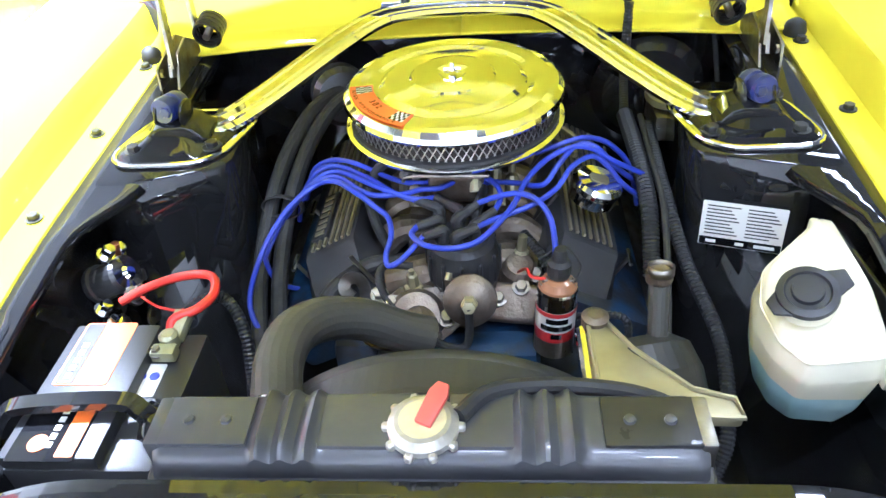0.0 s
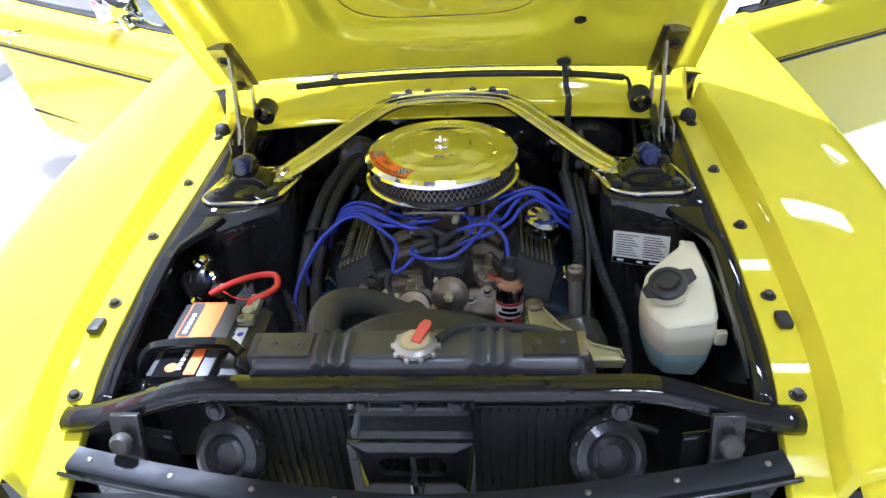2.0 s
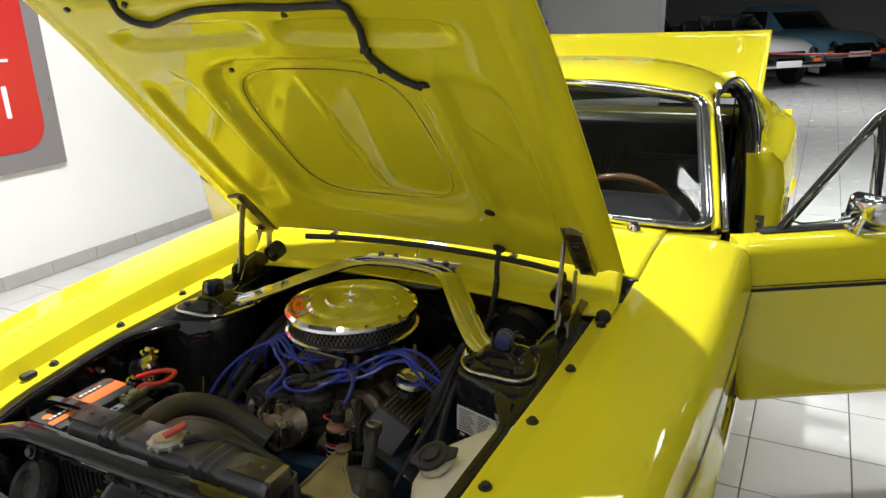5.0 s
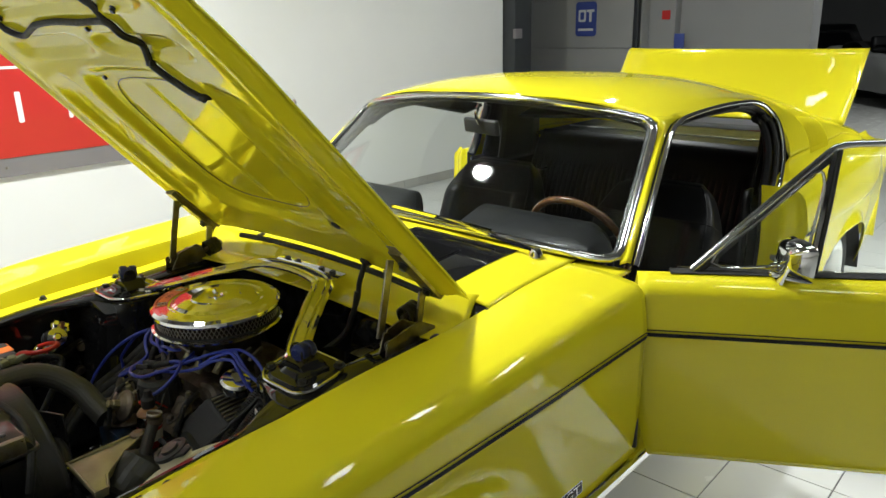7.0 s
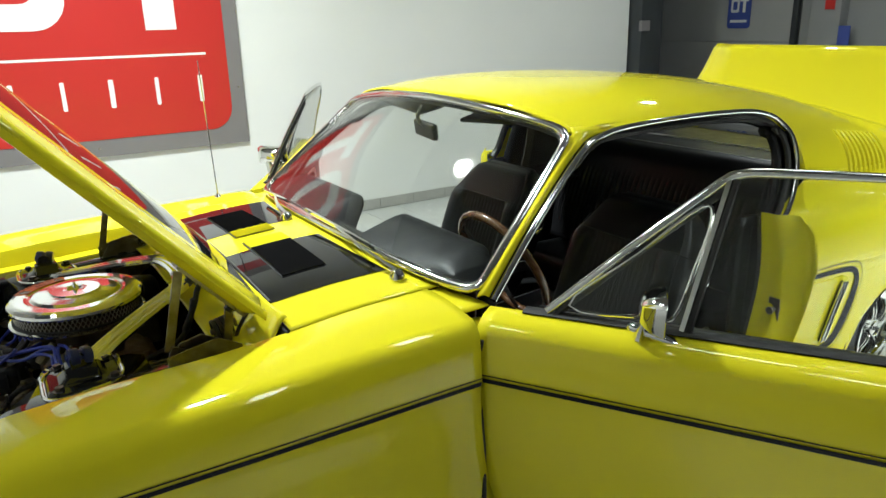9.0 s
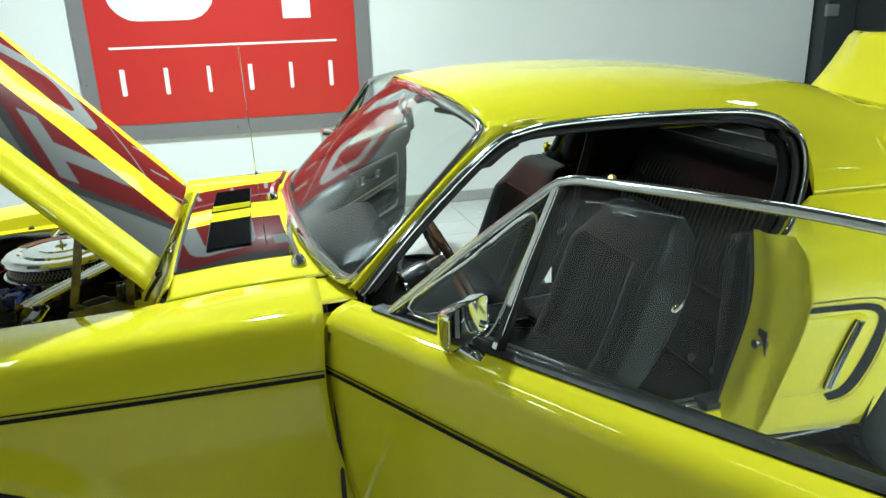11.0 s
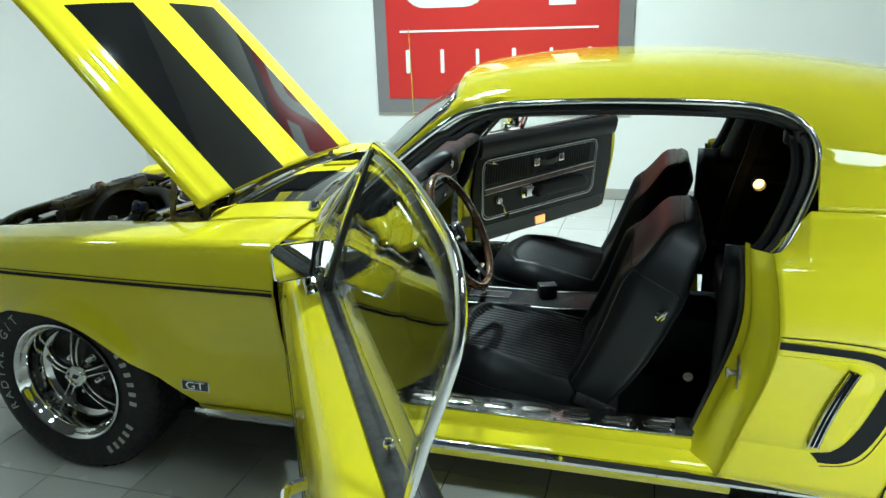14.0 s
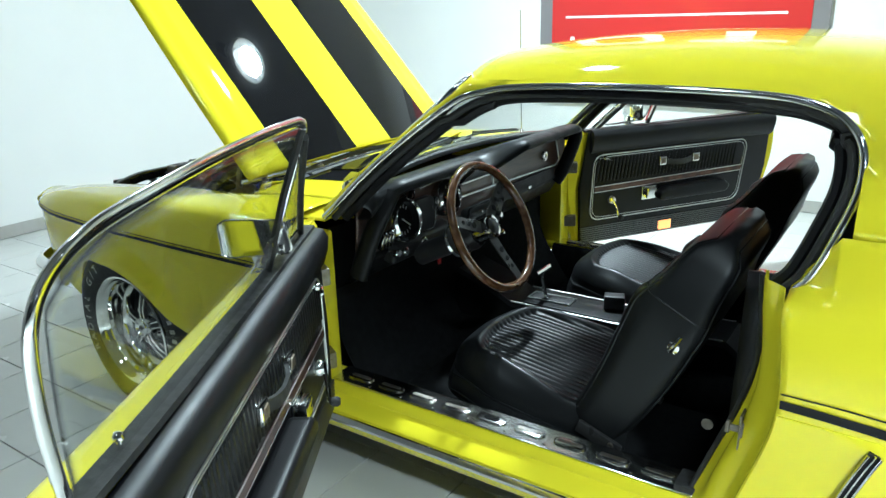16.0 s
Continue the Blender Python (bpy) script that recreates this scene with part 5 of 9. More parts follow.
def build_wheel(y, s, mir, lettered):
    R = 0.33
    xo = 0.865
    # wheel axis along +x, outside face up
    base = Matrix.Translation((xo, y, R)) @ Matrix(((0, 0, 1, 0), (1, 0, 0, 0), (0, 1, 0, 0), (0, 0, 0, 1)))
    m = base if mir is None else MIRROR @ base
    prof = [(0.192, -0.205), (0.215, -0.215), (0.27, -0.218), (0.312, -0.205), (0.328, -0.185), (R, -0.11), (0.328, -0.035), (0.314, -0.012), (0.290, -0.002), (0.262, 0.0), (0.235, -0.002), (0.215, -0.006), (0.196, -0.016)]
    bm = lathe(prof, None, 72, caps=False)
    t = part("wheel", bm, TYRE, car, "black radial tyre on a chrome styled-steel wheel", m=m, angle=50)
    bm = None
    for k in range(54):
        a = 2 * math.pi * k / 54
        for q, (h, tw) in enumerate(((-0.055, 20), (-0.095, -20), (-0.135, 20), (-0.17, -20))):
            aa = a + (q % 2) * 0.058
            bm = box(0.006, 0.030, 0.034, Matrix.Rotation(aa, 4, "Z") @ Matrix.Translation((R + 0.0005, 0, h)) @ Matrix.Rotation(radians(tw), 4, "X"), 0.0, 1, bm)
    tr = part("tread", bm, TYRE, t, m=m, smooth=False)
    tr["kind"] = "stuff"
    rim = [(0.198, -0.012), (0.206, -0.006), (0.207, 0.0), (0.202, 0.003), (0.196, -0.002), (0.191, -0.014), (0.187, -0.022), (0.184, -0.024), (0.181, -0.034), (0.176, -0.060), (0.170, -0.084), (0.166, -0.090), (0.160, -0.094), (0.152, -0.100)]
    part("rim", lathe(rim, None, 72, caps=False), CHROME, t, "polished chrome rim", m=m)
    part("wheel_disc", lathe([(0.158, -0.116), (0.12, -0.114), (0.075, -0.100), (0.05, -0.088), (0.0, -0.088)], None, 48), SATIN, t, "dark wheel centre", m=m)
    part("brake_ring", lathe([(0.156, -0.106), (0.146, -0.112), (0.144, -0.12)], None, 40, caps=False), DARK, t, m=m)
    for k in range(5):
        a = 2 * math.pi * k / 5 + 0.3
        rot = Matrix.Rotation(a, 4, "Z")
        rows = []
        for r, w, h in ((0.034, 0.013, -0.060), (0.060, 0.012, -0.058), (0.095, 0.0135, -0.064), (0.125, 0.017, -0.076), (0.150, 0.024, -0.090), (0.162, 0.032, -0.098)):
            rows.append([rot @ Vector((r, q * w, h + dz)) for q, dz in ((-1.15, -0.010), (-1.0, -0.001), (-0.80, 0.0035), (-0.55, 0.001), (-0.35, -0.006), (0.35, -0.006), (0.55, 0.001), (0.80, 0.0035), (1.0, -0.001), (1.15, -0.010))])
        spk = part("spoke", loft(rows), SATIN, t, "dark wheel spoke with chrome edges", m=m, angle=50)
        for e_ in (2, 7):
            part("spoke_edge", tube([r[e_] for r in rows], 0.0034, 8, 4), CHROME, spk, "chrome spoke edge", m=m)
    part("hub_cap", lathe([(0.042, -0.088), (0.038, -0.060), (0.036, -0.046), (0.033, -0.041), (0.029, -0.041), (0.026, -0.047), (0.0, -0.046)], None, 32), CHROME, t, "chrome hub cap", m=m)
    part("hub_mark", prism([(-0.014, -0.004), (0.004, -0.008), (0.015, 0.004), (0.002, 0.006), (-0.006, 0.009)], 0.002, Matrix.Translation((0, 0, -0.0455))), SATIN, t, m=m, smooth=False)
    for k in range(5):
        a = 2 * math.pi * (k + 0.5) / 5 + 0.3
        part("lug_nut", lathe([(0.014, -0.094), (0.0115, -0.090), (0.0105, -0.072), (0.006, -0.066), (0, -0.065)], Matrix.Translation((0.064 * math.cos(a), 0.064 * math.sin(a), 0)), 10), CHROME, t, m=m)
    if lettered:
        up = m @ Matrix.Translation((0, 0, -0.0005))
        arc_text("RADIAL G/T", 0.261, 205, 8.6, 0.044, up, t)
        arc_bars(6, 0.262, 28, 7.5, 0.026, 0.014, up, t)
        arc_bars(5, 0.262, -30, 7.5, 0.026, 0.014, up, t)


build_wheel(0.0, 1, None, True)
build_wheel(2.76, 1, None, False)
build_wheel(0.0, -1, MIRROR, False)
build_wheel(2.76, -1, MIRROR, False)

# ---- engine bay ----
LENGTH = 1.0
BLUEWIRE = mat("blue_ignition_lead", (0.035, 0.055, 0.42), 0.38, 0, 0.2, 0.15, 20)
REDCABLE = mat("red_battery_cable", (0.62, 0.035, 0.020), 0.35, 0, 0.2)
GRILLE = mat("satin_grille_paint", (0.016, 0.017, 0.019), 0.5, 0, 0, 0.3, 14, 0.15, 160, rvar=0.1, spec=0.25)
PLASTIC = mat("black_plastic", (0.030, 0.030, 0.031), 0.42, 0, 0, 0.2, 20, 0.1, 200)
BLOCKBLUE = mat("engine_blue_paint", (0.008, 0.034, 0.085), 0.5, 0, 0.1, 0.5, 14, 0.4, 120, second=(0.010, 0.011, 0.013), sharp=0.12)
MILKY = mat("milky_plastic", (0.80, 0.75, 0.55), 0.32, 0, 0, 0.12, 8, 0.15, 40, second=(0.72, 0.68, 0.50))
FLUID = mat("blue_washer_fluid_in_plastic", (0.50, 0.66, 0.64), 0.30, 0, 0, 0.35, 6, second=(0.22, 0.47, 0.56))
BROWN = mat("brown_bakelite", (0.28, 0.13, 0.055), 0.35, 0, 0.3)
LABELRED = mat("red_label", (0.42, 0.02, 0.02), 0.3, 0, 0.3)
LABELORANGE = mat("orange_label", (0.80, 0.16, 0.015), 0.4, 0, 0.2)
PAPER = mat("white_label", (0.68, 0.67, 0.63), 0.45, 0, 0.1, 0.06, 20)
GOLD = mat("gold_zinc", (0.44, 0.40, 0.24), 0.42, 0.6, 0, 0.4, 12, 0.1, 120, rvar=0.1)
FIN = mat("bare_fin_edges", (0.42, 0.38, 0.27), 0.45, 0.9)
TANK = mat("radiator_black", (0.060, 0.060, 0.064), 0.36, 0.3, 0.2, 0.3, 12, 0.15, 120, rvar=0.08, second=(0.085, 0.085, 0.088))
MESHM = mat("filter_mesh_steel", (0.55, 0.53, 0.49), 0.35, 1.0)
PLEAT = mat("filter_paper", (0.05, 0.04, 0.035), 0.8)


def corrugated(pts, r, label="black corrugated wiring sleeve", parent=car, name="loom_sleeve", pitch=0.006):
    path = curve(pts, 8)
    length = sum((b - a).length for a, b in zip(path, path[1:]))
    n = max(8, int(length / pitch) * 2)
    acc, out, k = 0.0, [path[0]], 1
    step = length / n
    for a, b in zip(path, path[1:]):
        seg = (b - a).length
        while k * step <= acc + seg and k < n:
            out.append(a.lerp(b, (k * step - acc) / seg))
            k += 1
        acc += seg
    out.append(path[-1])
    cnt = len(out) - 1
    return part(name, tube(out, r, 9, 1, scale=lambda t: 1.0 if round(t * cnt) % 2 else 0.82), PLASTIC, parent, label)


BUSH = mat("blue_black_bushing", (0.018, 0.028, 0.14), 0.3, 0, 0.3)
PALECAP = mat("worn_cap_metal", (0.56, 0.53, 0.46), 0.45, 0.6, 0, 0.4, 30, 0.2, 150, rvar=0.1)
CAPLABEL = mat("faded_cap_label", (0.62, 0.55, 0.30), 0.45, 0, 0.1, 0.25, 60)
CAPRED = mat("faded_red_lever", (0.62, 0.10, 0.07), 0.4, 0, 0.2, 0.1, 30)
# air cleaner
AC = Matrix.Translation((-0.003, 0.088, 0))
ac = part("air_cleaner", lathe([(0.168, 0.801), (0.170, 0.806), (0.168, 0.813), (0.160, 0.820), (0.150, 0.8225), (0.126, 0.823), (0.118, 0.8195), (0.113, 0.8195), (0.104, 0.825), (0.075, 0.8275), (0.066, 0.8285), (0.062, 0.832), (0.030, 0.8330), (0.020, 0.8315), (0.014, 0.827), (0.0, 0.827)], AC, 80), CHROME, car, "round chrome air cleaner on the carburettor")
part("wing_nut", lathe([(0.006, 0.827), (0.006, 0.838), (0.004, 0.842), (0.0035, 0.850), (0, 0.851)], AC, 12), CHROME, ac)
part("nut_wings", box(0.026, 0.004, 0.009, (-0.003, 0.088, 0.838), 0.0015), CHROME, ac)
part("filter_core", lathe([(0.152, 0.765), (0.152, 0.802)], AC, 64), PLEAT, ac, "dark filter paper")
bm = None
N = 84
for k in range(N):
    for sgn in (-1, 1):
        a0 = 2 * math.pi * k / N
        pts = []
        for j in range(4):
            a = a0 + sgn * j * (2 * math.pi / N) * 0.66
            pts.append(AC @ Vector((0.1565 * math.cos(a), 0.1565 * math.sin(a), 0.764 + 0.0385 * j / 3)))
        bm = tube(pts, 0.0011, 3, 1, bm=bm)
part("filter_mesh", bm, MESHM, ac, "bright diamond mesh screen")
part("air_cleaner_base", lathe([(0.10, 0.748), (0.150, 0.752), (0.168, 0.757), (0.171, 0.763), (0.165, 0.766), (0.158, 0.766)], AC, 64, caps=False), CHROME, ac)
part("base_gasket", lathe([(0.162, 0.764), (0.163, 0.770), (0.155, 0.772)], AC, 64, caps=False), RUBBER, ac)
# orange decal curved along the rim
def decal(r0, r1, a0, a1, z, n=18):
    return loft([[AC @ Vector((r * math.cos(a), r * math.sin(a), z)) for r in (r0, r1)] for a in np.linspace(radians(a0), radians(a1), n)])


dec = part("rim_decal", decal(0.122, 0.1575, 186, 246, 0.8237), LABELORANGE, ac, "orange 302 high performance decal", smooth=False)
for (a0, a1) in ((188, 197), (234, 244)):
    part("chequer", decal(0.124, 0.148, a0, a1, 0.8240), PAPER, dec, smooth=False)
    bm = bmesh.new()
    for i in range(6):
        for j in range(4):
            if (i + j) % 2:
                q0, q1 = a0 + (a1 - a0) * i / 6, a0 + (a1 - a0) * (i + 1) / 6
                r0, r1 = 0.124 + 0.006 * j, 0.130 + 0.006 * j
                bm.faces.new([bm.verts.new(AC @ Vector((r * math.cos(radians(q)), r * math.sin(radians(q)), 0.8243))) for r, q in ((r0, q0), (r1, q0), (r1, q1), (r0, q1))])
    part("chequer_squares", bm, STRIPE, dec, smooth=False)


def rim_text(body, r, mid, step, size):
    n = len(body)
    for i, ch in enumerate(body):
        if ch == " ":
            continue
        a = radians(mid + (i - (n - 1) / 2) * step)
        text(ch, size, AC @ Matrix.Translation((r * math.cos(a), r * math.sin(a), 0.8243)) @ Matrix.Rotation(a + math.pi / 2, 4, "Z"), STRIPE, dec, "decal_letter", 0.0002)


rim_text("302", 0.134, 215, 4.6, 0.015)
rim_text("HIGH PERFORMANCE", 0.1515, 216, 3.1, 0.0095)

# engine block, heads and covers
blk = part("engine_block", box(0.40, 0.56, 0.24, (0, 0.10, 0.40), 0.03), BLOCKBLUE, car, "blue painted engine block")
part("timing_cover", box(0.24, 0.06, 0.18, (0, -0.20, 0.46), 0.025), BLOCKBLUE, blk)
part("intake_manifold", box(0.18, 0.30, 0.10, (0, 0.12, 0.575), 0.035), ALLOY, blk, "oily cast intake manifold")
part("carburettor", box(0.10, 0.17, 0.11, (0, 0.10, 0.69), 0.02), ALLOY, blk, "cast carburettor body")
for k in range(4):
    for sg in (-1, 1):
        part("intake_runner", tube([(sg * 0.04, 0.0 + 0.08 * k, 0.60), (sg * 0.09, 0.0 + 0.075 * k, 0.605), (sg * 0.13, -0.01 + 0.08 * k, 0.575)], 0.024, 12, 4), ALLOY, blk)
part("float_bowl", box(0.085, 0.05, 0.05, (0.0, -0.005, 0.70), 0.010, 3), ALLOY, blk)
part("throttle_rod", tube([(-0.075, 0.0, 0.69), (-0.08, -0.02, 0.71), (-0.06, -0.03, 0.725), (0.05, -0.03, 0.722)], 0.003, 6, 5), STEEL, blk)
part("carb_flange", lathe([(0.085, 0.735), (0.075, 0.75), (0.06, 0.755)], Matrix.Translation((-0.003, 0.09, 0)), 24), ALLOY, blk)
for x, y, z, r in ((-0.06, -0.02, 0.70, 0.012), (0.06, -0.01, 0.69, 0.014), (0.085, 0.03, 0.68, 0.010), (-0.085, 0.05, 0.68, 0.012), (0.03, -0.015, 0.72, 0.010)):
    part("carb_fitting", lathe([(r, -0.03), (r, 0.0), (r * 0.6, 0.006), (r * 0.6, 0.03), (0, 0.032)], to(x, y, z, -40, 0, 0), 10), STEEL if x < 0 else GOLD, blk)
for s, mir in SIDES:
    cm = to(0.188, 0.085, 0.588, 0, 26, 0)
    full = [(-0.062, -0.04), (0.062, -0.04), (0.060, 0.0), (0.047, 0.031), (-0.046, 0.034), (-0.058, 0.0)]
    rows = [[cm @ Vector((x * kx, y, -0.04 + (z + 0.04) * kz)) for x, z in full] for y, kx, kz in ((-0.222, 0.95, 0.0), (-0.218, 0.98, 0.16), (-0.150, 1.0, 0.965), (-0.142, 1.0, 1.0), (0.215, 1.0, 1.0), (0.224, 0.97, 0.9), (0.226, 0.9, 0.0))]
    cov = part("valve_cover", loft(rows, False, True), PLASTIC, car, "black finned valve cover", m=mir, angle=25)
    for k in range(7):
        part("fin", box(0.0050, 0.345, 0.006, cm @ Matrix.Translation((-0.036 + k * 0.0118, 0.034, 0.0355 - 0.0005 * k)), 0.001, 1), FIN, cov, m=mir, smooth=False)
    if s < 0:
        part("cover_emblem", box(0.030, 0.125, 0.007, cm @ Matrix.Translation((0.022, -0.055, 0.0362)), 0.001, 1), PLASTIC, cov, m=mir, smooth=False)
        for k in range(7):
            part("emblem_bar", box(0.018, 0.009, 0.003, cm @ Matrix.Translation((0.022, -0.106 + k * 0.0165, 0.0405)), 0.0005, 1), FIN, cov, m=mir, smooth=False)
    for y in (-0.15, 0.0, 0.16):
        part("cover_bolt", tube([cm @ Vector((0.058, y, -0.03)), cm @ Vector((0.064, y, 0.03))], 0.0035, 6, 1), STEEL, cov, m=mir)
        part("bolt_tee", tube([cm @ Vector((0.064, y - 0.018, 0.034)), cm @ Vector((0.064, y + 0.018, 0.034))], 0.0035, 6, 1), CHROME, cov, m=mir)
        part("cover_bolt", tube([cm @ Vector((-0.058, y - 0.05, -0.03)), cm @ Vector((-0.052, y - 0.05, 0.035))], 0.0035, 6, 1), STEEL, cov, m=mir)
    part("cylinder_head", box(0.15, 0.46, 0.10, to(0.205, 0.085, 0.505, 0, 26, 0), 0.015), BLOCKBLUE, blk, m=mir)
    part("exhaust_manifold", box(0.09, 0.40, 0.07, to(0.285, 0.10, 0.46, 0, 30, 0), 0.03), STEEL, blk, "rusty exhaust manifold", m=mir)
oc = part("oil_cap", lathe([(0.030, 0), (0.036, 0.004), (0.037, 0.022), (0.040, 0.026), (0.040, 0.034), (0.034, 0.040), (0.0, 0.042)], to(0.203, 0.000, 0.655, 4, 18, 0), 40), CHROME, car, "chrome oil filler cap")
part("cap_mark", prism(rounded(0.030, 0.020, 0.006), 0.001, to(0.203, 0.0, 0.655, 4, 18, 0) @ Matrix.Translation((0, 0, 0.042))), GOLD, oc, smooth=False)

# distributor with leads
dx, dy = 0.010, -0.108
dist = part("distributor", lathe([(0.034, 0.50), (0.040, 0.56), (0.049, 0.585), (0.051, 0.592), (0.051, 0.600)], to(dx, dy, 0), 32), ALLOY, car, "black distributor cap on a cast body")
part("cap", lathe([(0.051, 0.600), (0.053, 0.606), (0.054, 0.612), (0.053, 0.646), (0.048, 0.664), (0.040, 0.672), (0, 0.674)], to(dx, dy, 0), 32), PLASTIC, dist, "ribbed black cap")
for k in range(12):
    a = 2 * math.pi * k / 12
    part("cap_rib", box(0.006, 0.006, 0.048, to(dx + 0.053 * math.cos(a), dy + 0.053 * math.sin(a), 0.632, 0, 0, math.degrees(a)), 0.002, 1), PLASTIC, dist, smooth=False)
for a in (-20, 160):
    part("cap_clip", box(0.006, 0.013, 0.055, to(dx + 0.056 * math.cos(radians(a - 90)), dy + 0.056 * math.sin(radians(a - 90)), 0.612, 0, 0, a - 90), 0.002, 1), ALLOY, dist)
    part("clip_hook", tube([(dx + 0.052 * math.cos(radians(a - 90)), dy + 0.052 * math.sin(radians(a - 90)), 0.644), (dx + 0.060 * math.cos(radians(a - 90)), dy + 0.060 * math.sin(radians(a - 90)), 0.636)], 0.005, 8, 1), GOLD, dist)
BOOTS = [((-0.025, -0.066, 0.688), (-0.059, -0.052, 0.697)), ((0.006, -0.070, 0.686), (-0.030, -0.047, 0.699)), ((-0.023, -0.095, 0.688), (-0.054, -0.108, 0.690)), ((-0.016, -0.120, 0.688), (-0.043, -0.132, 0.690)),
         ((0.004, -0.100, 0.694), (0.033, -0.080, 0.707)), ((0.028, -0.112, 0.688), (0.058, -0.090, 0.702)), ((0.004, -0.132, 0.686), (0.034, -0.121, 0.697)), ((0.030, -0.075, 0.686), (0.042, -0.029, 0.702))]
for b, e in BOOTS:
    b, e = Vector(b), Vector(e)
    part("cap_tower", lathe([(0.0105, 0), (0.009, 0.020), (0.007, 0.024)], Matrix.Translation((b.x, b.y, 0.664)), 10), PLASTIC, dist)
    part("boot", tube([b - Vector((0, 0, 0.012)), b + Vector((0, 0, 0.003)), b.lerp(e, 0.4) + Vector((0, 0, 0.002)), e], 0.0085, 10, 6, scale=lambda t: 1.15 - 0.38 * t), RUBBER, dist, "black lead boot")
LEADS = [
    [(-0.058, -0.052, 0.696), (-0.090, -0.038, 0.700), (-0.135, -0.011, 0.712), (-0.190, 0.026, 0.712), (-0.224, 0.028, 0.700), (-0.253, 0.028, 0.660), (-0.274, 0.036, 0.600)],
    [(-0.030, -0.047, 0.698), (-0.063, -0.054, 0.701), (-0.114, -0.039, 0.712), (-0.181, 0.003, 0.715), (-0.217, 0.002, 0.705), (-0.257, -0.003, 0.665), (-0.303, 0.013, 0.600), (-0.308, 0.010, 0.560)],
    [(0.058, -0.090, 0.702), (0.067, -0.068, 0.711), (0.059, -0.040, 0.714), (0.040, -0.018, 0.714), (0.012, -0.017, 0.713), (-0.021, -0.040, 0.710), (-0.050, -0.046, 0.712), (-0.085, -0.046, 0.704), (-0.131, -0.048, 0.708), (-0.180, -0.014, 0.716), (-0.217, -0.008, 0.704), (-0.256, -0.036, 0.680), (-0.298, -0.065, 0.620), (-0.308, -0.064, 0.590), (-0.295, -0.067, 0.550), (-0.259, -0.052, 0.520)],
    [(-0.043, -0.132, 0.690), (-0.073, -0.154, 0.668), (-0.092, -0.159, 0.660), (-0.098, -0.140, 0.665), (-0.093, -0.107, 0.675), (-0.100, -0.078, 0.685), (-0.119, -0.070, 0.700), (-0.147, -0.055, 0.715), (-0.183, -0.025, 0.716), (-0.218, -0.018, 0.705), (-0.262, -0.051, 0.680), (-0.295, -0.097, 0.640), (-0.317, -0.138, 0.585), (-0.307, -0.164, 0.550), (-0.284, -0.170, 0.530)],
    [(0.042, -0.029, 0.702), (0.040, -0.020, 0.706), (0.021, -0.012, 0.708), (-0.014, -0.016, 0.708), (-0.048, -0.022, 0.708), (-0.079, -0.019, 0.708), (-0.11, -0.006, 0.712), (-0.16, 0.018, 0.722), (-0.20, 0.04, 0.714), (-0.235, 0.05, 0.690), (-0.265, 0.07, 0.62)],
    [(0.034, -0.121, 0.697), (0.062, -0.105, 0.700), (0.110, -0.090, 0.710), (0.147, -0.063, 0.720), (0.170, -0.032, 0.735), (0.201, -0.004, 0.735), (0.223, -0.003, 0.720), (0.252, 0.003, 0.680), (0.287, 0.021, 0.640)],
    [(-0.054, -0.108, 0.690), (-0.060, -0.125, 0.688), (-0.041, -0.150, 0.690), (-0.008, -0.162, 0.692), (0.031, -0.153, 0.694), (0.061, -0.128, 0.706), (0.086, -0.092, 0.716), (0.103, -0.050, 0.724), (0.134, -0.014, 0.737), (0.172, 0.003, 0.747), (0.202, 0.006, 0.742), (0.232, 0.005, 0.722), (0.292, 0.024, 0.680)],
    [(0.020, -0.020, 0.700), (0.050, -0.018, 0.703), (0.072, -0.022, 0.705), (0.092, -0.027, 0.706), (0.128, -0.048, 0.716), (0.153, -0.022, 0.735), (0.183, 0.014, 0.745), (0.210, 0.012, 0.740), (0.243, 0.018, 0.700), (0.288, 0.046, 0.650)],
    [(0.12, 0.02, 0.728), (0.172, 0.03, 0.742), (0.20, 0.035, 0.744), (0.235, 0.045, 0.725), (0.27, 0.05, 0.68), (0.29, 0.06, 0.60)]]
for q in LEADS:
    part("ignition_lead", tube([Vector(p) for p in q], 0.0042, 10, 8), BLUEWIRE, car, "blue ignition lead")
part("ignition_lead", tube([(0.031, -0.079, 0.707), (0.058, -0.077, 0.716), (0.090, -0.080, 0.724), (0.116, -0.096, 0.724), (0.133, -0.124, 0.714), (0.138, -0.155, 0.700), (0.138, -0.192, 0.690)], 0.0042, 10, 9), BLUEWIRE, car, "blue coil lead")
# lead separators
for x, y, z in ((0.165, 0.055, 0.72), (0.185, 0.075, 0.72)):
    part("lead_clip", box(0.008, 0.07, 0.010, to(x, y, z, 0, 0, 30), 0.002), GOLD, car, "pale lead separator")
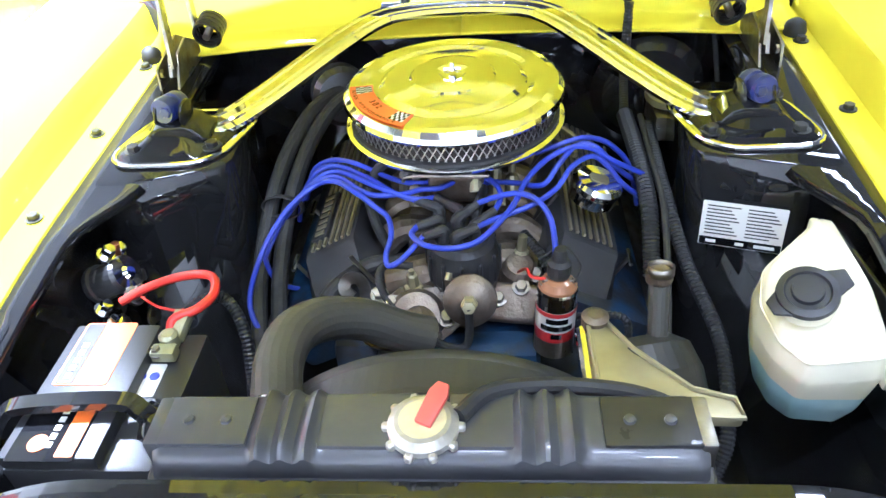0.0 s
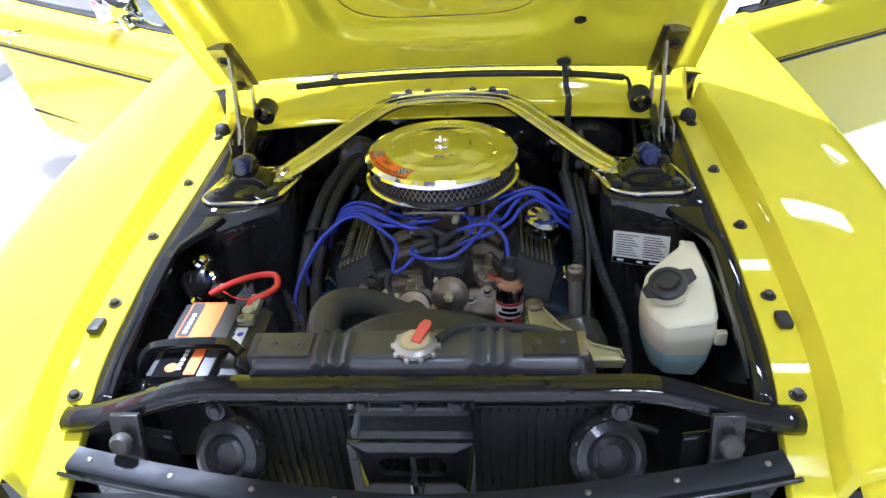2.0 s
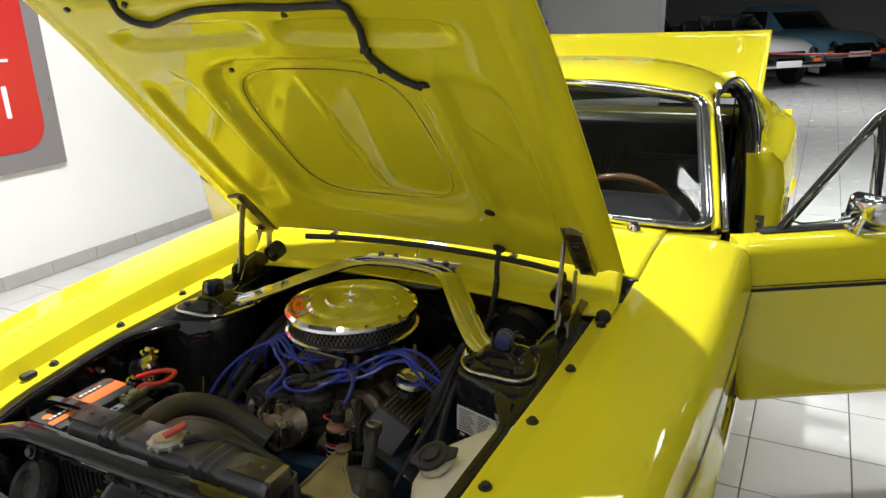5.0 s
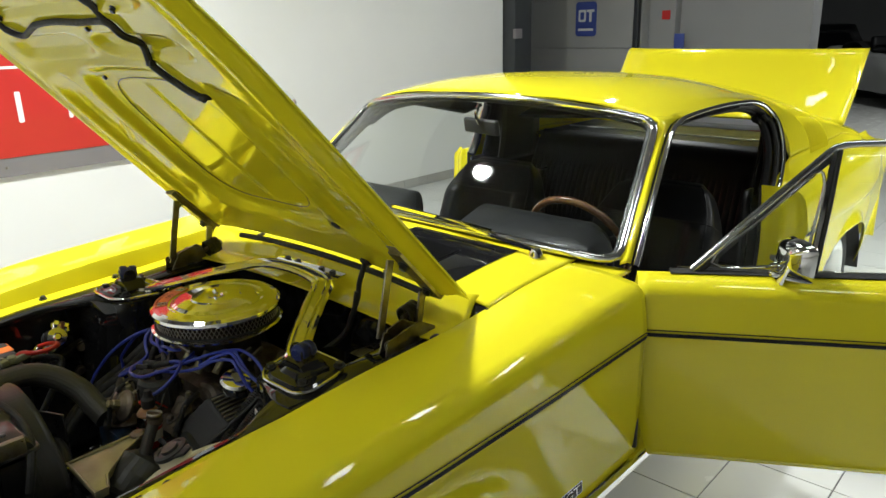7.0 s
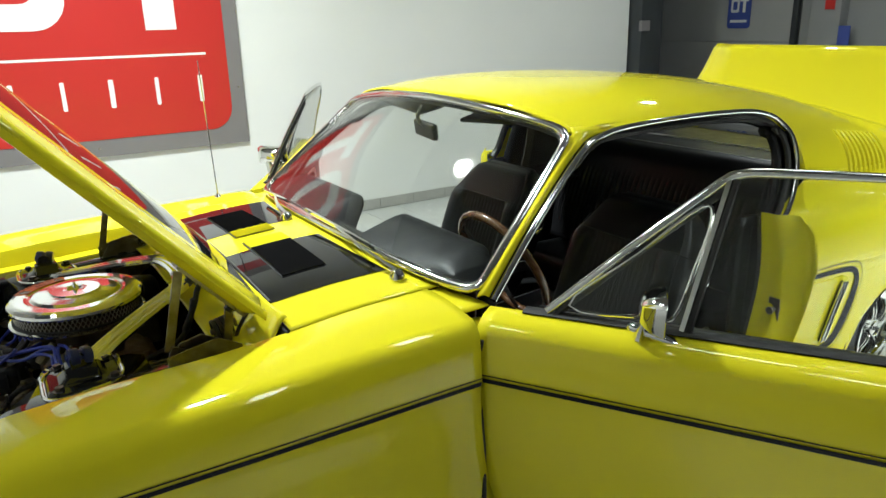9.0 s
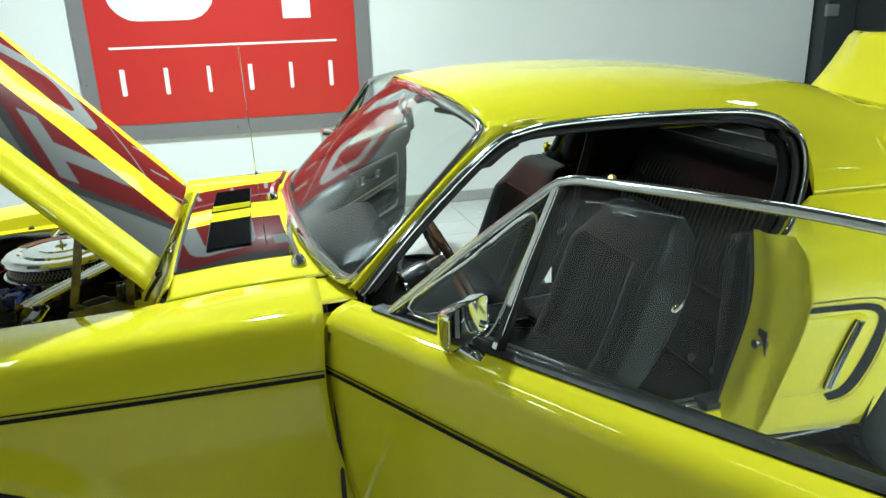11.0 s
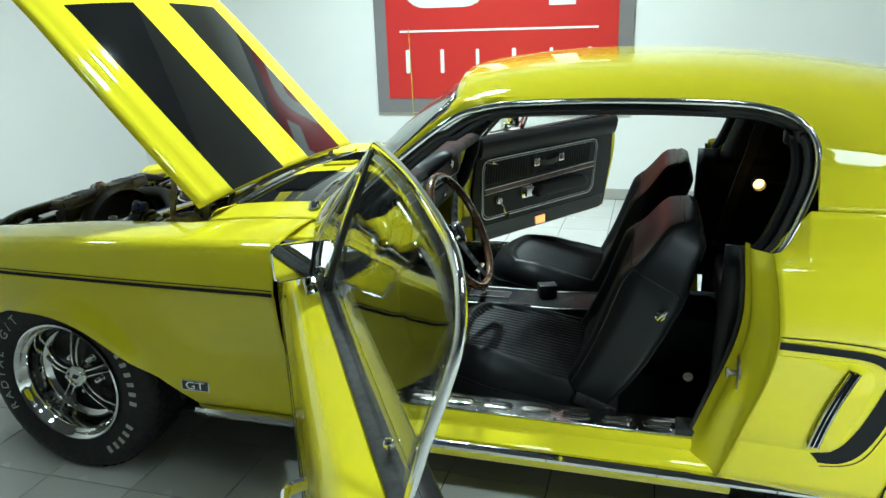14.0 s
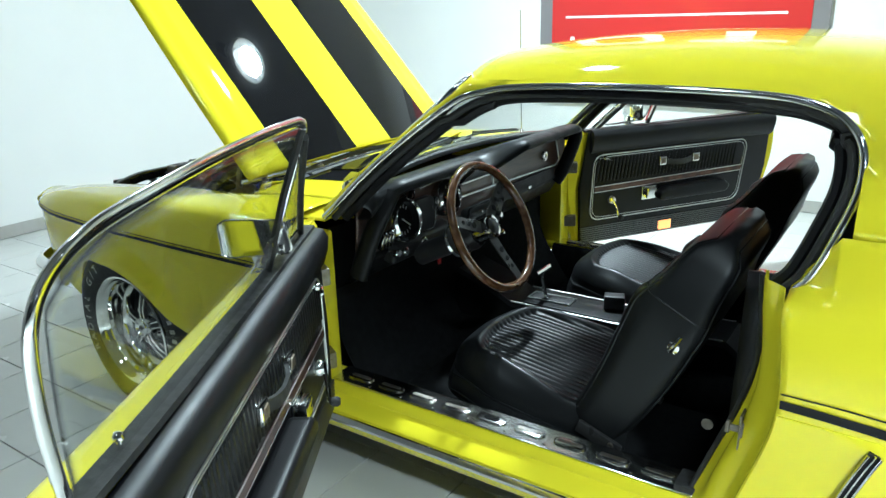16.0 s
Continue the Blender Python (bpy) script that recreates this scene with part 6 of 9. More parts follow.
# coil
CO = to(0.137, -0.205, 0.545, -4, 2, 0)
coil = part("ignition_coil", lathe([(0.025, 0), (0.0275, 0.004), (0.0275, 0.104), (0.0265, 0.108)], CO, 36), CHROME, car, "chrome ignition coil with red label")
part("coil_band", lathe([(0.0279, 0.029), (0.0279, 0.080)], CO, 36, caps=False), PAPER, coil, "red and silver label")
for h0, h1 in ((0.029, 0.046), (0.073, 0.080)):
    part("label_field", lathe([(0.0281, h0), (0.0281, h1)], CO, 36, caps=False), LABELRED, coil)
part("coil_foot", lathe([(0.0279, 0.0), (0.0279, 0.029)], CO, 36, caps=False), STEEL, coil)
for h, w, tone in ((0.066, 64, STRIPE), (0.054, 96, STRIPE), (0.040, 30, STRIPE)):
    bm = loft([[CO @ Vector((0.0284 * math.cos(a), 0.0284 * math.sin(a), h + q)) for q in (-0.0042, 0.0042)] for a in np.linspace(radians(-90 - w / 2), radians(-90 + w / 2), 10)])
    part("label_bar", bm, tone, coil, smooth=False)
part("coil_top", lathe([(0.0265, 0.107), (0.026, 0.112), (0.020, 0.120), (0.014, 0.123), (0.012, 0.135), (0, 0.135)], CO, 30), BROWN, coil, "brown insulator top")
part("coil_boot", lathe([(0.014, 0.125), (0.016, 0.130), (0.016, 0.146), (0.011, 0.152), (0.008, 0.168), (0, 0.168)], CO, 18), RUBBER, coil)
for x in (-0.017, 0.017):
    part("terminal", hexnut(0.005, 0.010, CO @ Matrix.Translation((x, -0.004, 0.113))), STEEL, coil)
part("coil_wire", tube([CO @ Vector((-0.017, -0.004, 0.122)), (0.105, -0.20, 0.672), (0.10, -0.17, 0.66), (0.09, -0.13, 0.62)], 0.0022, 6, 6), REDCABLE, coil)
part("coil_wire", tube([CO @ Vector((0.017, -0.004, 0.122)), (0.165, -0.20, 0.665), (0.172, -0.18, 0.675), (0.15, -0.16, 0.69), (0.12, -0.15, 0.66)], 0.0022, 6, 6), RUBBER, coil)
part("coil_bracket", box(0.05, 0.05, 0.02, (0.14, -0.18, 0.57), 0.004), BLACKPAINT, coil)
# vacuum advance, thermostat housing, sensors
VA = to(0.022, -0.196, 0.630, 62, 0, 0)
va = part("vacuum_advance", lathe([(0.014, -0.030), (0.014, -0.004), (0.026, 0.0), (0.0365, 0.005), (0.0375, 0.009), (0.0365, 0.012), (0.028, 0.018), (0.013, 0.024), (0.010, 0.026), (0, 0.026)], VA, 36), ALLOY, car, "cast vacuum advance capsule")
part("vacuum_nut", lathe([(0.0115, 0.022), (0.0115, 0.040), (0.009, 0.043), (0.009, 0.052), (0, 0.053)], VA, 6), GOLD, va)
part("advance_neck", tube([(0.012, -0.12, 0.585), (0.018, -0.16, 0.605), (0.022, -0.19, 0.625)], 0.015, 12, 3), ALLOY, va)
part("vacuum_line", tube([VA @ Vector((0, 0, 0.048)), (0.020, -0.246, 0.600), (0.006, -0.250, 0.588), (-0.025, -0.236, 0.586), (-0.062, -0.214, 0.594), (-0.095, -0.180, 0.610), (-0.113, -0.146, 0.622), (-0.105, -0.122, 0.630), (-0.065, -0.118, 0.624)], 0.0058, 10, 8), RUBBER, car, "black vacuum line")
th = part("thermostat_housing", lathe([(0.052, -0.02), (0.052, 0.0), (0.050, 0.010), (0.042, 0.016), (0.040, 0.030), (0.033, 0.042), (0, 0.046)], to(-0.060, -0.170, 0.568, 40, 0, 10), 30), ALLOY, car, "grimy cast thermostat housing")
part("housing_neck", tube([(-0.060, -0.175, 0.580), (-0.050, -0.205, 0.590), (-0.040, -0.232, 0.585)], 0.024, 18, 4), ALLOY, th)
part("housing_ear", prism([(p.x, p.y) for p in curve([(-0.075, -0.018, 0), (0.0, -0.045, 0), (0.075, -0.018, 0), (0.075, 0.018, 0), (0.0, 0.045, 0), (-0.075, 0.018, 0)], 4, True)], 0.014, to(-0.060, -0.178, 0.572, 40, 0, 25), 0.004), ALLOY, th)
part("water_passage", tube([(-0.10, -0.10, 0.575), (-0.05, -0.10, 0.59), (0.05, -0.07, 0.592), (0.11, -0.06, 0.575)], 0.034, 16, 5), ALLOY, th)
part("passage_boss", lathe([(0.030, -0.03), (0.028, 0.012), (0.020, 0.020), (0.012, 0.022), (0, 0.022)], to(0.090, -0.090, 0.590, 20, 10, 0), 20), ALLOY, th)
part("passage_web", prism([(-0.05, -0.02), (0.05, -0.03), (0.045, 0.03), (-0.04, 0.04)], 0.03, to(0.085, -0.125, 0.545, 45, 0, 0), 0.010, seg=3), ALLOY, th)
for x, y, z in ((-0.112, -0.160, 0.606), (-0.012, -0.195, 0.590), (-0.092, -0.176, 0.604), (0.094, -0.125, 0.585), (0.060, -0.135, 0.572), (0.118, -0.10, 0.588), (-0.02, -0.14, 0.60)):
    part("housing_bolt", hexnut(0.009, 0.012, to(x, y, z, 25, 0, 0)), STEEL, th)
part("temp_sender", lathe([(0.014, 0), (0.014, 0.014), (0.009, 0.016), (0.008, 0.038), (0.004, 0.040), (0.004, 0.048), (0, 0.048)], to(-0.062, -0.150, 0.602, 8, 0, 0), 6), GOLD, th, "brass sender")
part("sender", lathe([(0.012, 0), (0.012, 0.016), (0.008, 0.018), (0.007, 0.044), (0, 0.046)], to(0.094, -0.075, 0.600, 0, 6, 0), 8), GOLD, th)
part("lift_eye", sweep(curve([(-0.140, -0.139, 0.560), (-0.138, -0.137, 0.600), (-0.147, -0.135, 0.617), (-0.163, -0.132, 0.612), (-0.168, -0.140, 0.600), (-0.156, -0.146, 0.590)], 6), [(-0.009, -0.002), (0.009, -0.002), (0.009, 0.002), (-0.009, 0.002)], up=(0, -1, 0.3)), STEEL, th, "rusty lifting eye")
part("bypass_pipe", tube([(-0.060, -0.080, 0.598), (-0.10, -0.084, 0.603), (-0.135, -0.090, 0.602), (-0.165, -0.108, 0.595), (-0.195, -0.130, 0.578), (-0.215, -0.17, 0.55)], 0.0145, 14, 7), RUBBER, car, "black bypass hose")
# hoses
part("radiator_hose", tube([(-0.035, -0.230, 0.590), (-0.075, -0.238, 0.612), (-0.120, -0.250, 0.645), (-0.160, -0.285, 0.680), (-0.184, -0.330, 0.700), (-0.188, -0.385, 0.705), (-0.178, -0.440, 0.702), (-0.172, -0.49, 0.70)], 0.0285, 20, 10), HOSE, car, "thick upper radiator hose")
part("hose_clamp", lathe([(0.0300, -0.009), (0.0306, -0.008), (0.0306, 0.008), (0.0300, 0.009)], to(-0.176, -0.460, 0.7015, 86, 0, -8), 26, caps=False), CHROME, car, "steel hose clamp", solid=0.001)
part("clamp_screw", box(0.02, 0.012, 0.012, to(-0.152, -0.462, 0.725, 0, 30, 0), 0.002), STEEL, car)
part("breather_hose", tube([(-0.085, 0.04, 0.745), (-0.105, 0.007, 0.732), (-0.126, -0.001, 0.712), (-0.133, -0.033, 0.692), (-0.123, -0.058, 0.660), (-0.108, -0.069, 0.625)], 0.008, 10, 8), RUBBER, car, "thin breather hose")
for dxx in (0.0, 0.032):
    part("heater_hose", tube([(-0.18 - dxx, 0.27, 0.73), (-0.235 - dxx, 0.19, 0.715), (-0.275 - dxx, 0.08, 0.66), (-0.29 - dxx, -0.05, 0.58), (-0.27 - dxx, -0.18, 0.53), (-0.24 - dxx, -0.28, 0.46)], 0.013, 12, 8), RUBBER, car, "black heater hose")
part("hose_strap", lathe([(0.034, -0.008), (0.034, 0.008)], to(-0.29, 0.02, 0.64, 70, 0, -10) @ Matrix.Diagonal((1, 0.5, 1, 1)), 18, caps=False), RUBBER, car, solid=0.002)
part("blower_motor", lathe([(0.055, 0), (0.055, 0.05), (0.045, 0.065), (0.012, 0.07), (0.012, 0.085), (0, 0.086)], to(-0.235, 0.31, 0.70, 75, 0, 20), 26), SATIN, car, "black heater blower motor")
# fan shroud, radiator
def shroud(u, v):
    a = radians(14 + 152 * u)
    r = 0.222 - 0.012 * ss(v, 0.0, 0.35) + 0.004 * ss(v, 0.9, 1.0)
    return (0.0 + r * 1.08 * math.cos(a), -0.488 + 0.078 * v, 0.541 + r * math.sin(a))


part("fan_shroud", grid(shroud, 40, 8), PLASTIC, car, "black plastic fan shroud", solid=0.004)
part("fan_hub", lathe([(0.05, 0), (0.05, 0.06), (0.02, 0.07), (0, 0.07)], to(0, -0.26, 0.47, 90, 0, 0), 24), STEEL, car)
for k in range(6):
    part("fan_blade", box(0.07, 0.006, 0.17, to(0, -0.36, 0.47, 0, 60 * k, 0) @ to(0, 0, 0.12, 0, 0, 25), 0.002, 1), SATIN, car, "fan blade")
rad = part("radiator", box(0.50, 0.05, 0.42, (-0.008, -0.512, 0.51), 0.004), PLASTIC, car, "black radiator with ribbed top tank")
sec = [(-0.036, 0.0), (-0.040, 0.006), (-0.040, 0.012), (-0.036, 0.018), (-0.034, 0.045), (-0.028, 0.056), (-0.018, 0.061), (0.018, 0.061), (0.028, 0.056), (0.034, 0.045), (0.036, 0.018), (0.040, 0.012), (0.040, 0.006), (0.036, 0.0)]
rows = []
for i in range(121):
    x = -0.26 + 0.505 * i / 120
    u = (x + 0.008)
    rib = 0.0
    for c in (-0.150, -0.128, -0.106, 0.090, 0.112, 0.134):
        rib += 0.010 * math.exp(-((u - c) / 0.0068)**2)
    drop = 0.010 * (ss(abs(u), 0.045, 0.075) - 0) * (1 - ss(abs(u), 0.08, 0.10))
    end = 1 - 0.10 * ss(abs(u), 0.244, 0.2525)
    rows.append([(x, -0.511 + q * 1.16 * (end + rib * 3 if h > 0.02 else 1), 0.727 + (h * 0.64 + rib * (1 if h > 0.04 else 0)) * (end if h > 0.02 else 1)) for q, h in sec])
bm = loft(rows, False, True)
bm.verts.ensure_lookup_table()
bm.faces.new([bm.verts[j] for j in range(len(sec))])
bm.faces.new([bm.verts[len(bm.verts) - 1 - j] for j in range(len(sec))])
bmesh.ops.recalc_face_normals(bm, faces=bm.faces)
part("top_tank", bm, TANK, rad, "satin black ribbed tank")
FLG = rounded(0.512, 0.098, 0.012, 4, -0.008, -0.511)
part("tank_flange", tube([(x, y, 0.735) for x, y in FLG], 0.0045, 8, 1, True), TANK, rad, "folded tank flange")
for x0, w in ((-0.052, 0.085), (0.040, 0.070)):
    part("tank_step", box(w, 0.062, 0.008, (x0 + (0.01 if x0 > 0 else -0.01), -0.509, 0.765), 0.004), TANK, rad)
for s_ in (-1, 1):
    part("tank_bracket", box(0.085, 0.055, 0.005, (-0.008 + s_ * 0.205, -0.511, 0.7675), 0.002), TANK if s_ < 0 else SATIN, rad)
    for q in (-0.018, 0.018):
        part("rivet", lathe([(0.006, 0), (0.005, 0.003), (0, 0.004)], to(-0.008 + s_ * 0.205 + q, -0.511, 0.770), 12), TANK, rad)
    part("bracket_strap", box(0.016, 0.055, 0.036, (-0.008 + s_ * 0.252, -0.511, 0.752), 0.003), STEEL if s_ > 0 else TANK, rad)
cap = part("radiator_cap", lathe([(0.030, 0), (0.033, 0.003), (0.033, 0.010), (0.026, 0.015), (0.018, 0.0165), (0, 0.017)], to(-0.007, -0.520, 0.767), 32), PALECAP, rad, "worn radiator cap with red lever")
for k in range(10):
    a = 2 * math.pi * k / 10
    part("cap_lug", box(0.012, 0.008, 0.010, to(-0.007 + 0.0325 * math.cos(a), -0.52 + 0.0325 * math.sin(a), 0.771, 0, 0, math.degrees(a)), 0.002, 1), PALECAP, rad)
part("cap_disc", lathe([(0.022, 0.0165), (0.0, 0.0172)], to(-0.007, -0.520, 0.767), 28), CAPLABEL, rad)
part("cap_lever", prism([(-0.010, -0.016), (0.010, -0.016), (0.012, 0.020), (0.007, 0.032), (-0.007, 0.032), (-0.012, 0.020)], 0.008, to(0.000, -0.515, 0.786, 12, 0, -25) @ Matrix.Diagonal((0.8, 0.92, 0.8, 1)), 0.002), CAPRED, rad, "red safety lever")
part("overflow_hose", tube([(0.025, -0.51, 0.774), (0.055, -0.478, 0.770), (0.12, -0.462, 0.760), (0.20, -0.464, 0.748), (0.252, -0.480, 0.722), (0.268, -0.50, 0.66)], 0.0085, 10, 8), RUBBER, car, "black overflow hose")
# radiator support
def beam(u, v):
    x = -0.545 + 1.09 * u
    e = abs(2 * u - 1)
    y0 = -0.553 - 0.022 * ss(e, 0.55, 0.95)
    z0 = 0.754 - 0.040 * ss(e, 0.60, 0.98)
    pts = [(0.0, -0.035), (0.0, -0.006), (-0.003, -0.001), (-0.016, 0.001), (-0.029, -0.001), (-0.034, -0.005), (-0.036, -0.014), (-0.032, -0.024)]
    k = v * (len(pts) - 1)
    i = min(int(k), len(pts) - 2)
    a, b = pts[i], pts[i + 1]
    t = k - i
    return (x, y0 - 0.012 + a[0] + (b[0] - a[0]) * t, z0 + a[1] + (b[1] - a[1]) * t)


part("radiator_support", grid(beam, 50, 21), BLACKPAINT, car, "gloss black radiator support beam", solid=0.003, angle=50)
for s_ in (-1, 1):
    part("support_wing", box(0.18, 0.012, 0.26, to(s_ * 0.47, -0.60, 0.55, 0, 0, s_ * 8), 0.004), BLACKPAINT, car, "black radiator support panel")
    part("lamp_bucket", lathe([(0.10, 0), (0.095, 0.05), (0.06, 0.09), (0, 0.10)], to(s_ * 0.60, -0.70, 0.57, -90, 0, 0), 26), BLACKPAINT, car, "black headlamp bucket")
core = part("condenser", box(0.62, 0.02, 0.34, (-0.01, -0.565, 0.53)), PLASTIC, car, "black finned core")
for k in range(44):
    part("core_fin", box(0.003, 0.008, 0.33, (-0.31 + k * 0.0143, -0.578, 0.53), 0, 1), SATIN, core, smooth=False)
lat = [(-0.105, 0.722), (0.080, 0.722), (0.083, 0.47), (-0.112, 0.47)]
LM = Matrix(((1, 0, 0, 0), (0, 0, -1, -0.578), (0, 1, 0, 0), (0, 0, 0, 1)))
# hood latch support: plate with a slot, built as a ring of quads
out_ = rounded(0.19, 0.135, 0.006, 5, -0.014, 0.608)
inn_ = rounded(0.106, 0.044, 0.018, 5, -0.014, 0.622)
bm = loft([[LM @ Vector((x, z, 0.045)) for x, z in out_], [LM @ Vector((x, z, 0.045)) for x, z in inn_], [LM @ Vector((x, z, 0.030)) for x, z in inn_]], False, True)
lt = part("latch_support", bm, BLACKPAINT, car, "black hood latch support plate", solid=0.003)
part("latch_plate", grid(lambda u, v: LM @ Vector((-0.107 + 0.188 * u, 0.738 - 0.062 * v, 0.012 + 0.033 * ss(v, 0.45, 0.95))), 6, 10), BLACKPAINT, lt, solid=0.003)
for x in (-0.085, -0.015, 0.055):
    part("latch_bolt", hexnut(0.009, 0.010, LM @ Matrix.Translation((x, 0.720, 0.014))), SATIN, lt)
part("latch_rod", tube([LM @ Vector((-0.015, 0.695, 0.03)), LM @ Vector((-0.012, 0.60, 0.052)), LM @ Vector((-0.014, 0.50, 0.056))], 0.0045, 8, 4), SATIN, lt, "thin latch release rod")
part("rod_spring", lathe([(0.007, 0), (0.007, 0.02)], LM @ to(-0.013, 0.575, 0.054, -90, 0, 0), 10), CHROME, lt)
for s_ in (-1, 1):
    hx = -0.007 + s_ * 0.283
    hm_ = to(hx, -0.625, 0.650, 56, 0, s_ * 14)
    horn = part("horn", lathe([(0.0, -0.03), (0.045, -0.028), (0.056, -0.018), (0.058, 0.0), (0.052, 0.016), (0.040, 0.024), (0.034, 0.020), (0.030, 0.012), (0.022, 0.018), (0.018, 0.010), (0, 0.010)], hm_, 36), SATIN, car, "black spiral horn on a strap")
    part("horn_mouth", sweep([hm_ @ Vector((0.02 * s_ * -1, -0.045, -0.005)), hm_ @ Vector((-0.05 * s_, -0.06, -0.002)), hm_ @ Vector((-0.085 * s_, -0.065, 0.0))], ring(0.022, 12, 0.018), scale=lambda t: 0.8 + 0.5 * t), SATIN, horn)
    for k in range(5):
        a = radians(30 + 30 * k)
        part("horn_rivet", lathe([(0.005, 0), (0.004, 0.006), (0, 0.007)], hm_ @ Matrix.Translation((0.053 * math.cos(a), 0.053 * math.sin(a), 0.004)), 8), SATIN, horn)
    part("horn_strap", sweep([(hx + s_ * 0.0, -0.590, 0.680), (hx + s_ * 0.012, -0.592, 0.705), (hx + s_ * 0.022, -0.598, 0.728)], [(-0.014, -0.002), (0.014, -0.002), (0.014, 0.002), (-0.014, 0.002)], up=(0, 1, 0)), SATIN, horn)
    part("strap_bolt", hexnut(0.010, 0.010, to(hx + s_ * 0.018, -0.600, 0.714, 70, 0, 0)), SATIN, horn)
    # side brackets with rubber stops, yellow fender tabs
    br = part("stop_bracket", box(0.045, 0.012, 0.12, to(s_ * 0.435, -0.640, 0.675, -15, 0, 0), 0.003), SATIN, car, "grey bracket with rubber stop")
    part("rubber_stop", lathe([(0.010, 0), (0.022, 0.006), (0.024, 0.018), (0.018, 0.028), (0, 0.032)], to(s_ * 0.435, -0.645, 0.70, 75, 0, 0) @ Matrix.Scale(0.72, 4), 20), HOSE, br, "round rubber hood stop")
    part("fender_tab", box(0.050, 0.040, 0.004, to(s_ * 0.548, -0.635, 0.652, 35, s_ * 15, 0), 0.002), YELLOW, car, "yellow fender bracket")
    part("tab_hole", lathe([(0.010, 0), (0.010, 0.003), (0, 0.003)], to(s_ * 0.548, -0.636, 0.6535, 35, s_ * 15, 0), 14), RUBBER, car)
GB = lambda x: (-0.668 - 0.030 * (1 - (x / 0.55)**2), 0.618 + 0.078 * (abs(x) / 0.55)**1.5)
part("grille_bar", sweep([(x, *GB(x)) for x in np.linspace(-0.508, 0.508, 30)], [(-0.020, -0.008), (0.016, -0.008), (0.018, 0.004), (0.012, 0.008), (-0.020, 0.008)]), GRILLE, car, "dark grey grille top bar")
part("grille_lip", tube([(x, GB(x)[0] - 0.022, GB(x)[1] - 0.006) for x in np.linspace(-0.52, 0.52, 30)], 0.0035, 8, 1), SATIN, car, "dark grille surround")
part("grille", grid(lambda u, v: (-0.52 + 1.04 * u, -0.685 + 0.0 * v, 0.63 - 0.2 * v), 4, 4), PLASTIC, car)
for k in range(9):
    x = -0.48 + 0.12 * k
    part("bar_rivet", lathe([(0.005, 0), (0.004, 0.002), (0, 0.003)], to(x, GB(x)[0] + 0.002, GB(x)[1] + 0.008), 8), STEEL, car)
part("front_bumper", sweep(curve([(-0.852, -0.40, 0.465), (-0.845, -0.53, 0.466), (-0.800, -0.65, 0.467), (-0.64, -0.720, 0.468), (0, -0.765, 0.468), (0.64, -0.720, 0.468), (0.800, -0.65, 0.467), (0.845, -0.53, 0.466), (0.852, -0.40, 0.465)], 8), [(-0.012, -0.040), (0.004, -0.037), (0.013, -0.028), (0.018, -0.012), (0.019, 0.004), (0.015, 0.022), (0.005, 0.034), (-0.012, 0.038)]), CHROME, car, "chrome front bumper")
part("front_valance", grid(lambda u, v: (-0.60 + 1.2 * u, -0.70 - 0.04 * math.sin(math.pi * u) + 0.05 * v, 0.43 - 0.11 * v), 20, 4), YELLOW, car, solid=0.004)

# battery
bt = part("battery", box(0.165, 0.20, 0.17, (-0.384, -0.408, 0.595), 0.006), PLASTIC, car, "black battery with orange and white labels")
part("lid_step", box(0.108, 0.196, 0.020, (-0.410, -0.408, 0.689), 0.004), PLASTIC, bt)
part("label", prism(rounded(0.065, 0.10, 0.003, 2), 0.001, to(-0.418, -0.358, 0.699)), LABELORANGE, bt, "white and orange top label", smooth=False)
part("label_band", prism(rounded(0.022, 0.096, 0.002, 2), 0.0012, to(-0.437, -0.358, 0.6995, 0, 0, 0)), SATIN, bt, smooth=False)
for k in range(5):
    part("label_bar", box(0.007, 0.008, 0.001, (-0.436, -0.395 + 0.012 * k, 0.7010)), PAPER, bt, smooth=False)
part("front_label", prism(rounded(0.075, 0.080, 0.003, 2), 0.001, to(-0.415, -0.470, 0.699)), STRIPE, bt, "black and orange label", smooth=False)
part("front_band", prism(rounded(0.020, 0.074, 0.002, 2), 0.0012, to(-0.390, -0.468, 0.6995, 0, 0, 0)), LABELORANGE, bt, smooth=False)
for k in range(5):
    part("label_bar", box(0.007, 0.007, 0.001, (-0.412, -0.490 + 0.011 * k, 0.7005)), PAPER, bt, smooth=False)
part("front_dot", lathe([(0.011, 0), (0.011, 0.001), (0, 0.001)], to(-0.425, -0.488, 0.700), 18), LABELORANGE, bt, smooth=False)
part("warning_label", prism(rounded(0.034, 0.05, 0.002, 2), 0.001, to(-0.352, -0.385, 0.6805)), PAPER, bt, smooth=False)
for q in (-0.008, 0.008):
    part("warning_mark", lathe([(0.006, 0), (0.006, 0.001), (0, 0.001)], to(-0.352 + q, -0.380, 0.6816), 12), BLUEWIRE, bt, smooth=False)
part("side_label", prism([(-0.05, -0.06), (0.03, -0.06), (-0.02, 0.045)], 0.001, to(-0.3012, -0.36, 0.60) @ Matrix(((0, 0, 1, 0), (1, 0, 0, 0), (0, 1, 0, 0), (0, 0, 0, 1)))), LABELORANGE, bt, smooth=False)
CORRODED = mat("corroded_brass", (0.34, 0.33, 0.17), 0.6, 0.6, 0, 0.5, 60, 0.5, 300, second=(0.42, 0.42, 0.30))
part("clamp", lathe([(0.010, 0), (0.012, 0.004), (0.012, 0.018), (0.008, 0.022), (0, 0.022)], to(-0.340, -0.330, 0.682), 18), CORRODED, bt, "corroded battery clamp")
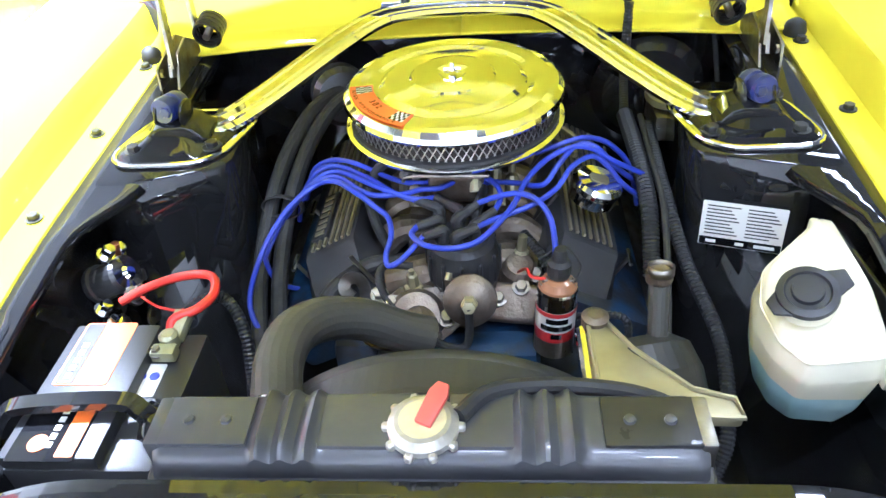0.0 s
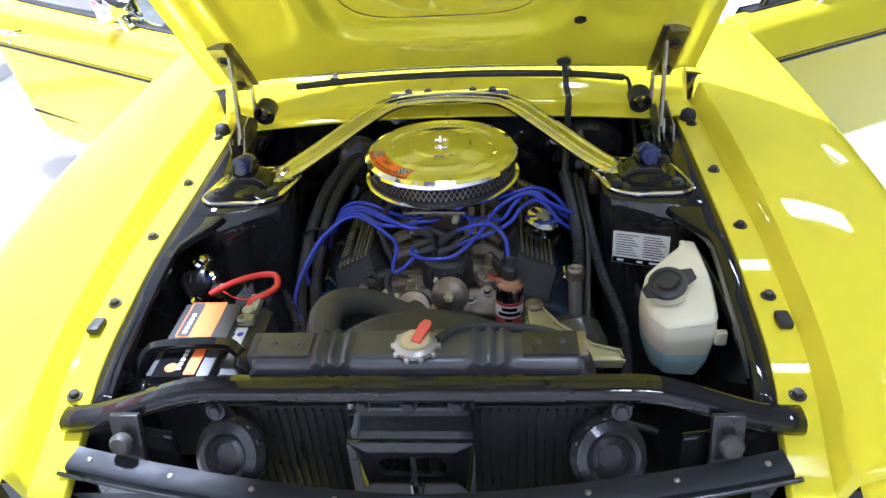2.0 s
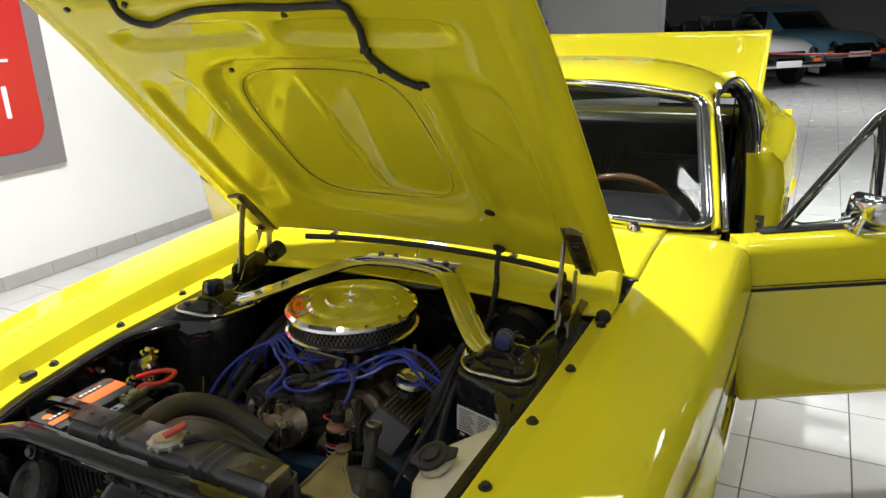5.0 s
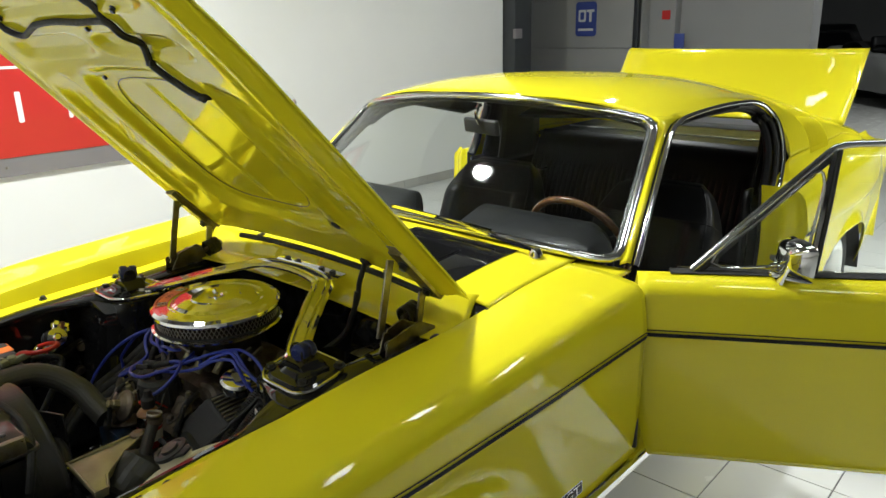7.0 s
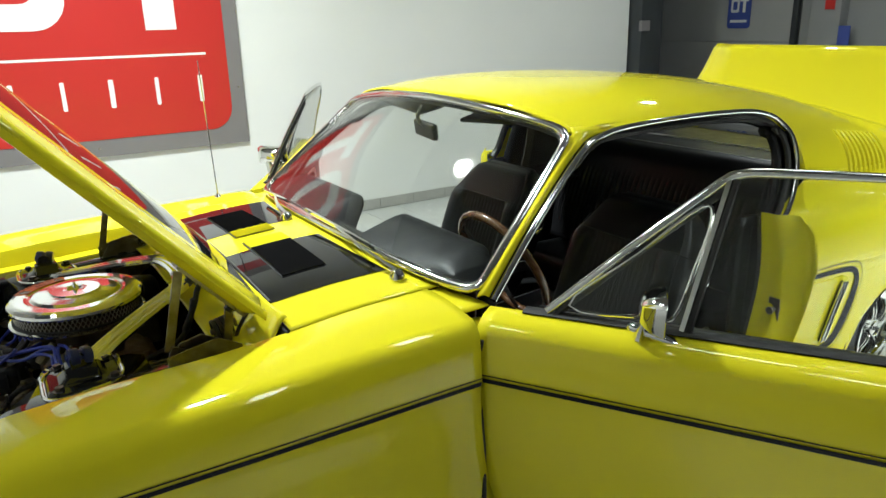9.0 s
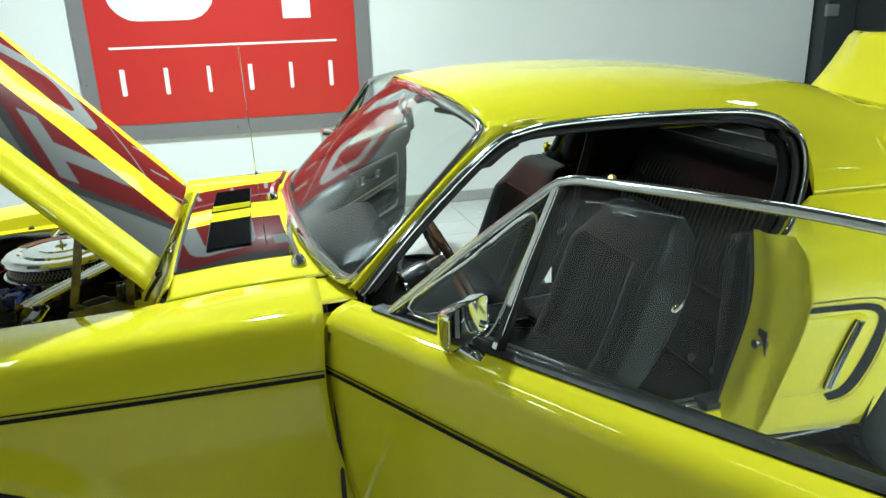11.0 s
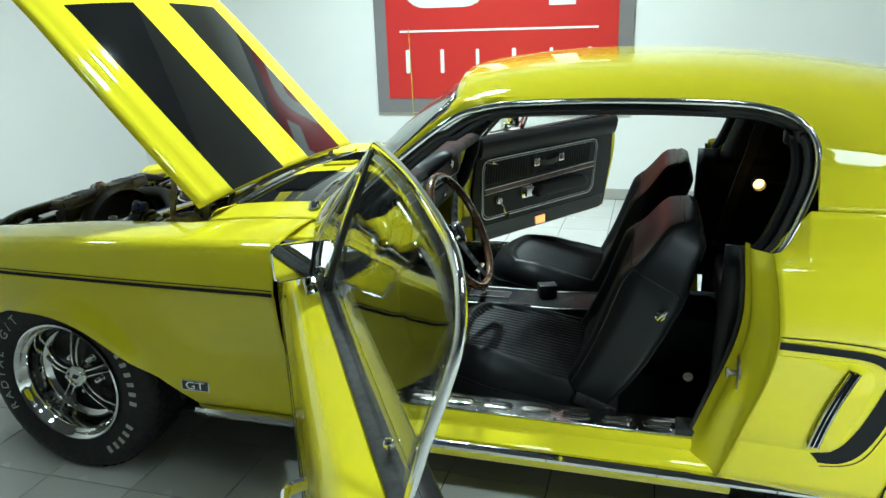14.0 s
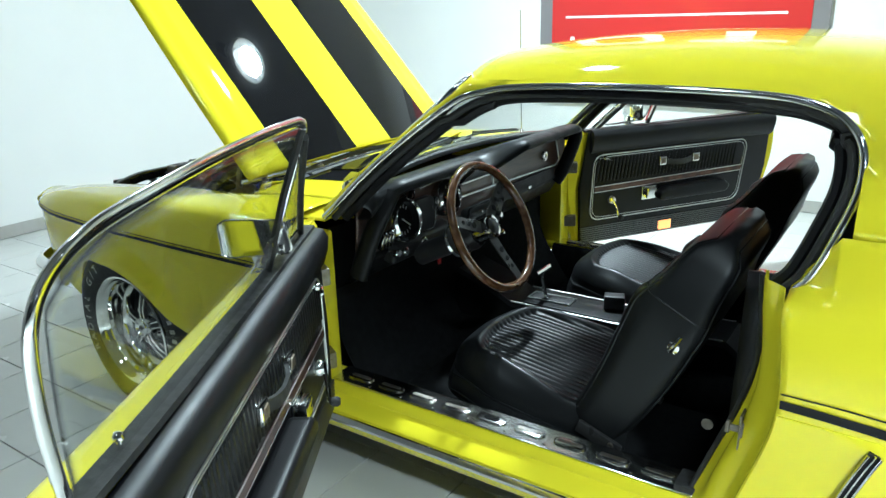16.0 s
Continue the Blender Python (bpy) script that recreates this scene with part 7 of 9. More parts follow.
part("clamp_tongue", box(0.022, 0.04, 0.016, to(-0.335, -0.308, 0.694, 20, 0, -10), 0.004), CORRODED, bt)
part("clamp_bolt", hexnut(0.006, 0.012, to(-0.348, -0.352, 0.690)), STEEL, bt)
part("clamp_jaw", box(0.030, 0.018, 0.016, (-0.340, -0.350, 0.690), 0.003), CORRODED, bt)
hd = part("battery_holder", sweep(curve([(-0.505, -0.475, 0.665), (-0.480, -0.455, 0.705), (-0.45, -0.448, 0.715), (-0.35, -0.443, 0.715), (-0.325, -0.448, 0.705), (-0.310, -0.455, 0.685)], 6), [(-0.011, -0.004), (0.011, -0.004), (0.009, 0.005), (-0.009, 0.005)]), BLACKPAINT, car, "gloss black battery hold-down")
part("holder_foot", grid(lambda u, v: (-0.325 + 0.065 * u, -0.475 + 0.055 * v - 0.03 * u, 0.690 - 0.03 * u * u + 0.012 * math.sin(3 * v)), 8, 8), BLACKPAINT, hd, solid=0.004)
part("holder_foot", grid(lambda u, v: (-0.54 + 0.06 * u, -0.50 + 0.05 * v, 0.655 + 0.012 * math.sin(3 * v)), 8, 8), BLACKPAINT, hd, solid=0.004)
for x, y, z in ((-0.285, -0.455, 0.685), (-0.515, -0.478, 0.668)):
    part("holder_stud", tube([(x, y, z - 0.02), (x + 0.004, y, z + 0.045)], 0.004, 8, 1), STEEL, hd)
    part("stud_nut", hexnut(0.010, 0.012, to(x, y, z)), SATIN, hd)
part("red_cable", tube([(-0.343, -0.322, 0.690), (-0.341, -0.305, 0.702), (-0.316, -0.289, 0.704), (-0.303, -0.260, 0.704), (-0.318, -0.224, 0.702), (-0.361, -0.210, 0.692), (-0.413, -0.213, 0.677), (-0.457, -0.226, 0.660)], 0.0062, 12, 9), REDCABLE, car, "thick red battery cable")
corrugated([(-0.33, -0.29, 0.68), (-0.345, -0.25, 0.67), (-0.315, -0.22, 0.66), (-0.285, -0.25, 0.62), (-0.275, -0.31, 0.54), (-0.27, -0.38, 0.46)], 0.009)
part("thin_red_wire", tube([(-0.45, -0.20, 0.655), (-0.41, -0.225, 0.65), (-0.37, -0.235, 0.652), (-0.35, -0.22, 0.66)], 0.002, 6, 6), REDCABLE, car)
# starter relay
SO = to(-0.522, -0.172, 0.642) @ Matrix.Rotation(radians(65), 4, "Y")
so = part("starter_relay", lathe([(0.0, 0.0), (0.028, 0.0), (0.030, 0.004), (0.030, 0.010), (0.026, 0.012), (0.026, 0.050), (0.022, 0.056), (0, 0.056)], SO, 24), SATIN, car, "black starter relay with brass studs")
part("relay_face", lathe([(0.027, -0.001), (0.012, -0.003), (0.008, -0.008), (0, -0.008)], SO @ Matrix.Translation((0, 0, 0.059)) @ Matrix.Rotation(math.pi, 4, "X"), 20), CHROME, so)
for dy_, dz_ in ((0.035, 0.035), (-0.035, -0.03), (0.01, 0.05), (-0.045, -0.005)):
    part("relay_stud", hexnut(0.009, 0.022, to(-0.498, -0.172 + dy_, 0.638 + dz_, 0, 40, 0)), CHROME, so)
part("copper_stud", lathe([(0.006, 0), (0.006, 0.02), (0, 0.021)], to(-0.490, -0.145, 0.680, 0, 10, 0), 8), mat("copper", (0.6, 0.22, 0.12), 0.35, 1.0), so)
part("cable_eye", hexnut(0.010, 0.024, to(-0.455, -0.200, 0.645, 0, 50, 0)), STEEL, so)

# washer bottle: an angular blown tank, narrow at the upper rear, with a sloping lid face
WB_TOP = [(0.402, -0.300, 0.640), (0.422, -0.338, 0.642), (0.505, -0.345, 0.662), (0.512, -0.250, 0.685), (0.512, -0.125, 0.686), (0.499, -0.116, 0.684), (0.415, -0.182, 0.652), (0.396, -0.240, 0.645)]
WB_MID = [(0.397, -0.304, 0.612), (0.420, -0.346, 0.612), (0.508, -0.352, 0.630), (0.516, -0.250, 0.630), (0.516, -0.120, 0.630), (0.494, -0.112, 0.630), (0.404, -0.188, 0.612), (0.390, -0.245, 0.610)]
WB_LOW = [(0.402, -0.305, 0.560), (0.425, -0.334, 0.556), (0.500, -0.340, 0.556), (0.510, -0.250, 0.552), (0.512, -0.140, 0.550), (0.488, -0.135, 0.550), (0.408, -0.200, 0.552), (0.396, -0.250, 0.556)]
WB_BOT = [(0.412, -0.298, 0.520), (0.434, -0.318, 0.514), (0.490, -0.324, 0.514), (0.498, -0.250, 0.512), (0.498, -0.155, 0.510), (0.482, -0.150, 0.510), (0.420, -0.205, 0.512), (0.408, -0.250, 0.516)]


def wb_ring(a, b, t, shrink=0.0):
    """A softened ring between two outlines of the tank."""
    p = [Vector(u).lerp(Vector(v), t) for u, v in zip(a, b)]
    c = sum(p, Vector()) / len(p)
    p = [q.lerp(c, shrink) for q in p]
    out = []
    for k in range(len(p)):
        q0, q1, q2 = p[k - 1], p[k], p[(k + 1) % len(p)]
        r0, r2 = q1.lerp(q0, 0.16), q1.lerp(q2, 0.16)
        for w in (0, 0.33, 0.67, 1):
            out.append((1 - w)**2 * r0 + 2 * w * (1 - w) * q1 + w * w * r2)
    return out


rows = [wb_ring(WB_TOP, WB_TOP, 0, k) for k in (0.98, 0.5, 0.12, 0.05)]
rows = [[q + Vector((0, 0, d)) for q in r] for r, d in zip(rows, (0.003, 0.004, 0.004, 0.002))]
rows += [wb_ring(WB_TOP, WB_MID, t) for t in (0.10, 0.35, 0.65, 0.94)] + [wb_ring(WB_MID, WB_LOW, t) for t in (0.06, 0.3, 0.62)]
LIFT = Matrix.Translation((-0.008, -0.010, 0.022))
btl = part("washer_bottle", loft(rows, False, True), MILKY, car, "milky plastic washer bottle with blue fluid", m=LIFT, angle=40)
rows = [wb_ring(WB_MID, WB_LOW, t) for t in (0.62, 0.80, 0.94)] + [wb_ring(WB_LOW, WB_BOT, t) for t in (0.1, 0.5, 0.92)] + [wb_ring(WB_BOT, WB_BOT, 0, k) for k in (0.08, 0.5, 0.98)]
part("fluid_level", loft(rows, False, True), FLUID, btl, "blue fluid seen through plastic", m=LIFT, angle=40)
CAPM = to(0.434, -0.268, 0.676, 18, -14, 0)
part("bottle_neck", lathe([(0.034, -0.006), (0.032, 0.010), (0.030, 0.012)], CAPM, 28), MILKY, btl, m=LIFT)
part("bottle_cap", lathe([(0.030, 0.008), (0.035, 0.012), (0.034, 0.019), (0.026, 0.021), (0.024, 0.018), (0.018, 0.018), (0.017, 0.024), (0, 0.025)], CAPM, 36), PLASTIC, btl, "black snap cap", m=LIFT)
part("cap_tab", prism([(-0.046, -0.008), (-0.03, -0.018), (0.03, -0.018), (0.050, -0.012), (0.052, 0.010), (0.03, 0.018), (-0.03, 0.018), (-0.046, 0.010)], 0.006, CAPM @ to(0, 0.0, 0.010, 0, 0, 14), 0.002), PLASTIC, btl, m=LIFT)
part("bottle_ear", box(0.020, 0.014, 0.028, (0.512, -0.350, 0.628), 0.004), MILKY, btl, m=LIFT)
part("bottle_ear", box(0.012, 0.014, 0.030, (0.489, -0.128, 0.672), 0.004), MILKY, btl, m=LIFT)
part("bottle_seam", tube([q + Vector((0, 0, -0.001)) for q in wb_ring(WB_TOP, WB_MID, 0.10)], 0.0018, 6, 1, True), MILKY, btl, m=LIFT)
part("bottle_strap", box(0.006, 0.26, 0.05, to(0.523, -0.25, 0.66, 0, -6, 3), 0.003), BLACKPAINT, btl, m=LIFT)
# power steering pump and bracket
PS = to(0.262, -0.33, 0.545, -55, 0, 12)
ps = part("steering_pump", lathe([(0.0, 0.0), (0.062, 0.0), (0.068, 0.01), (0.070, 0.05), (0.062, 0.085), (0.04, 0.10), (0, 0.102)], PS, 34), mat("olive_black_paint", (0.035, 0.034, 0.024), 0.4, 0, 0.1, 0.4, 20), car, "dark power steering pump with gold bracket")
part("pump_neck", tube([(0.262, -0.285, 0.60), (0.262, -0.262, 0.650), (0.262, -0.240, 0.695)], 0.013, 16, 4), HOSE, ps)
part("pump_cap", lathe([(0.016, 0), (0.017, 0.003), (0.017, 0.014), (0.012, 0.018), (0, 0.018)], to(0.262, -0.238, 0.694, -12, 0, 0), 20), ALLOY, ps)
part("neck_clamp", lathe([(0.0145, 0), (0.0145, 0.012)], to(0.263, -0.238, 0.706, -12, 0, 0), 18, caps=False), STEEL, ps, solid=0.002)
brk = [(0.176, -0.250), (0.198, -0.248), (0.228, -0.300), (0.285, -0.362), (0.330, -0.378), (0.334, -0.405), (0.180, -0.400)]
part("pump_bracket", prism(brk, 0.018, to(0, 0, 0.618), 0.006), GOLD, ps, "gold plated triangular bracket")
part("bracket_rim", tube([(x, y, 0.637) for x, y in brk], 0.0035, 6, 1, True), GOLD, ps)
part("bracket_boss", lathe([(0.018, 0), (0.018, 0.03), (0.010, 0.034), (0, 0.034)], to(0.186, -0.246, 0.612), 18), ALLOY, ps)
part("bracket_rod", tube([(0.170, -0.252, 0.622), (0.172, -0.40, 0.615)], 0.010, 10, 1), CHROME, ps)
part("lower_radiator_pipe", tube([(0.0, -0.36, 0.60), (0.09, -0.375, 0.605), (0.15, -0.40, 0.58), (0.17, -0.46, 0.54)], 0.012, 12, 6), RUBBER, car)
# sleeves and cables on the driver's side
corrugated([(0.275, 0.17, 0.71), (0.285, 0.05, 0.685), (0.29, -0.03, 0.65), (0.29, -0.10, 0.58)], 0.014)
corrugated([(0.31, 0.15, 0.70), (0.315, 0.02, 0.67), (0.335, -0.10, 0.61), (0.365, -0.22, 0.56), (0.36, -0.32, 0.50), (0.34, -0.36, 0.46)], 0.011)
corrugated([(0.10, -0.05, 0.63), (0.125, -0.10, 0.625), (0.155, -0.15, 0.58), (0.16, -0.20, 0.52)], 0.008)
corrugated([(0.16, -0.19, 0.585), (0.20, -0.20, 0.60), (0.235, -0.205, 0.595), (0.24, -0.22, 0.55)], 0.006)
part("cable", tube([(0.30, 0.16, 0.71), (0.30, 0.06, 0.70), (0.31, -0.03, 0.66), (0.30, -0.16, 0.60), (0.29, -0.24, 0.55)], 0.005, 8, 8), RUBBER, car, "thin black cable")
part("cable", tube([(0.29, -0.33, 0.53), (0.33, -0.40, 0.50), (0.40, -0.43, 0.49)], 0.006, 8, 6), RUBBER, car)
part("cable", tube([(-0.28, -0.34, 0.56), (-0.24, -0.37, 0.545), (-0.20, -0.40, 0.53)], 0.007, 8, 6), RUBBER, car)
corrugated([(0.296, 0.33, 0.84), (0.292, 0.315, 0.78), (0.288, 0.28, 0.73), (0.28, 0.2, 0.70)], 0.008)
p1 = under(0.285, 0.06, 0.004)
corrugated([(p1.x, p1.y * 0.985, p1.z), (0.290, 0.345, 0.86), (0.296, 0.33, 0.82), (0.292, 0.30, 0.76)], 0.008)
part("hood_grommet", lathe([(0.018, 0), (0.016, 0.006), (0.008, 0.010), (0, 0.010)], Matrix.Translation((p1.x, p1.y * 0.985, p1.z - 0.004)) @ hm, 16), RUBBER, car)
# brake booster and cylinder
bo = part("brake_booster", lathe([(0.0, 0.0), (0.10, 0.0), (0.105, 0.01), (0.105, 0.03), (0.085, 0.05), (0.03, 0.06), (0.03, 0.075), (0, 0.076)], to(0.345, 0.375, 0.665, 90, 0, 0), 40), BLACKPAINT, car, "round black brake booster")
part("master_cylinder", box(0.05, 0.13, 0.05, (0.362, 0.27, 0.655), 0.01), STEEL, bo)
part("reservoir_lid", lathe([(0.030, 0), (0.034, 0.004), (0.032, 0.014), (0.024, 0.020), (0.0, 0.022)], to(0.362, 0.270, 0.682) @ Matrix.Diagonal((1, 1.5, 1, 1)), 28), GOLD, bo, "gold reservoir lid")
part("lid_bail", tube([(0.362, 0.215, 0.675), (0.362, 0.23, 0.709), (0.362, 0.31, 0.709), (0.362, 0.325, 0.675)], 0.002, 6, 3), STEEL, bo)
for k in range(3):
    part("brake_pipe", tube([(0.40, 0.25 + 0.03 * k, 0.66), (0.425, 0.23 + 0.03 * k, 0.70), (0.43, 0.20, 0.72 - 0.02 * k), (0.415, 0.18, 0.69), (0.43, 0.16, 0.64)], 0.003, 6, 8), STEEL, car, "bent steel brake pipe")

# brace between the towers and the cowl
half = [(0.430, 0.045, 0.764), (0.400, 0.060, 0.766), (0.355, 0.085, 0.776), (0.300, 0.145, 0.792), (0.225, 0.24, 0.815), (0.165, 0.315, 0.828), (0.110, 0.350, 0.832), (0.0, 0.362, 0.834)]
pathb = curve(half + [(-x, y, z) for x, y, z in reversed(half[:-1])], 7)
prof = [(-0.030, -0.006), (0.030, -0.006), (0.031, 0.000), (0.024, 0.006), (0.017, 0.006), (0.013, 0.002), (0.009, 0.006), (-0.009, 0.006), (-0.013, 0.002), (-0.017, 0.006), (-0.024, 0.006), (-0.031, 0.0)]
eb = part("tower_brace", sweep(pathb, prof), CHROME, car, "chrome brace between towers and cowl")
part("brace_flange", box(0.30, 0.05, 0.006, to(0, 0.392, 0.828, 10, 0, 0), 0.002), CHROME, eb)
for x in (-0.105, -0.055, 0.060, 0.110):
    part("brace_bolt", hexnut(0.010, 0.013, to(x, 0.400, 0.828, 8, 0, 0)), SATIN, eb, "black bolt")
for s, mir in SIDES:
    loopb = rounded(0.175, 0.165, 0.05, 6, 0.425, 0.045)
    loopb = [(x - 0.02 * (y - 0.045) / 0.08, y) for x, y in loopb]
    fl = part("brace_end_plate", prism(loopb, 0.006, to(0, 0, 0.756), 0.002), CHROME, eb, m=mir)
    part("plate_rim", tube([(x, y, 0.762) for x, y in loopb], 0.0045, 8, 1, True), CHROME, eb, m=mir)
    cup = part("shock_cap", loft([[(0.43 + (x - 0.425) * k, 0.045 + (y - 0.045) * k, z) for x, y in loopb] for k, z in ((0.93, 0.763), (0.85, 0.770), (0.60, 0.772), (0.48, 0.780), (0.40, 0.784), (0.02, 0.785))], False, True), BLACKPAINT, car, "black shock tower cap", m=mir)
    sad = [(-0.052, 0.0), (-0.042, 0.004), (-0.030, 0.020), (-0.018, 0.025), (0.018, 0.025), (0.030, 0.020), (0.042, 0.004), (0.052, 0.0)]
    part("cap_saddle", loft([[(0.430 + x, y, 0.772 + z * k) for x, z in sad] for y, k in ((0.012, 0.1), (0.016, 0.85), (0.026, 1.0), (0.062, 1.0), (0.072, 0.85), (0.078, 0.1))]), BLACKPAINT, cup, "stamped black bracket", solid=0.004, m=mir)
    for q in (-0.020, 0.020):
        part("saddle_ear", prism(rounded(0.034, 0.044, 0.015, 5), 0.005, to(0.430 + q, 0.040, 0.806, 80, 0, 12 + 90), 0.0015), BLACKPAINT, cup, m=mir)
    part("bushing", lathe([(0.0, -0.024), (0.0185, -0.023), (0.0205, -0.018), (0.0205, -0.005), (0.0165, -0.003), (0.0165, 0.003), (0.0205, 0.005), (0.0205, 0.018), (0.0185, 0.023), (0, 0.024)], to(0.436, 0.046, 0.814, 82, 0, 15), 28), BUSH, cup, "dark blue bushing", m=mir)
    part("bushing_bolt", hexnut(0.009, 0.012, to(0.432, 0.030, 0.816, 82, 0, 15)), BUSH, cup, m=mir)
    for x, y in ((0.368, 0.0), (0.49, -0.005), (0.38, 0.10), (0.485, 0.105)):
        part("cap_bolt", hexnut(0.010, 0.011, to(x, y, 0.768)), SATIN, cup, m=mir)
# service label on the driver's side tower
LB = Matrix.Translation((0.4160, -0.0700, 0.648)) @ Matrix(((0.953, 0.0, -0.30, 0), (-0.303, 0.10, -0.95, 0), (0.02, 0.99, 0.10, 0), (0, 0, 0, 1)))
lab = part("service_label", prism(rounded(0.115, 0.074, 0.002, 2), 0.001, LB), PAPER, car, "white service label with printed lines", smooth=False)
part("label_footer", prism(rounded(0.113, 0.013, 0.001, 2), 0.0008, LB @ Matrix.Translation((0, -0.0295, 0.0008))), STRIPE, lab, smooth=False)
for c in (-0.028, 0.028):
    for k in range(9):
        w = 0.046 - 0.012 * ((k * 7 + (c > 0) * 3) % 4) / 3
        part("label_line", box(w, 0.0018, 0.0006, LB @ Matrix.Translation((c - (0.046 - w) / 2, 0.030 - k * 0.0058, 0.0013))), SATIN, lab, smooth=False)
for c, w in ((-0.04, 0.014), (0.0, 0.012), (0.034, 0.028)):
    part("label_bar", box(w, 0.005, 0.0006, LB @ Matrix.Translation((c, -0.0295, 0.0018))), PAPER, lab, smooth=False)

# ---- cabin ----
LENGTH = 0.985
LEATHER = mat("black_seat_vinyl", (0.010, 0.0105, 0.011), 0.38, 0, 0.0, 0.2, 4, spec=0.3)
DASHPAD = mat("black_dash_pad", (0.012, 0.0125, 0.013), 0.42, 0, 0, 0.25, 9, 0.15, 400, rvar=0.08, spec=0.22)
FACIA = mat("dark_walnut_facia", (0.085, 0.043, 0.027), 0.36, 0, 0.3, 0.5, 12, second=(0.048, 0.024, 0.015), stretch=(1, 4, 8))
DIAL = mat("dial_face", (0.008, 0.0085, 0.009), 0.6, spec=0.2)
NEEDLE = mat("orange_needle", (0.8, 0.16, 0.02), 0.5)


def rib(x, pitch):
    return abs(math.sin(math.pi * x / pitch))


def build_seat(cx, tilt):
    """A bucket seat: cushion and high backrest with pleated inserts."""
    y0, y1 = 1.168, 1.765

    def plan(a, s):
        # a across, s from the rounded front to the rear
        w = 0.257 - 0.050 * (1 - ss(s, -0.02, 0.34))
        f = y0 + 0.062 * abs(a)**2.6 * (1 - s)
        return cx + w * a, f + (y1 - y0) * s, w

    def cushion(u, v):
        a, s = 2 * u - 1, v**1.25
        x, y, w = plan(a, s)
        side, front = (1 - abs(a)) * w / 0.085, s * (y1 - y0) / 0.085
        d = 1 - min(1, (max(0, 1 - side)**2.4 + max(0, 1 - front)**2.4)**(1 / 2.4))
        z = 0.388 + 0.082 * math.sqrt(max(0, 1 - (1 - d)**2)) - 0.052 * ss(y, 1.26, 1.75)
        xi, wi = abs(x - cx), 0.162 + 0.050 * ss(y, 1.28, 1.62)
        yf = 1.262 + 0.045 * (xi / 0.165)**2.2
        g = min((wi - xi) / 0.012, (y - yf) / 0.012)
        ins = ss(g, -0.5, 1.0)
        z += -0.013 * ins + 0.0070 * ins * rib(x - cx, 0.0205) + 0.010 * math.exp(-(g + 1.4)**2 / 2.2)
        z += 0.0016 * math.sin(31 * x + 23 * y) * math.sin(27 * y - 13 * x) * (1 - ins)
        return (x, y, z)
    seat = part("bucket_seat", grid(cushion, 230, 110), LEATHER, car, "black vinyl bucket seat with pleated insert", angle=80)

    def rim(q):
        # along the cushion's edge: one side, the front, the other side
        if q < 0.38:
            return plan(-1, 1 - q / 0.38)
        if q > 0.62:
            return plan(1, (q - 0.62) / 0.38)
        return plan((q - 0.5) / 0.12, 0)

    def skirt(u, v):
        x, y, w = rim(u)
        k = 0.016 * math.sin(math.pi * min(v * 1.25, 1)) - 0.035 * ss(v, 0.55, 1)
        dx, dy = x - cx, y - 1.50
        r = math.hypot(dx, dy)
        z = 0.388 - 0.052 * ss(y, 1.26, 1.75)
        return (x + k * dx / r, y + k * dy / r, z + (0.285 - z) * v)
    part("seat_skirt", grid(skirt, 96, 10), LEATHER, seat)
    part("piping", tube([Vector(skirt(q, 0.02)) + Vector((0, 0, 0.001)) for q in np.linspace(0, 1, 90)], 0.0034, 6, 1), LEATHER, seat)
    part("piping", tube([Vector(skirt(q, 0.42)) for q in np.linspace(0, 1, 90)], 0.0026, 6, 1), LEATHER, seat)
    # backrest
    HW_ = tab([(0, 0.256), (0.25, 0.262), (0.5, 0.262), (0.7, 0.250), (0.85, 0.216), (0.95, 0.178), (1, 0.14)])
    TH = tab([(0, 0.125), (0.25, 0.150), (0.55, 0.172), (0.66, 0.176), (0.8, 0.145), (0.93, 0.115), (1, 0.07)])

    def mid(t):
        return Vector((cx, 1.685 + 0.262 * t + 0.008 * math.sin(2 * math.pi * t), 0.375 + 0.510 * t))
    fwd = Vector((0, -0.89, 0.456))

    def shell(u, v):
        # v up, u round
        p = 2 * math.pi * u
        c, d = math.cos(p), math.sin(p)
        r = (abs(c)**7 + abs(d)**7)**(-1 / 7)
        w, th = HW_(v), TH(v) / 2
        a = r * c
        e = abs(a)
        f = r * d
        off = th * f
        if f > 0:
            ins = (1 - ss(e, 0.60, 0.66)) * ss(v, 0.10, 0.13) * (1 - ss(v, 0.66, 0.69))
            off += (0.020 * ss(e, 0.55, 0.76) * (1 - ss(e, 0.86, 1)) * (1 - ss(v, 0.62, 0.75)) - 0.012 * ins + 0.005 * ins * rib(w * a, 0.0235)) * min(f * 1.5, 1)
        top = ss(v, 0.93, 1.0)
        return mid(v) + Vector((w * a * (1 - 0.0 * top), 0, 0)) + fwd * off * (1 - 0.55 * top)
    rows = [[shell(i / 224, j / 44) for i in range(224)] for j in range(45)]
    bm = loft(rows, False, True)
    bm.verts.ensure_lookup_table()
    n = len(bm.verts)
    bm.faces.new([bm.verts[n - 224 + j] for j in range(224)])
    bmesh.ops.recalc_face_normals(bm, faces=bm.faces)
    bk = part("backrest", bm, LEATHER, seat, "high black backrest", angle=80)
    for q in (0.123, -0.125):
        part("piping", tube([shell(q, v) for v in np.linspace(0.02, 0.97, 24)] + [shell(0.5 - q, v) for v in np.linspace(0.97, 0.02, 24)], 0.0034, 6, 1), LEATHER, bk)
    part("seam", tube([shell(u, 0.70) + fwd * 0.001 for u in np.linspace(-0.16, 0.66, 40)], 0.0028, 6, 1), LEATHER, bk)
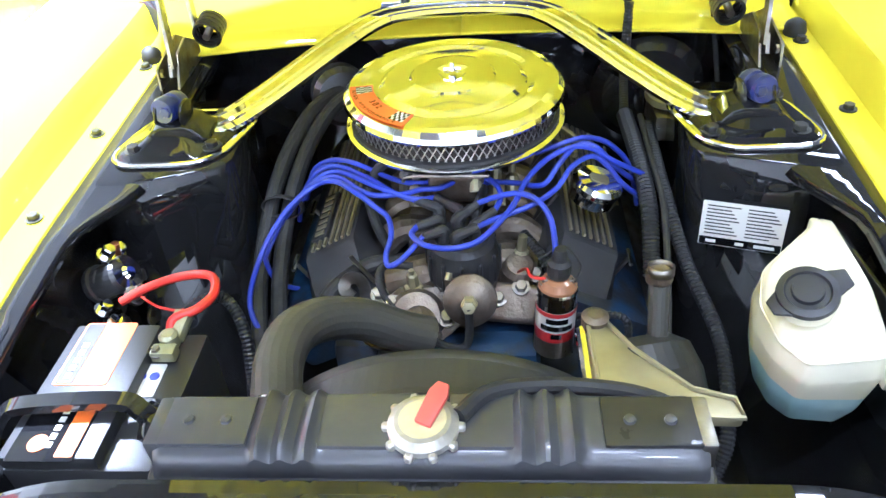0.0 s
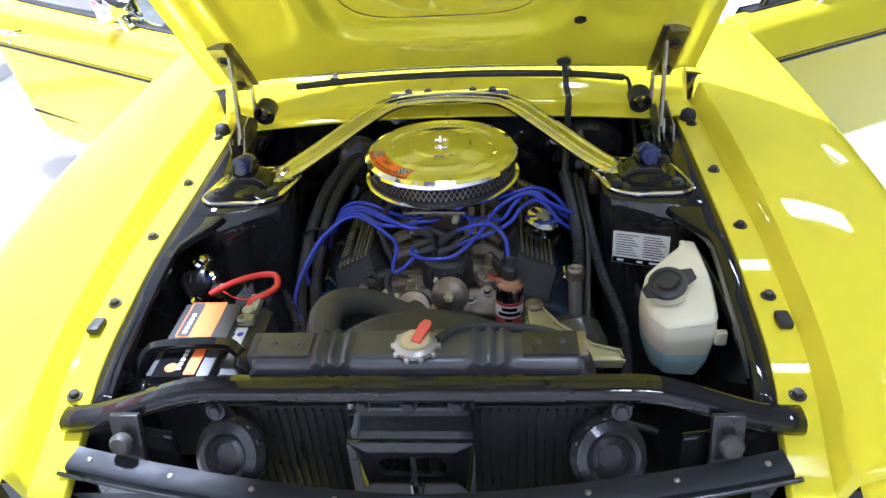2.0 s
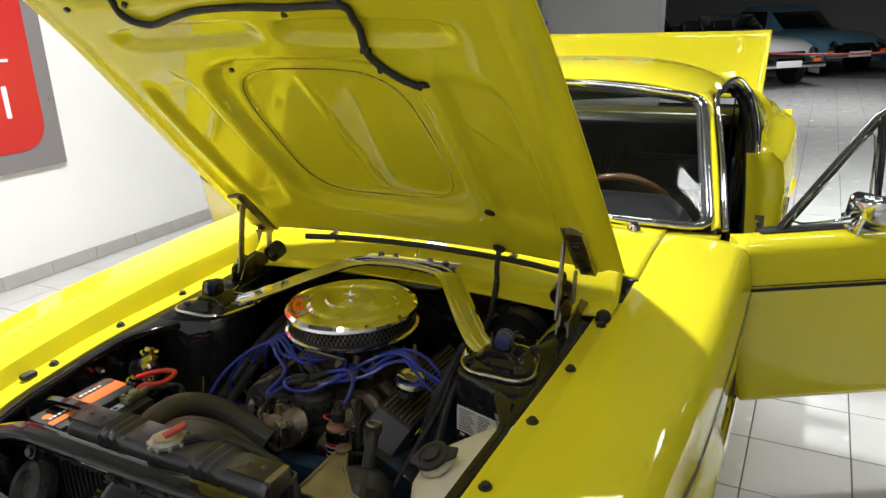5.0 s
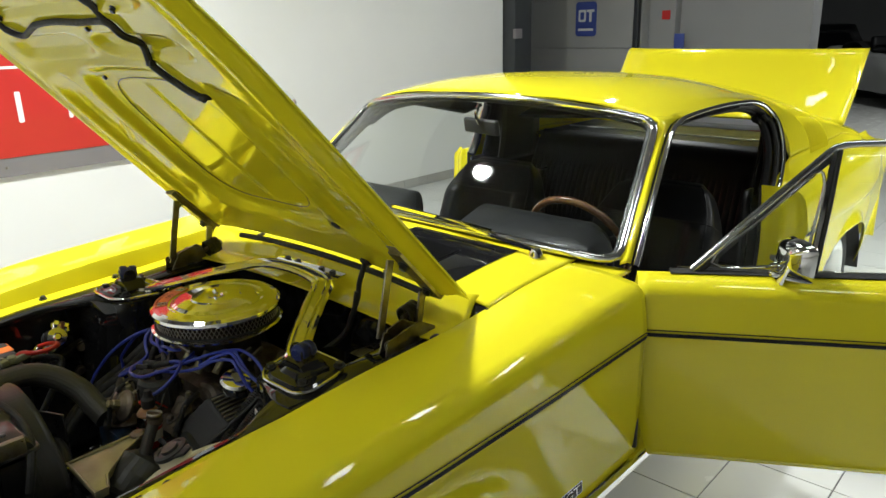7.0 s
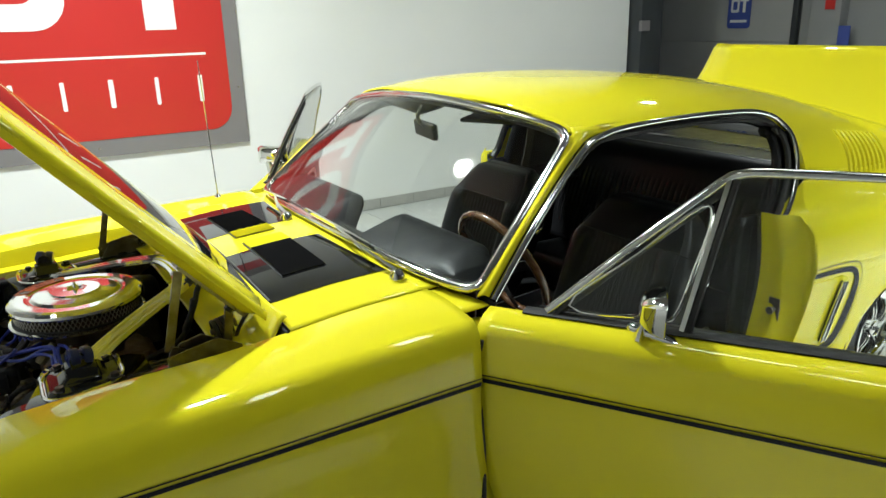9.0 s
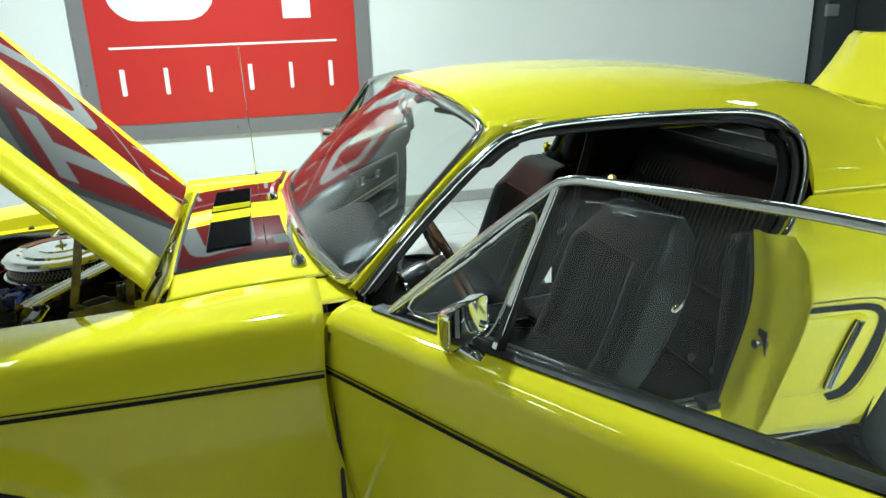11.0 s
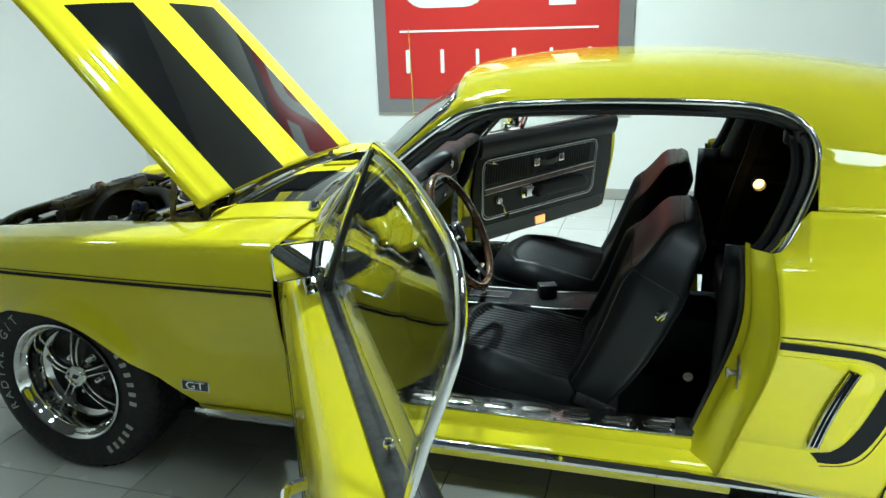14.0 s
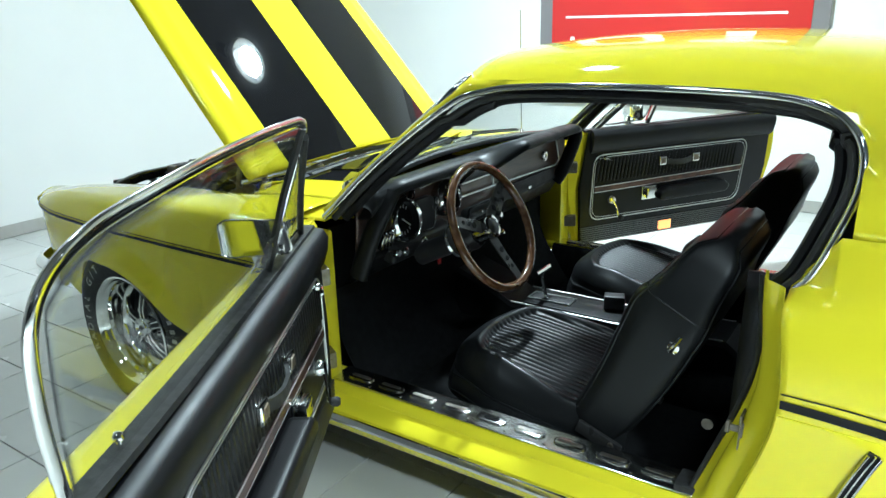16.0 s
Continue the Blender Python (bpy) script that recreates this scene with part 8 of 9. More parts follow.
    for sd in (1, -1):
        kx = cx + sd * 0.262
        k = part("release_boss", lathe([(0.015, 0), (0.014, 0.004), (0.008, 0.007), (0, 0.008)], to(kx - sd * 0.004, 1.865, 0.650) @ Matrix.Rotation(radians(90 * sd), 4, "Y"), 20), CHROME, bk, "chrome seat release")
        part("release_lever", tube([(kx + sd * 0.006, 1.860, 0.645), (kx + sd * 0.018, 1.873, 0.665), (kx + sd * 0.016, 1.885, 0.686)], 0.006, 8, 4, scale=lambda t: 1.2 - 0.5 * t), CHROME, bk)
    hinge = box(0.012, 0.12, 0.035, to(cx + 0.265, 1.70, 0.365, -20, 0, 0), 0.004)
    part("seat_hinge", hinge, SATIN, seat)
    part("seat_hinge_bolt", lathe([(0.008, 0), (0.007, 0.005), (0, 0.006)], to(cx + 0.272, 1.735, 0.360) @ AXIS_X, 10), STEEL, seat)
    for sd in (-1, 1):
        part("seat_rail", box(0.03, 0.46, 0.03, (cx + sd * 0.20, 1.49, 0.255), 0.004), STEEL, seat)
        part("seat_base", box(0.02, 0.40, 0.06, (cx + sd * 0.20, 1.49, 0.29), 0.004), SATIN, seat)
    part("adjust_lever", tube([(cx + 0.26, 1.56, 0.30), (cx + 0.285, 1.565, 0.305), (cx + 0.29, 1.60, 0.31)], 0.006, 8, 4), CHROME, seat)
    return seat


build_seat(0.415, 0)
build_seat(-0.415, 0)
# rear bench
def bench(u, v):
    x = -0.60 + 1.20 * u
    r = 0.004 * rib(x, 0.03) * ss(v, 0.12, 0.18) * (1 - ss(v, 0.72, 0.76))
    y = 2.36 + 0.17 * v + 0.03 * ss(v, 0.9, 1.0) - 0.02 * math.sin(math.pi * v)
    z = 0.45 + 0.485 * v - 0.0 * u
    return (x, y - r, z)


rb = part("rear_seat", grid(bench, 160, 20), VINYL, car, "black pleated vinyl rear bench", solid=0.03, offset=1)
part("rear_cushion", box(1.15, 0.34, 0.16, (0, 2.27, 0.37), 0.05, 4), LEATHER, rb)
part("parcel_shelf", box(1.30, 0.62, 0.02, (0, 2.84, 0.93), 0.005), VINYL, car, "black rear shelf")
for y, z in ((2.58, 0.946), (2.80, 0.946)):
    part("shelf_trim", tube([(-0.60, y, z), (0.60, y, z)], 0.004, 6, 1), TRIM, car, "thin bright shelf strip")
part("rear_bulkhead", box(1.30, 0.02, 0.60, (0, 3.14, 0.64)), VINYL, car)
for s, mir in SIDES:
    part("seat_belt", sweep(curve([(0.665, 2.26, 1.15), (0.66, 2.24, 0.95), (0.655, 2.18, 0.72), (0.66, 2.12, 0.45)], 6), [(-0.002, -0.022), (0.002, -0.022), (0.002, 0.022), (-0.002, 0.022)], up=(0, 1, 0)), RUBBER, car, "black seat belt strap", m=mir)
    part("belt_anchor", hexnut(0.009, 0.012, to(0.67, 2.02, 0.42) @ Matrix.Rotation(radians(-90), 4, "Y")), STEEL, car, m=mir)
    part("belt_anchor", hexnut(0.009, 0.012, to(0.655, 1.95, 0.47) @ Matrix.Rotation(radians(-90), 4, "Y")), STEEL, car, m=mir)
    part("quarter_trim", box(0.014, 0.26, 0.42, (0.705, 2.30, 0.60), 0.005), VINYL, car, "black vinyl quarter trim", m=mir)

# centre console and floor
con = part("console", loft([[(x, y, z) for x, z in ((-0.105, 0.22), (-0.095, 0.385 - k), (-0.085, 0.40 - k), (0.085, 0.40 - k), (0.095, 0.385 - k), (0.105, 0.22))] for y, k in ((0.90, -0.09), (1.02, -0.05), (1.12, 0.0), (1.5, 0.0), (1.86, -0.02), (1.90, 0.01))]), VINYL, car, "black centre console with bright edges", angle=30)
for x in (-0.085, 0.085):
    part("console_trim", tube([(x, 1.12, 0.403), (x, 1.5, 0.403), (x, 1.85, 0.422)], 0.0024, 6, 1), TRIM, con)
part("console_top", box(0.14, 0.40, 0.006, (0, 1.36, 0.402), 0.002), DASHPAD, con)
gate = part("shift_gate", box(0.06, 0.16, 0.008, (0, 1.24, 0.404), 0.003), PLASTIC, con)
part("gate_rim", tube([(0.030 * a, 1.24 + 0.080 * b, 0.409) for a, b in ((-1, -1), (1, -1), (1, 1), (-1, 1))], 0.0022, 6, 1, True), TRIM, gate)
part("shifter", tube([(0, 1.22, 0.40), (0, 1.20, 0.47), (0, 1.20, 0.50)], 0.007, 8, 3), CHROME, con)
part("shift_handle", tube([(-0.05, 1.20, 0.505), (0.05, 1.20, 0.505)], 0.011, 10, 1), CHROME, con, "chrome T-handle")
part("belt_buckle", box(0.05, 0.09, 0.03, to(0.10, 1.68, 0.43, 20, 0, 20), 0.006), PLASTIC, car, "black belt buckle")
part("belt_buckle", box(0.05, 0.07, 0.05, to(-0.03, 1.46, 0.43, 0, 0, 20), 0.008), PLASTIC, car)
part("tunnel", loft([[(0.20 * math.cos(a), y, 0.20 + 0.14 * math.sin(a)) for a in np.linspace(0, math.pi, 12)] for y in np.linspace(0.80, 2.3, 8)]), CARPET, car, "carpeted tunnel")
part("toe_board", grid(lambda u, v: (-0.68 + 1.36 * u, 0.82 + 0.18 * (1 - v)**2, 0.22 + 0.36 * v), 12, 8), CARPET, car, solid=0.004)
part("floor_mat", box(0.42, 0.48, 0.012, (0.42, 1.15, 0.238), 0.005), CARPET, car, "black floor mat")
part("mat_badge", box(0.05, 0.035, 0.004, (0.40, 1.30, 0.246), 0.001), TRIM, car)
for x, w, y, z in ((0.455, 0.11, 0.815, 0.440), (0.30, 0.05, 0.84, 0.38)):
    pd = part("pedal", box(w, 0.016, 0.055, to(x, y, z, -30, 0, 0), 0.004), RUBBER, car, "black rubber pedal")
    part("pedal_trim", box(w + 0.008, 0.010, 0.063, to(x, y - 0.008, z - 0.004, -30, 0, 0), 0.003), STEEL, pd)
    part("pedal_arm", tube([(x, y - 0.01, z), (x, y - 0.06, z + 0.10), (x, y - 0.05, z + 0.22)], 0.007, 8, 3), SATIN, pd)

# dash: a driver's hood and a longer passenger hood with a valley between
HUMP = lambda x: max(ss(x, 0.164, 0.180) * (1 - 0.55 * ss(x, 0.58, 0.70)), ss(-x, 0.035, 0.165) * (1 - 0.25 * ss(-x, 0.60, 0.70)))


def pad(u, v):
    x = -0.690 + 1.38 * u
    k = HUMP(x)
    pts = curve([(0, 0.815 + 0.085 * (abs(x) / 0.7)**2, 0.872), (0, 0.90 + 0.02 * k, 0.878 + 0.026 * k), (0, 0.945 + 0.06 * k, 0.856 + 0.072 * k), (0, 0.962 + 0.083 * k, 0.845 + 0.082 * k), (0, 0.968 + 0.092 * k, 0.834 + 0.080 * k), (0, 0.966 + 0.086 * k, 0.826 + 0.070 * k), (0, 0.958 + 0.050 * k, 0.824 + 0.060 * k), (0, 0.948, 0.826 + 0.052 * k)], 5)
    q = v * (len(pts) - 1)
    i = min(int(q), len(pts) - 2)
    p = pts[i].lerp(pts[i + 1], q - i)
    return (x, p.y, p.z - 0.02 * ss(abs(x), 0.655, 0.690))


dash = part("dashboard", grid(pad, 420, 36), DASHPAD, car, "padded black dashboard with walnut facia", angle=70)
part("pad_seam", tube([Vector(pad(u, 0.66)) + Vector((0, 0.001, 0.001)) for u in np.linspace(0.02, 0.98, 120)], 0.0018, 5, 1), DASHPAD, dash)


def facia(u, v):
    x = -0.690 + 1.38 * u
    top = 0.832 + 0.052 * HUMP(x)
    return (x, 0.957 - 0.012 * v, top + (0.700 - top) * v)


part("facia", grid(facia, 120, 8), FACIA, dash, "dark walnut facia", solid=0.006)
part("lower_dash", grid(lambda u, v: (-0.665 + 1.33 * u, 0.955 - 0.06 * v, 0.702 - 0.085 * v), 20, 4), DASHPAD, dash, solid=0.01)
for roll in ([(0.615, 1.025, 0.900), (0.640, 1.022, 0.868), (0.668, 0.998, 0.800), (0.692, 0.975, 0.72), (0.700, 0.955, 0.66)], [(-0.640, 1.025, 0.905), (-0.648, 1.022, 0.87), (-0.642, 1.000, 0.80), (-0.632, 0.975, 0.73), (-0.622, 0.945, 0.68)]):
    part("pad_end", sweep(curve(roll, 8), [(0.020 * math.cos(a), 0.030 * math.sin(a)) for a in np.linspace(0, 2 * math.pi, 16, endpoint=False)], up=(0, 1, 0)), DASHPAD, dash)
FY = 0.962
for path in ([(0.150, 0.822), (-0.055, 0.822), (-0.062, 0.776)], [(0.150, 0.778), (-0.062, 0.774), (-0.585, 0.757), (-0.618, 0.775), (-0.585, 0.862), (-0.540, 0.872), (-0.200, 0.874)]):
    part("facia_trim", tube([(x, FY, z) for x, z in path], 0.0032, 6, 1), TRIM, dash, "thin bright facia line")
part("glove_drawer", prism(rounded(0.50, 0.048, 0.012, 4), 0.012, Matrix.Translation((-0.325, 0.950, 0.727)) @ Matrix(((1, 0, 0, 0), (0, 0, 1, 0), (0, 1, 0, 0), (0, 0, 0, 1))), 0.003), DASHPAD, dash, "black padded glove box lid")
part("drawer_catch", box(0.030, 0.010, 0.012, (-0.33, 0.972, 0.714), 0.003), CHROME, dash)
part("facia_emblem", lathe([(0.021, 0), (0.019, 0.005), (0.013, 0.004), (0.011, 0.002), (0, 0.003)], to(-0.482, 0.960, 0.812, -90, 0, 0), 24), CHROME, dash, "small chrome emblem")
part("facia_slot", box(0.060, 0.006, 0.012, to(0.365, 0.962, 0.868, 0, 4, 0), 0.002), DIAL, dash)
part("slot_rim", tube([(0.365 + 0.032 * a, 0.965, 0.868 + 0.007 * b - 0.002 * a) for a, b in ((-1, -1), (1, -1), (1, 1), (-1, 1))], 0.0016, 5, 1, True), TRIM, dash)
# dials
def dial(x, z, r, deep=0.046, tilt=10):
    y = 0.958
    m = to(x, y, z, 90 + tilt + 180, 0, 0)
    d = part("dial", lathe([(r, -0.035), (r * 1.12, deep - 0.030), (r * 1.12, deep - 0.016), (r * 1.06, deep - 0.006), (r * 0.97, deep), (r * 0.92, deep - 0.003), (r * 0.87, deep - 0.012)], m, 40, caps=False), CHROME, dash, "chrome-ringed dial")
    part("dial_cone", lathe([(r * 0.88, deep - 0.008), (r * 0.80, deep - 0.03)], m, 36, caps=False), DIAL, d)
    part("dial_face", lathe([(r * 0.81, deep - 0.03), (0, deep - 0.03)], m, 32), DIAL, d)
    for k in range(14):
        a = radians(-220 + 260 * k / 13)
        part("dial_tick", box(0.002, r * 0.16, 0.001, m @ Matrix.Rotation(a, 4, "Z") @ Matrix.Translation((0, r * 0.66, deep - 0.029)), 0, 1), WHITE, d, smooth=False)
    part("needle", box(0.003, r * 0.7, 0.002, m @ Matrix.Rotation(0.9, 4, "Z") @ Matrix.Translation((0, r * 0.25, deep - 0.026)), 0, 1), NEEDLE if r < 0.06 else WHITE, d, smooth=False)
    return d


dial(0.505, 0.782, 0.062)
dial(0.272, 0.800, 0.054)
for x, z, r in ((0.462, 0.858, 0.024), (0.330, 0.792, 0.018), (0.560, 0.842, 0.012)):
    dial(x, z, r, 0.018)
part("cluster_pod", prism(rounded(0.11, 0.105, 0.022, 5), 0.026, Matrix.Translation((0.388, 0.948, 0.775)) @ Matrix(((1, 0, 0, 0), (0, 0, 1, 0), (0, 1, 0, 0), (0, 0, 0, 1))), 0.006), PLASTIC, dash, "glossy black instrument pod")
arc = [(0.388 + 0.060 * a, FY + 0.014, 0.775 + 0.058 * b) for a, b in ((1, 0.55), (0.86, -0.6), (0.5, -0.92), (-0.5, -0.92), (-0.86, -0.6), (-1, 0.3))]
part("pod_rim", tube(arc, 0.0030, 6, 5), CHROME, dash)
arc = [(0.300, FY, 0.872), (0.250, FY, 0.884), (0.205, FY, 0.872), (0.172, FY, 0.832), (0.160, FY, 0.780)]
part("cluster_rim", tube(arc, 0.0042, 8, 6), CHROME, dash, "chrome edge of the instrument panel")
for k in range(4):
    part("vent_blade", box(0.010, 0.026, 0.052, to(0.582 + 0.016 * k, 0.985, 0.752, -20, 0, 15), 0.003, 1), CHROME, dash, "chrome side vent blade")
for x, z in ((0.555, 0.695), (0.515, 0.690), (0.420, 0.700)):
    part("knob", lathe([(0.006, -0.01), (0.006, 0.006), (0.013, 0.008), (0.013, 0.020), (0.009, 0.024), (0, 0.024)], to(x, 0.972, z, -90, 0, 0), 14), CHROME, dash)
part("lower_cover", box(0.30, 0.05, 0.075, to(0.405, 0.955, 0.690, -20, 0, 0), 0.018, 3), PLASTIC, dash)
part("brake_release", tube([(0.285, 0.975, 0.668), (0.300, 0.990, 0.640)], 0.004, 8, 1), CHROME, dash)
part("release_knob", lathe([(0, -0.012), (0.011, -0.008), (0.012, 0.004), (0.007, 0.011), (0, 0.012)], to(0.302, 0.992, 0.636), 14, caps=False), CHROME, dash)
part("key_tag", box(0.016, 0.004, 0.032, to(0.345, 0.995, 0.615), 0.001, 1), LABELRED, dash)
stack = part("control_panel", box(0.235, 0.10, 0.150, to(0.020, 0.925, 0.655, -14, 0, 0), 0.018, 3), PLASTIC, dash, "black centre panel with bright controls")
part("stack_rim", tube([(0.142, 0.972, 0.640), (0.138, 0.980, 0.715), (0.115, 0.984, 0.737), (-0.075, 0.984, 0.733), (-0.102, 0.980, 0.705), (-0.104, 0.972, 0.640)], 0.0045, 8, 3), DASHPAD, stack)
part("radio_face", box(0.165, 0.008, 0.050, to(0.020, 0.978, 0.672, -14, 0, 0), 0.004), DIAL, stack)
for x, z in ((-0.050, 0.672), (0.090, 0.672)):
    part("radio_knob", lathe([(0.013, 0), (0.013, 0.018), (0.009, 0.022), (0, 0.022)], to(x, 0.982, z, -90, 0, 0), 14), CHROME, stack)
for x in (-0.03, 0.005, 0.04, 0.075):
    part("slider", tube([(x, 0.975, 0.712), (x, 0.998, 0.714)], 0.0042, 8, 1), CHROME, stack)
# steering wheel
SWM = to(0.420, 1.245, 0.782, -64, 0, 0)
rimp = [SWM @ Vector((0.186 * math.cos(a), 0.186 * math.sin(a), 0.0)) for a in np.linspace(0, 2 * math.pi, 72, endpoint=False)]
sw = part("steering_wheel", tube(rimp, 0.0135, 12, 1, True, scale=lambda t: 1 + 0.05 * math.sin(t * 2 * math.pi * 36)), WOOD, car, "wood-rimmed steering wheel with drilled spokes")
for a0 in (-90, 30, 150):
    a = radians(a0 - 50)
    R_ = SWM @ Matrix.Rotation(a, 4, "Z")
    pts = [(0.03, 0.0, -0.022), (0.09, 0.0, -0.016), (0.178, 0.0, -0.002)]
    sp = part("spoke", sweep([R_ @ Vector(p) for p in pts], [(-0.017, -0.0015), (0.017, -0.0015), (0.017, 0.0015), (-0.017, 0.0015)], up=SWM.to_3x3() @ Vector((0, 0, 1)), scale=lambda t: 1.1 - 0.25 * t), SATIN, sw, "black drilled spoke")
    for r, q in ((0.075, 0.010), (0.105, 0.008), (0.132, 0.0065)):
        part("spoke_hole", lathe([(q, 0), (q * 0.9, 0.001), (0, 0.001)], R_ @ Matrix.Translation((r, 0, -0.022 + 0.12 * (r - 0.02) + 0.003)), 14), DIAL, sp)
part("hub", lathe([(0.034, -0.06), (0.034, -0.02), (0.036, -0.012), (0.034, 0.0), (0.026, 0.002), (0.024, -0.002), (0, 0.0)], SWM, 30), CHROME, sw, "chrome hub")
part("hub_button", lathe([(0.023, 0.0), (0.015, 0.004), (0, 0.005)], SWM, 24), PLASTIC, sw)
part("column", tube([SWM @ Vector((0, 0, -0.05)), SWM @ Vector((0, 0, -0.30))], 0.034, 20, 1), PLASTIC, sw, "black steering column")
part("column_collar", lathe([(0.048, -0.15), (0.048, -0.08), (0.040, -0.06)], SWM, 28, caps=False), SATIN, sw)
part("collar_ring", lathe([(0.050, -0.152), (0.053, -0.146), (0.050, -0.14)], SWM, 28, caps=False), CHROME, sw)
part("stalk", tube([SWM @ Vector((-0.045, 0, -0.09)), SWM @ Vector((-0.13, 0.03, -0.07))], 0.004, 8, 1), CHROME, sw)
part("stalk_tip", lathe([(0.0, -0.01), (0.009, -0.006), (0.009, 0.006), (0, 0.01)], SWM @ Matrix.Translation((-0.135, 0.032, -0.07)), 10, caps=False), CHROME, sw)
# rear-view mirror
im = part("rear_view_mirror", box(0.19, 0.02, 0.055, to(0.0, 1.235, 1.155, 8, 0, -12), 0.009, 3), PLASTIC, car, "black rear-view mirror")
part("mirror_pane", box(0.175, 0.003, 0.046, to(0.0, 1.235, 1.155, 8, 0, -12) @ Matrix.Translation((0, 0.0105, 0)), 0.004), MIRRORGLASS, im)
part("mirror_stalk", tube([(0, 1.225, 1.165), (0, 1.205, 1.20), (0, 1.222, 1.238)], 0.007, 8, 4), CHROME, im)
for s, mir in SIDES:
    vis = part("sun_visor", box(0.36, 0.10, 0.014, to(0.30, 1.355, 1.212, 12, -3, 5), 0.006), VINYL, car, "folded black sun visor", m=mir)
# shroud added to block the glow towards the windshield; the arm is added too
gm = to(-0.470, 2.232, 0.772) @ AXIS_X @ Matrix.Scale(0.72, 4)
gl = part("rear_courtesy_lamp", lathe([(0.034, -0.01), (0.036, 0.0), (0.036, 0.058), (0.033, 0.060), (0.031, 0.055), (0.030, 0.0)], gm, 24, caps=False), PLASTIC, car, "glowing warm courtesy lamp in an added black shroud")
part("lens", lathe([(0.030, 0.004), (0.020, 0.010), (0, 0.012)], gm, 20), mat("warm_lamp_lens", (0.9, 0.6, 0.3), 0.3, emit=(1.0, 0.55, 0.16), power=7.0), gl)
part("lamp_arm", tube([(-0.475, 2.236, 0.772), (-0.49, 2.30, 0.77), (-0.50, 2.46, 0.765)], 0.006, 8, 4), PLASTIC, gl)
LENGTH = 1.0

# ---- sign, skirting and floor tiles ----
def on_wall(y, z, off=0.0):
    """A frame on the white wall: x runs along the wall to the right as one faces it, y up."""
    return Matrix.Translation((WX + off, y, z)) @ Matrix(((0, 0, 1, 0), (1, 0, 0, 0), (0, 1, 0, 0), (0, 0, 0, 1)))


SY, SZ = 0.58, 1.69            # middle of the sign
sign = part("wall_sign", prism([(-1.025, -1.0), (1.025, -1.0), (1.025, 1.0), (-1.025, 1.0)], 0.03, on_wall(SY, SZ, 0.004)), GREY, None, smooth=False)
tagged(sign, "large red and grey dealer sign with white lettering shapes", "sign")
red = [(-0.92, -0.885)] + [(0.92 - 0.16 + 0.16 * math.sin(a), -0.885 + 0.16 - 0.16 * math.cos(a)) for a in np.linspace(0, math.pi / 2, 8)] + [(0.92, 0.885)] + [(-0.92 + 0.16 - 0.16 * math.sin(a), 0.885 - 0.16 + 0.16 * math.cos(a)) for a in np.linspace(0, math.pi / 2, 8)]
part("red_field", prism(red, 0.004, on_wall(SY, SZ, 0.036)), RED, sign, smooth=False)
part("sign_line", box(1.58, 0.016, 0.003, on_wall(SY - 0.015, 1.335, 0.0425)), WHITE, sign, smooth=False)
# six upright marks under the line, in the places of the letters
for k in range(6):
    y = -0.165 + k * 0.292
    w = (0.034, 0.030, 0.026, 0.032, 0.026, 0.030)[k]
    part("sign_mark", prism(rounded(w, 0.185, 0.008, 2), 0.003, on_wall(y, 1.100, 0.0405)), WHITE, sign, smooth=False)
# the two large white shapes above
def blob(outline):
    return prism(outline, 0.003, on_wall(SY, 1.95, 0.0405))


pts_o = rounded(0.72, 0.92, 0.20, 6, -0.42, 0.02)
pts_i = rounded(0.40, 0.60, 0.10, 6, -0.42, 0.02)
bm = loft([[on_wall(SY, 1.95, 0.0415) @ Vector((x, y, 0)) for x, y in pts_o], [on_wall(SY, 1.95, 0.0415) @ Vector((x, y, 0)) for x, y in pts_i]], False, True)
part("sign_shape", bm, WHITE, sign, "white rounded ring shape", solid=0.003, smooth=False)
part("sign_shape", prism([(0.40, -0.45), (0.60, -0.45), (0.60, 0.48), (0.40, 0.48)], 0.003, on_wall(SY, 1.95, 0.0405)), WHITE, sign, smooth=False)
part("sign_shape", prism([(0.12, 0.30), (0.86, 0.30), (0.86, 0.48), (0.12, 0.48)], 0.003, on_wall(SY, 1.95, 0.0445)), WHITE, sign, smooth=False)
for y, z in ((-0.96, -0.6), (0.96, -0.6), (-0.96, 0.2), (0.96, 0.2), (0.0, -0.945)):
    part("sign_screw", lathe([(0.009, 0), (0.007, 0.004), (0, 0.005)], on_wall(SY + y * 1.03, SZ + z, 0.034), 10), STEEL, sign)

sk = thing("skirting", (WX, 1.3, 0), "row of grey ceramic skirting tiles", "skirting", kind="structure")
mesh_sk = None
for k in range(int((5.5 - WY) / TS)):
    y = WY + 0.01 + TS * (k + 0.5)
    if mesh_sk is None:
        first = part("skirting_tile", box(0.011, TS - 0.003, 0.085, (0, 0, 0), 0.002, 1), SKIRT, sk, smooth=False)
        mesh_sk = first.data
        first.matrix_basis = Matrix.Translation((WX + 0.006, y, 0.046))
    else:
        ob = new("skirting_tile", mesh_sk)
        ob.parent, ob.matrix_parent_inverse = sk, Matrix.Translation(sk.location).inverted()
        ob.matrix_basis = Matrix.Translation((WX + 0.006, y, 0.046))
sk2 = part("skirting_south", box(9.0, 0.011, 0.085, (WX + 4.52, WY + 0.006, 0.046), 0.002, 1), SKIRT, None, smooth=False)
tagged(sk2, "grey ceramic skirting along the white wall", "skirting", kind="structure")

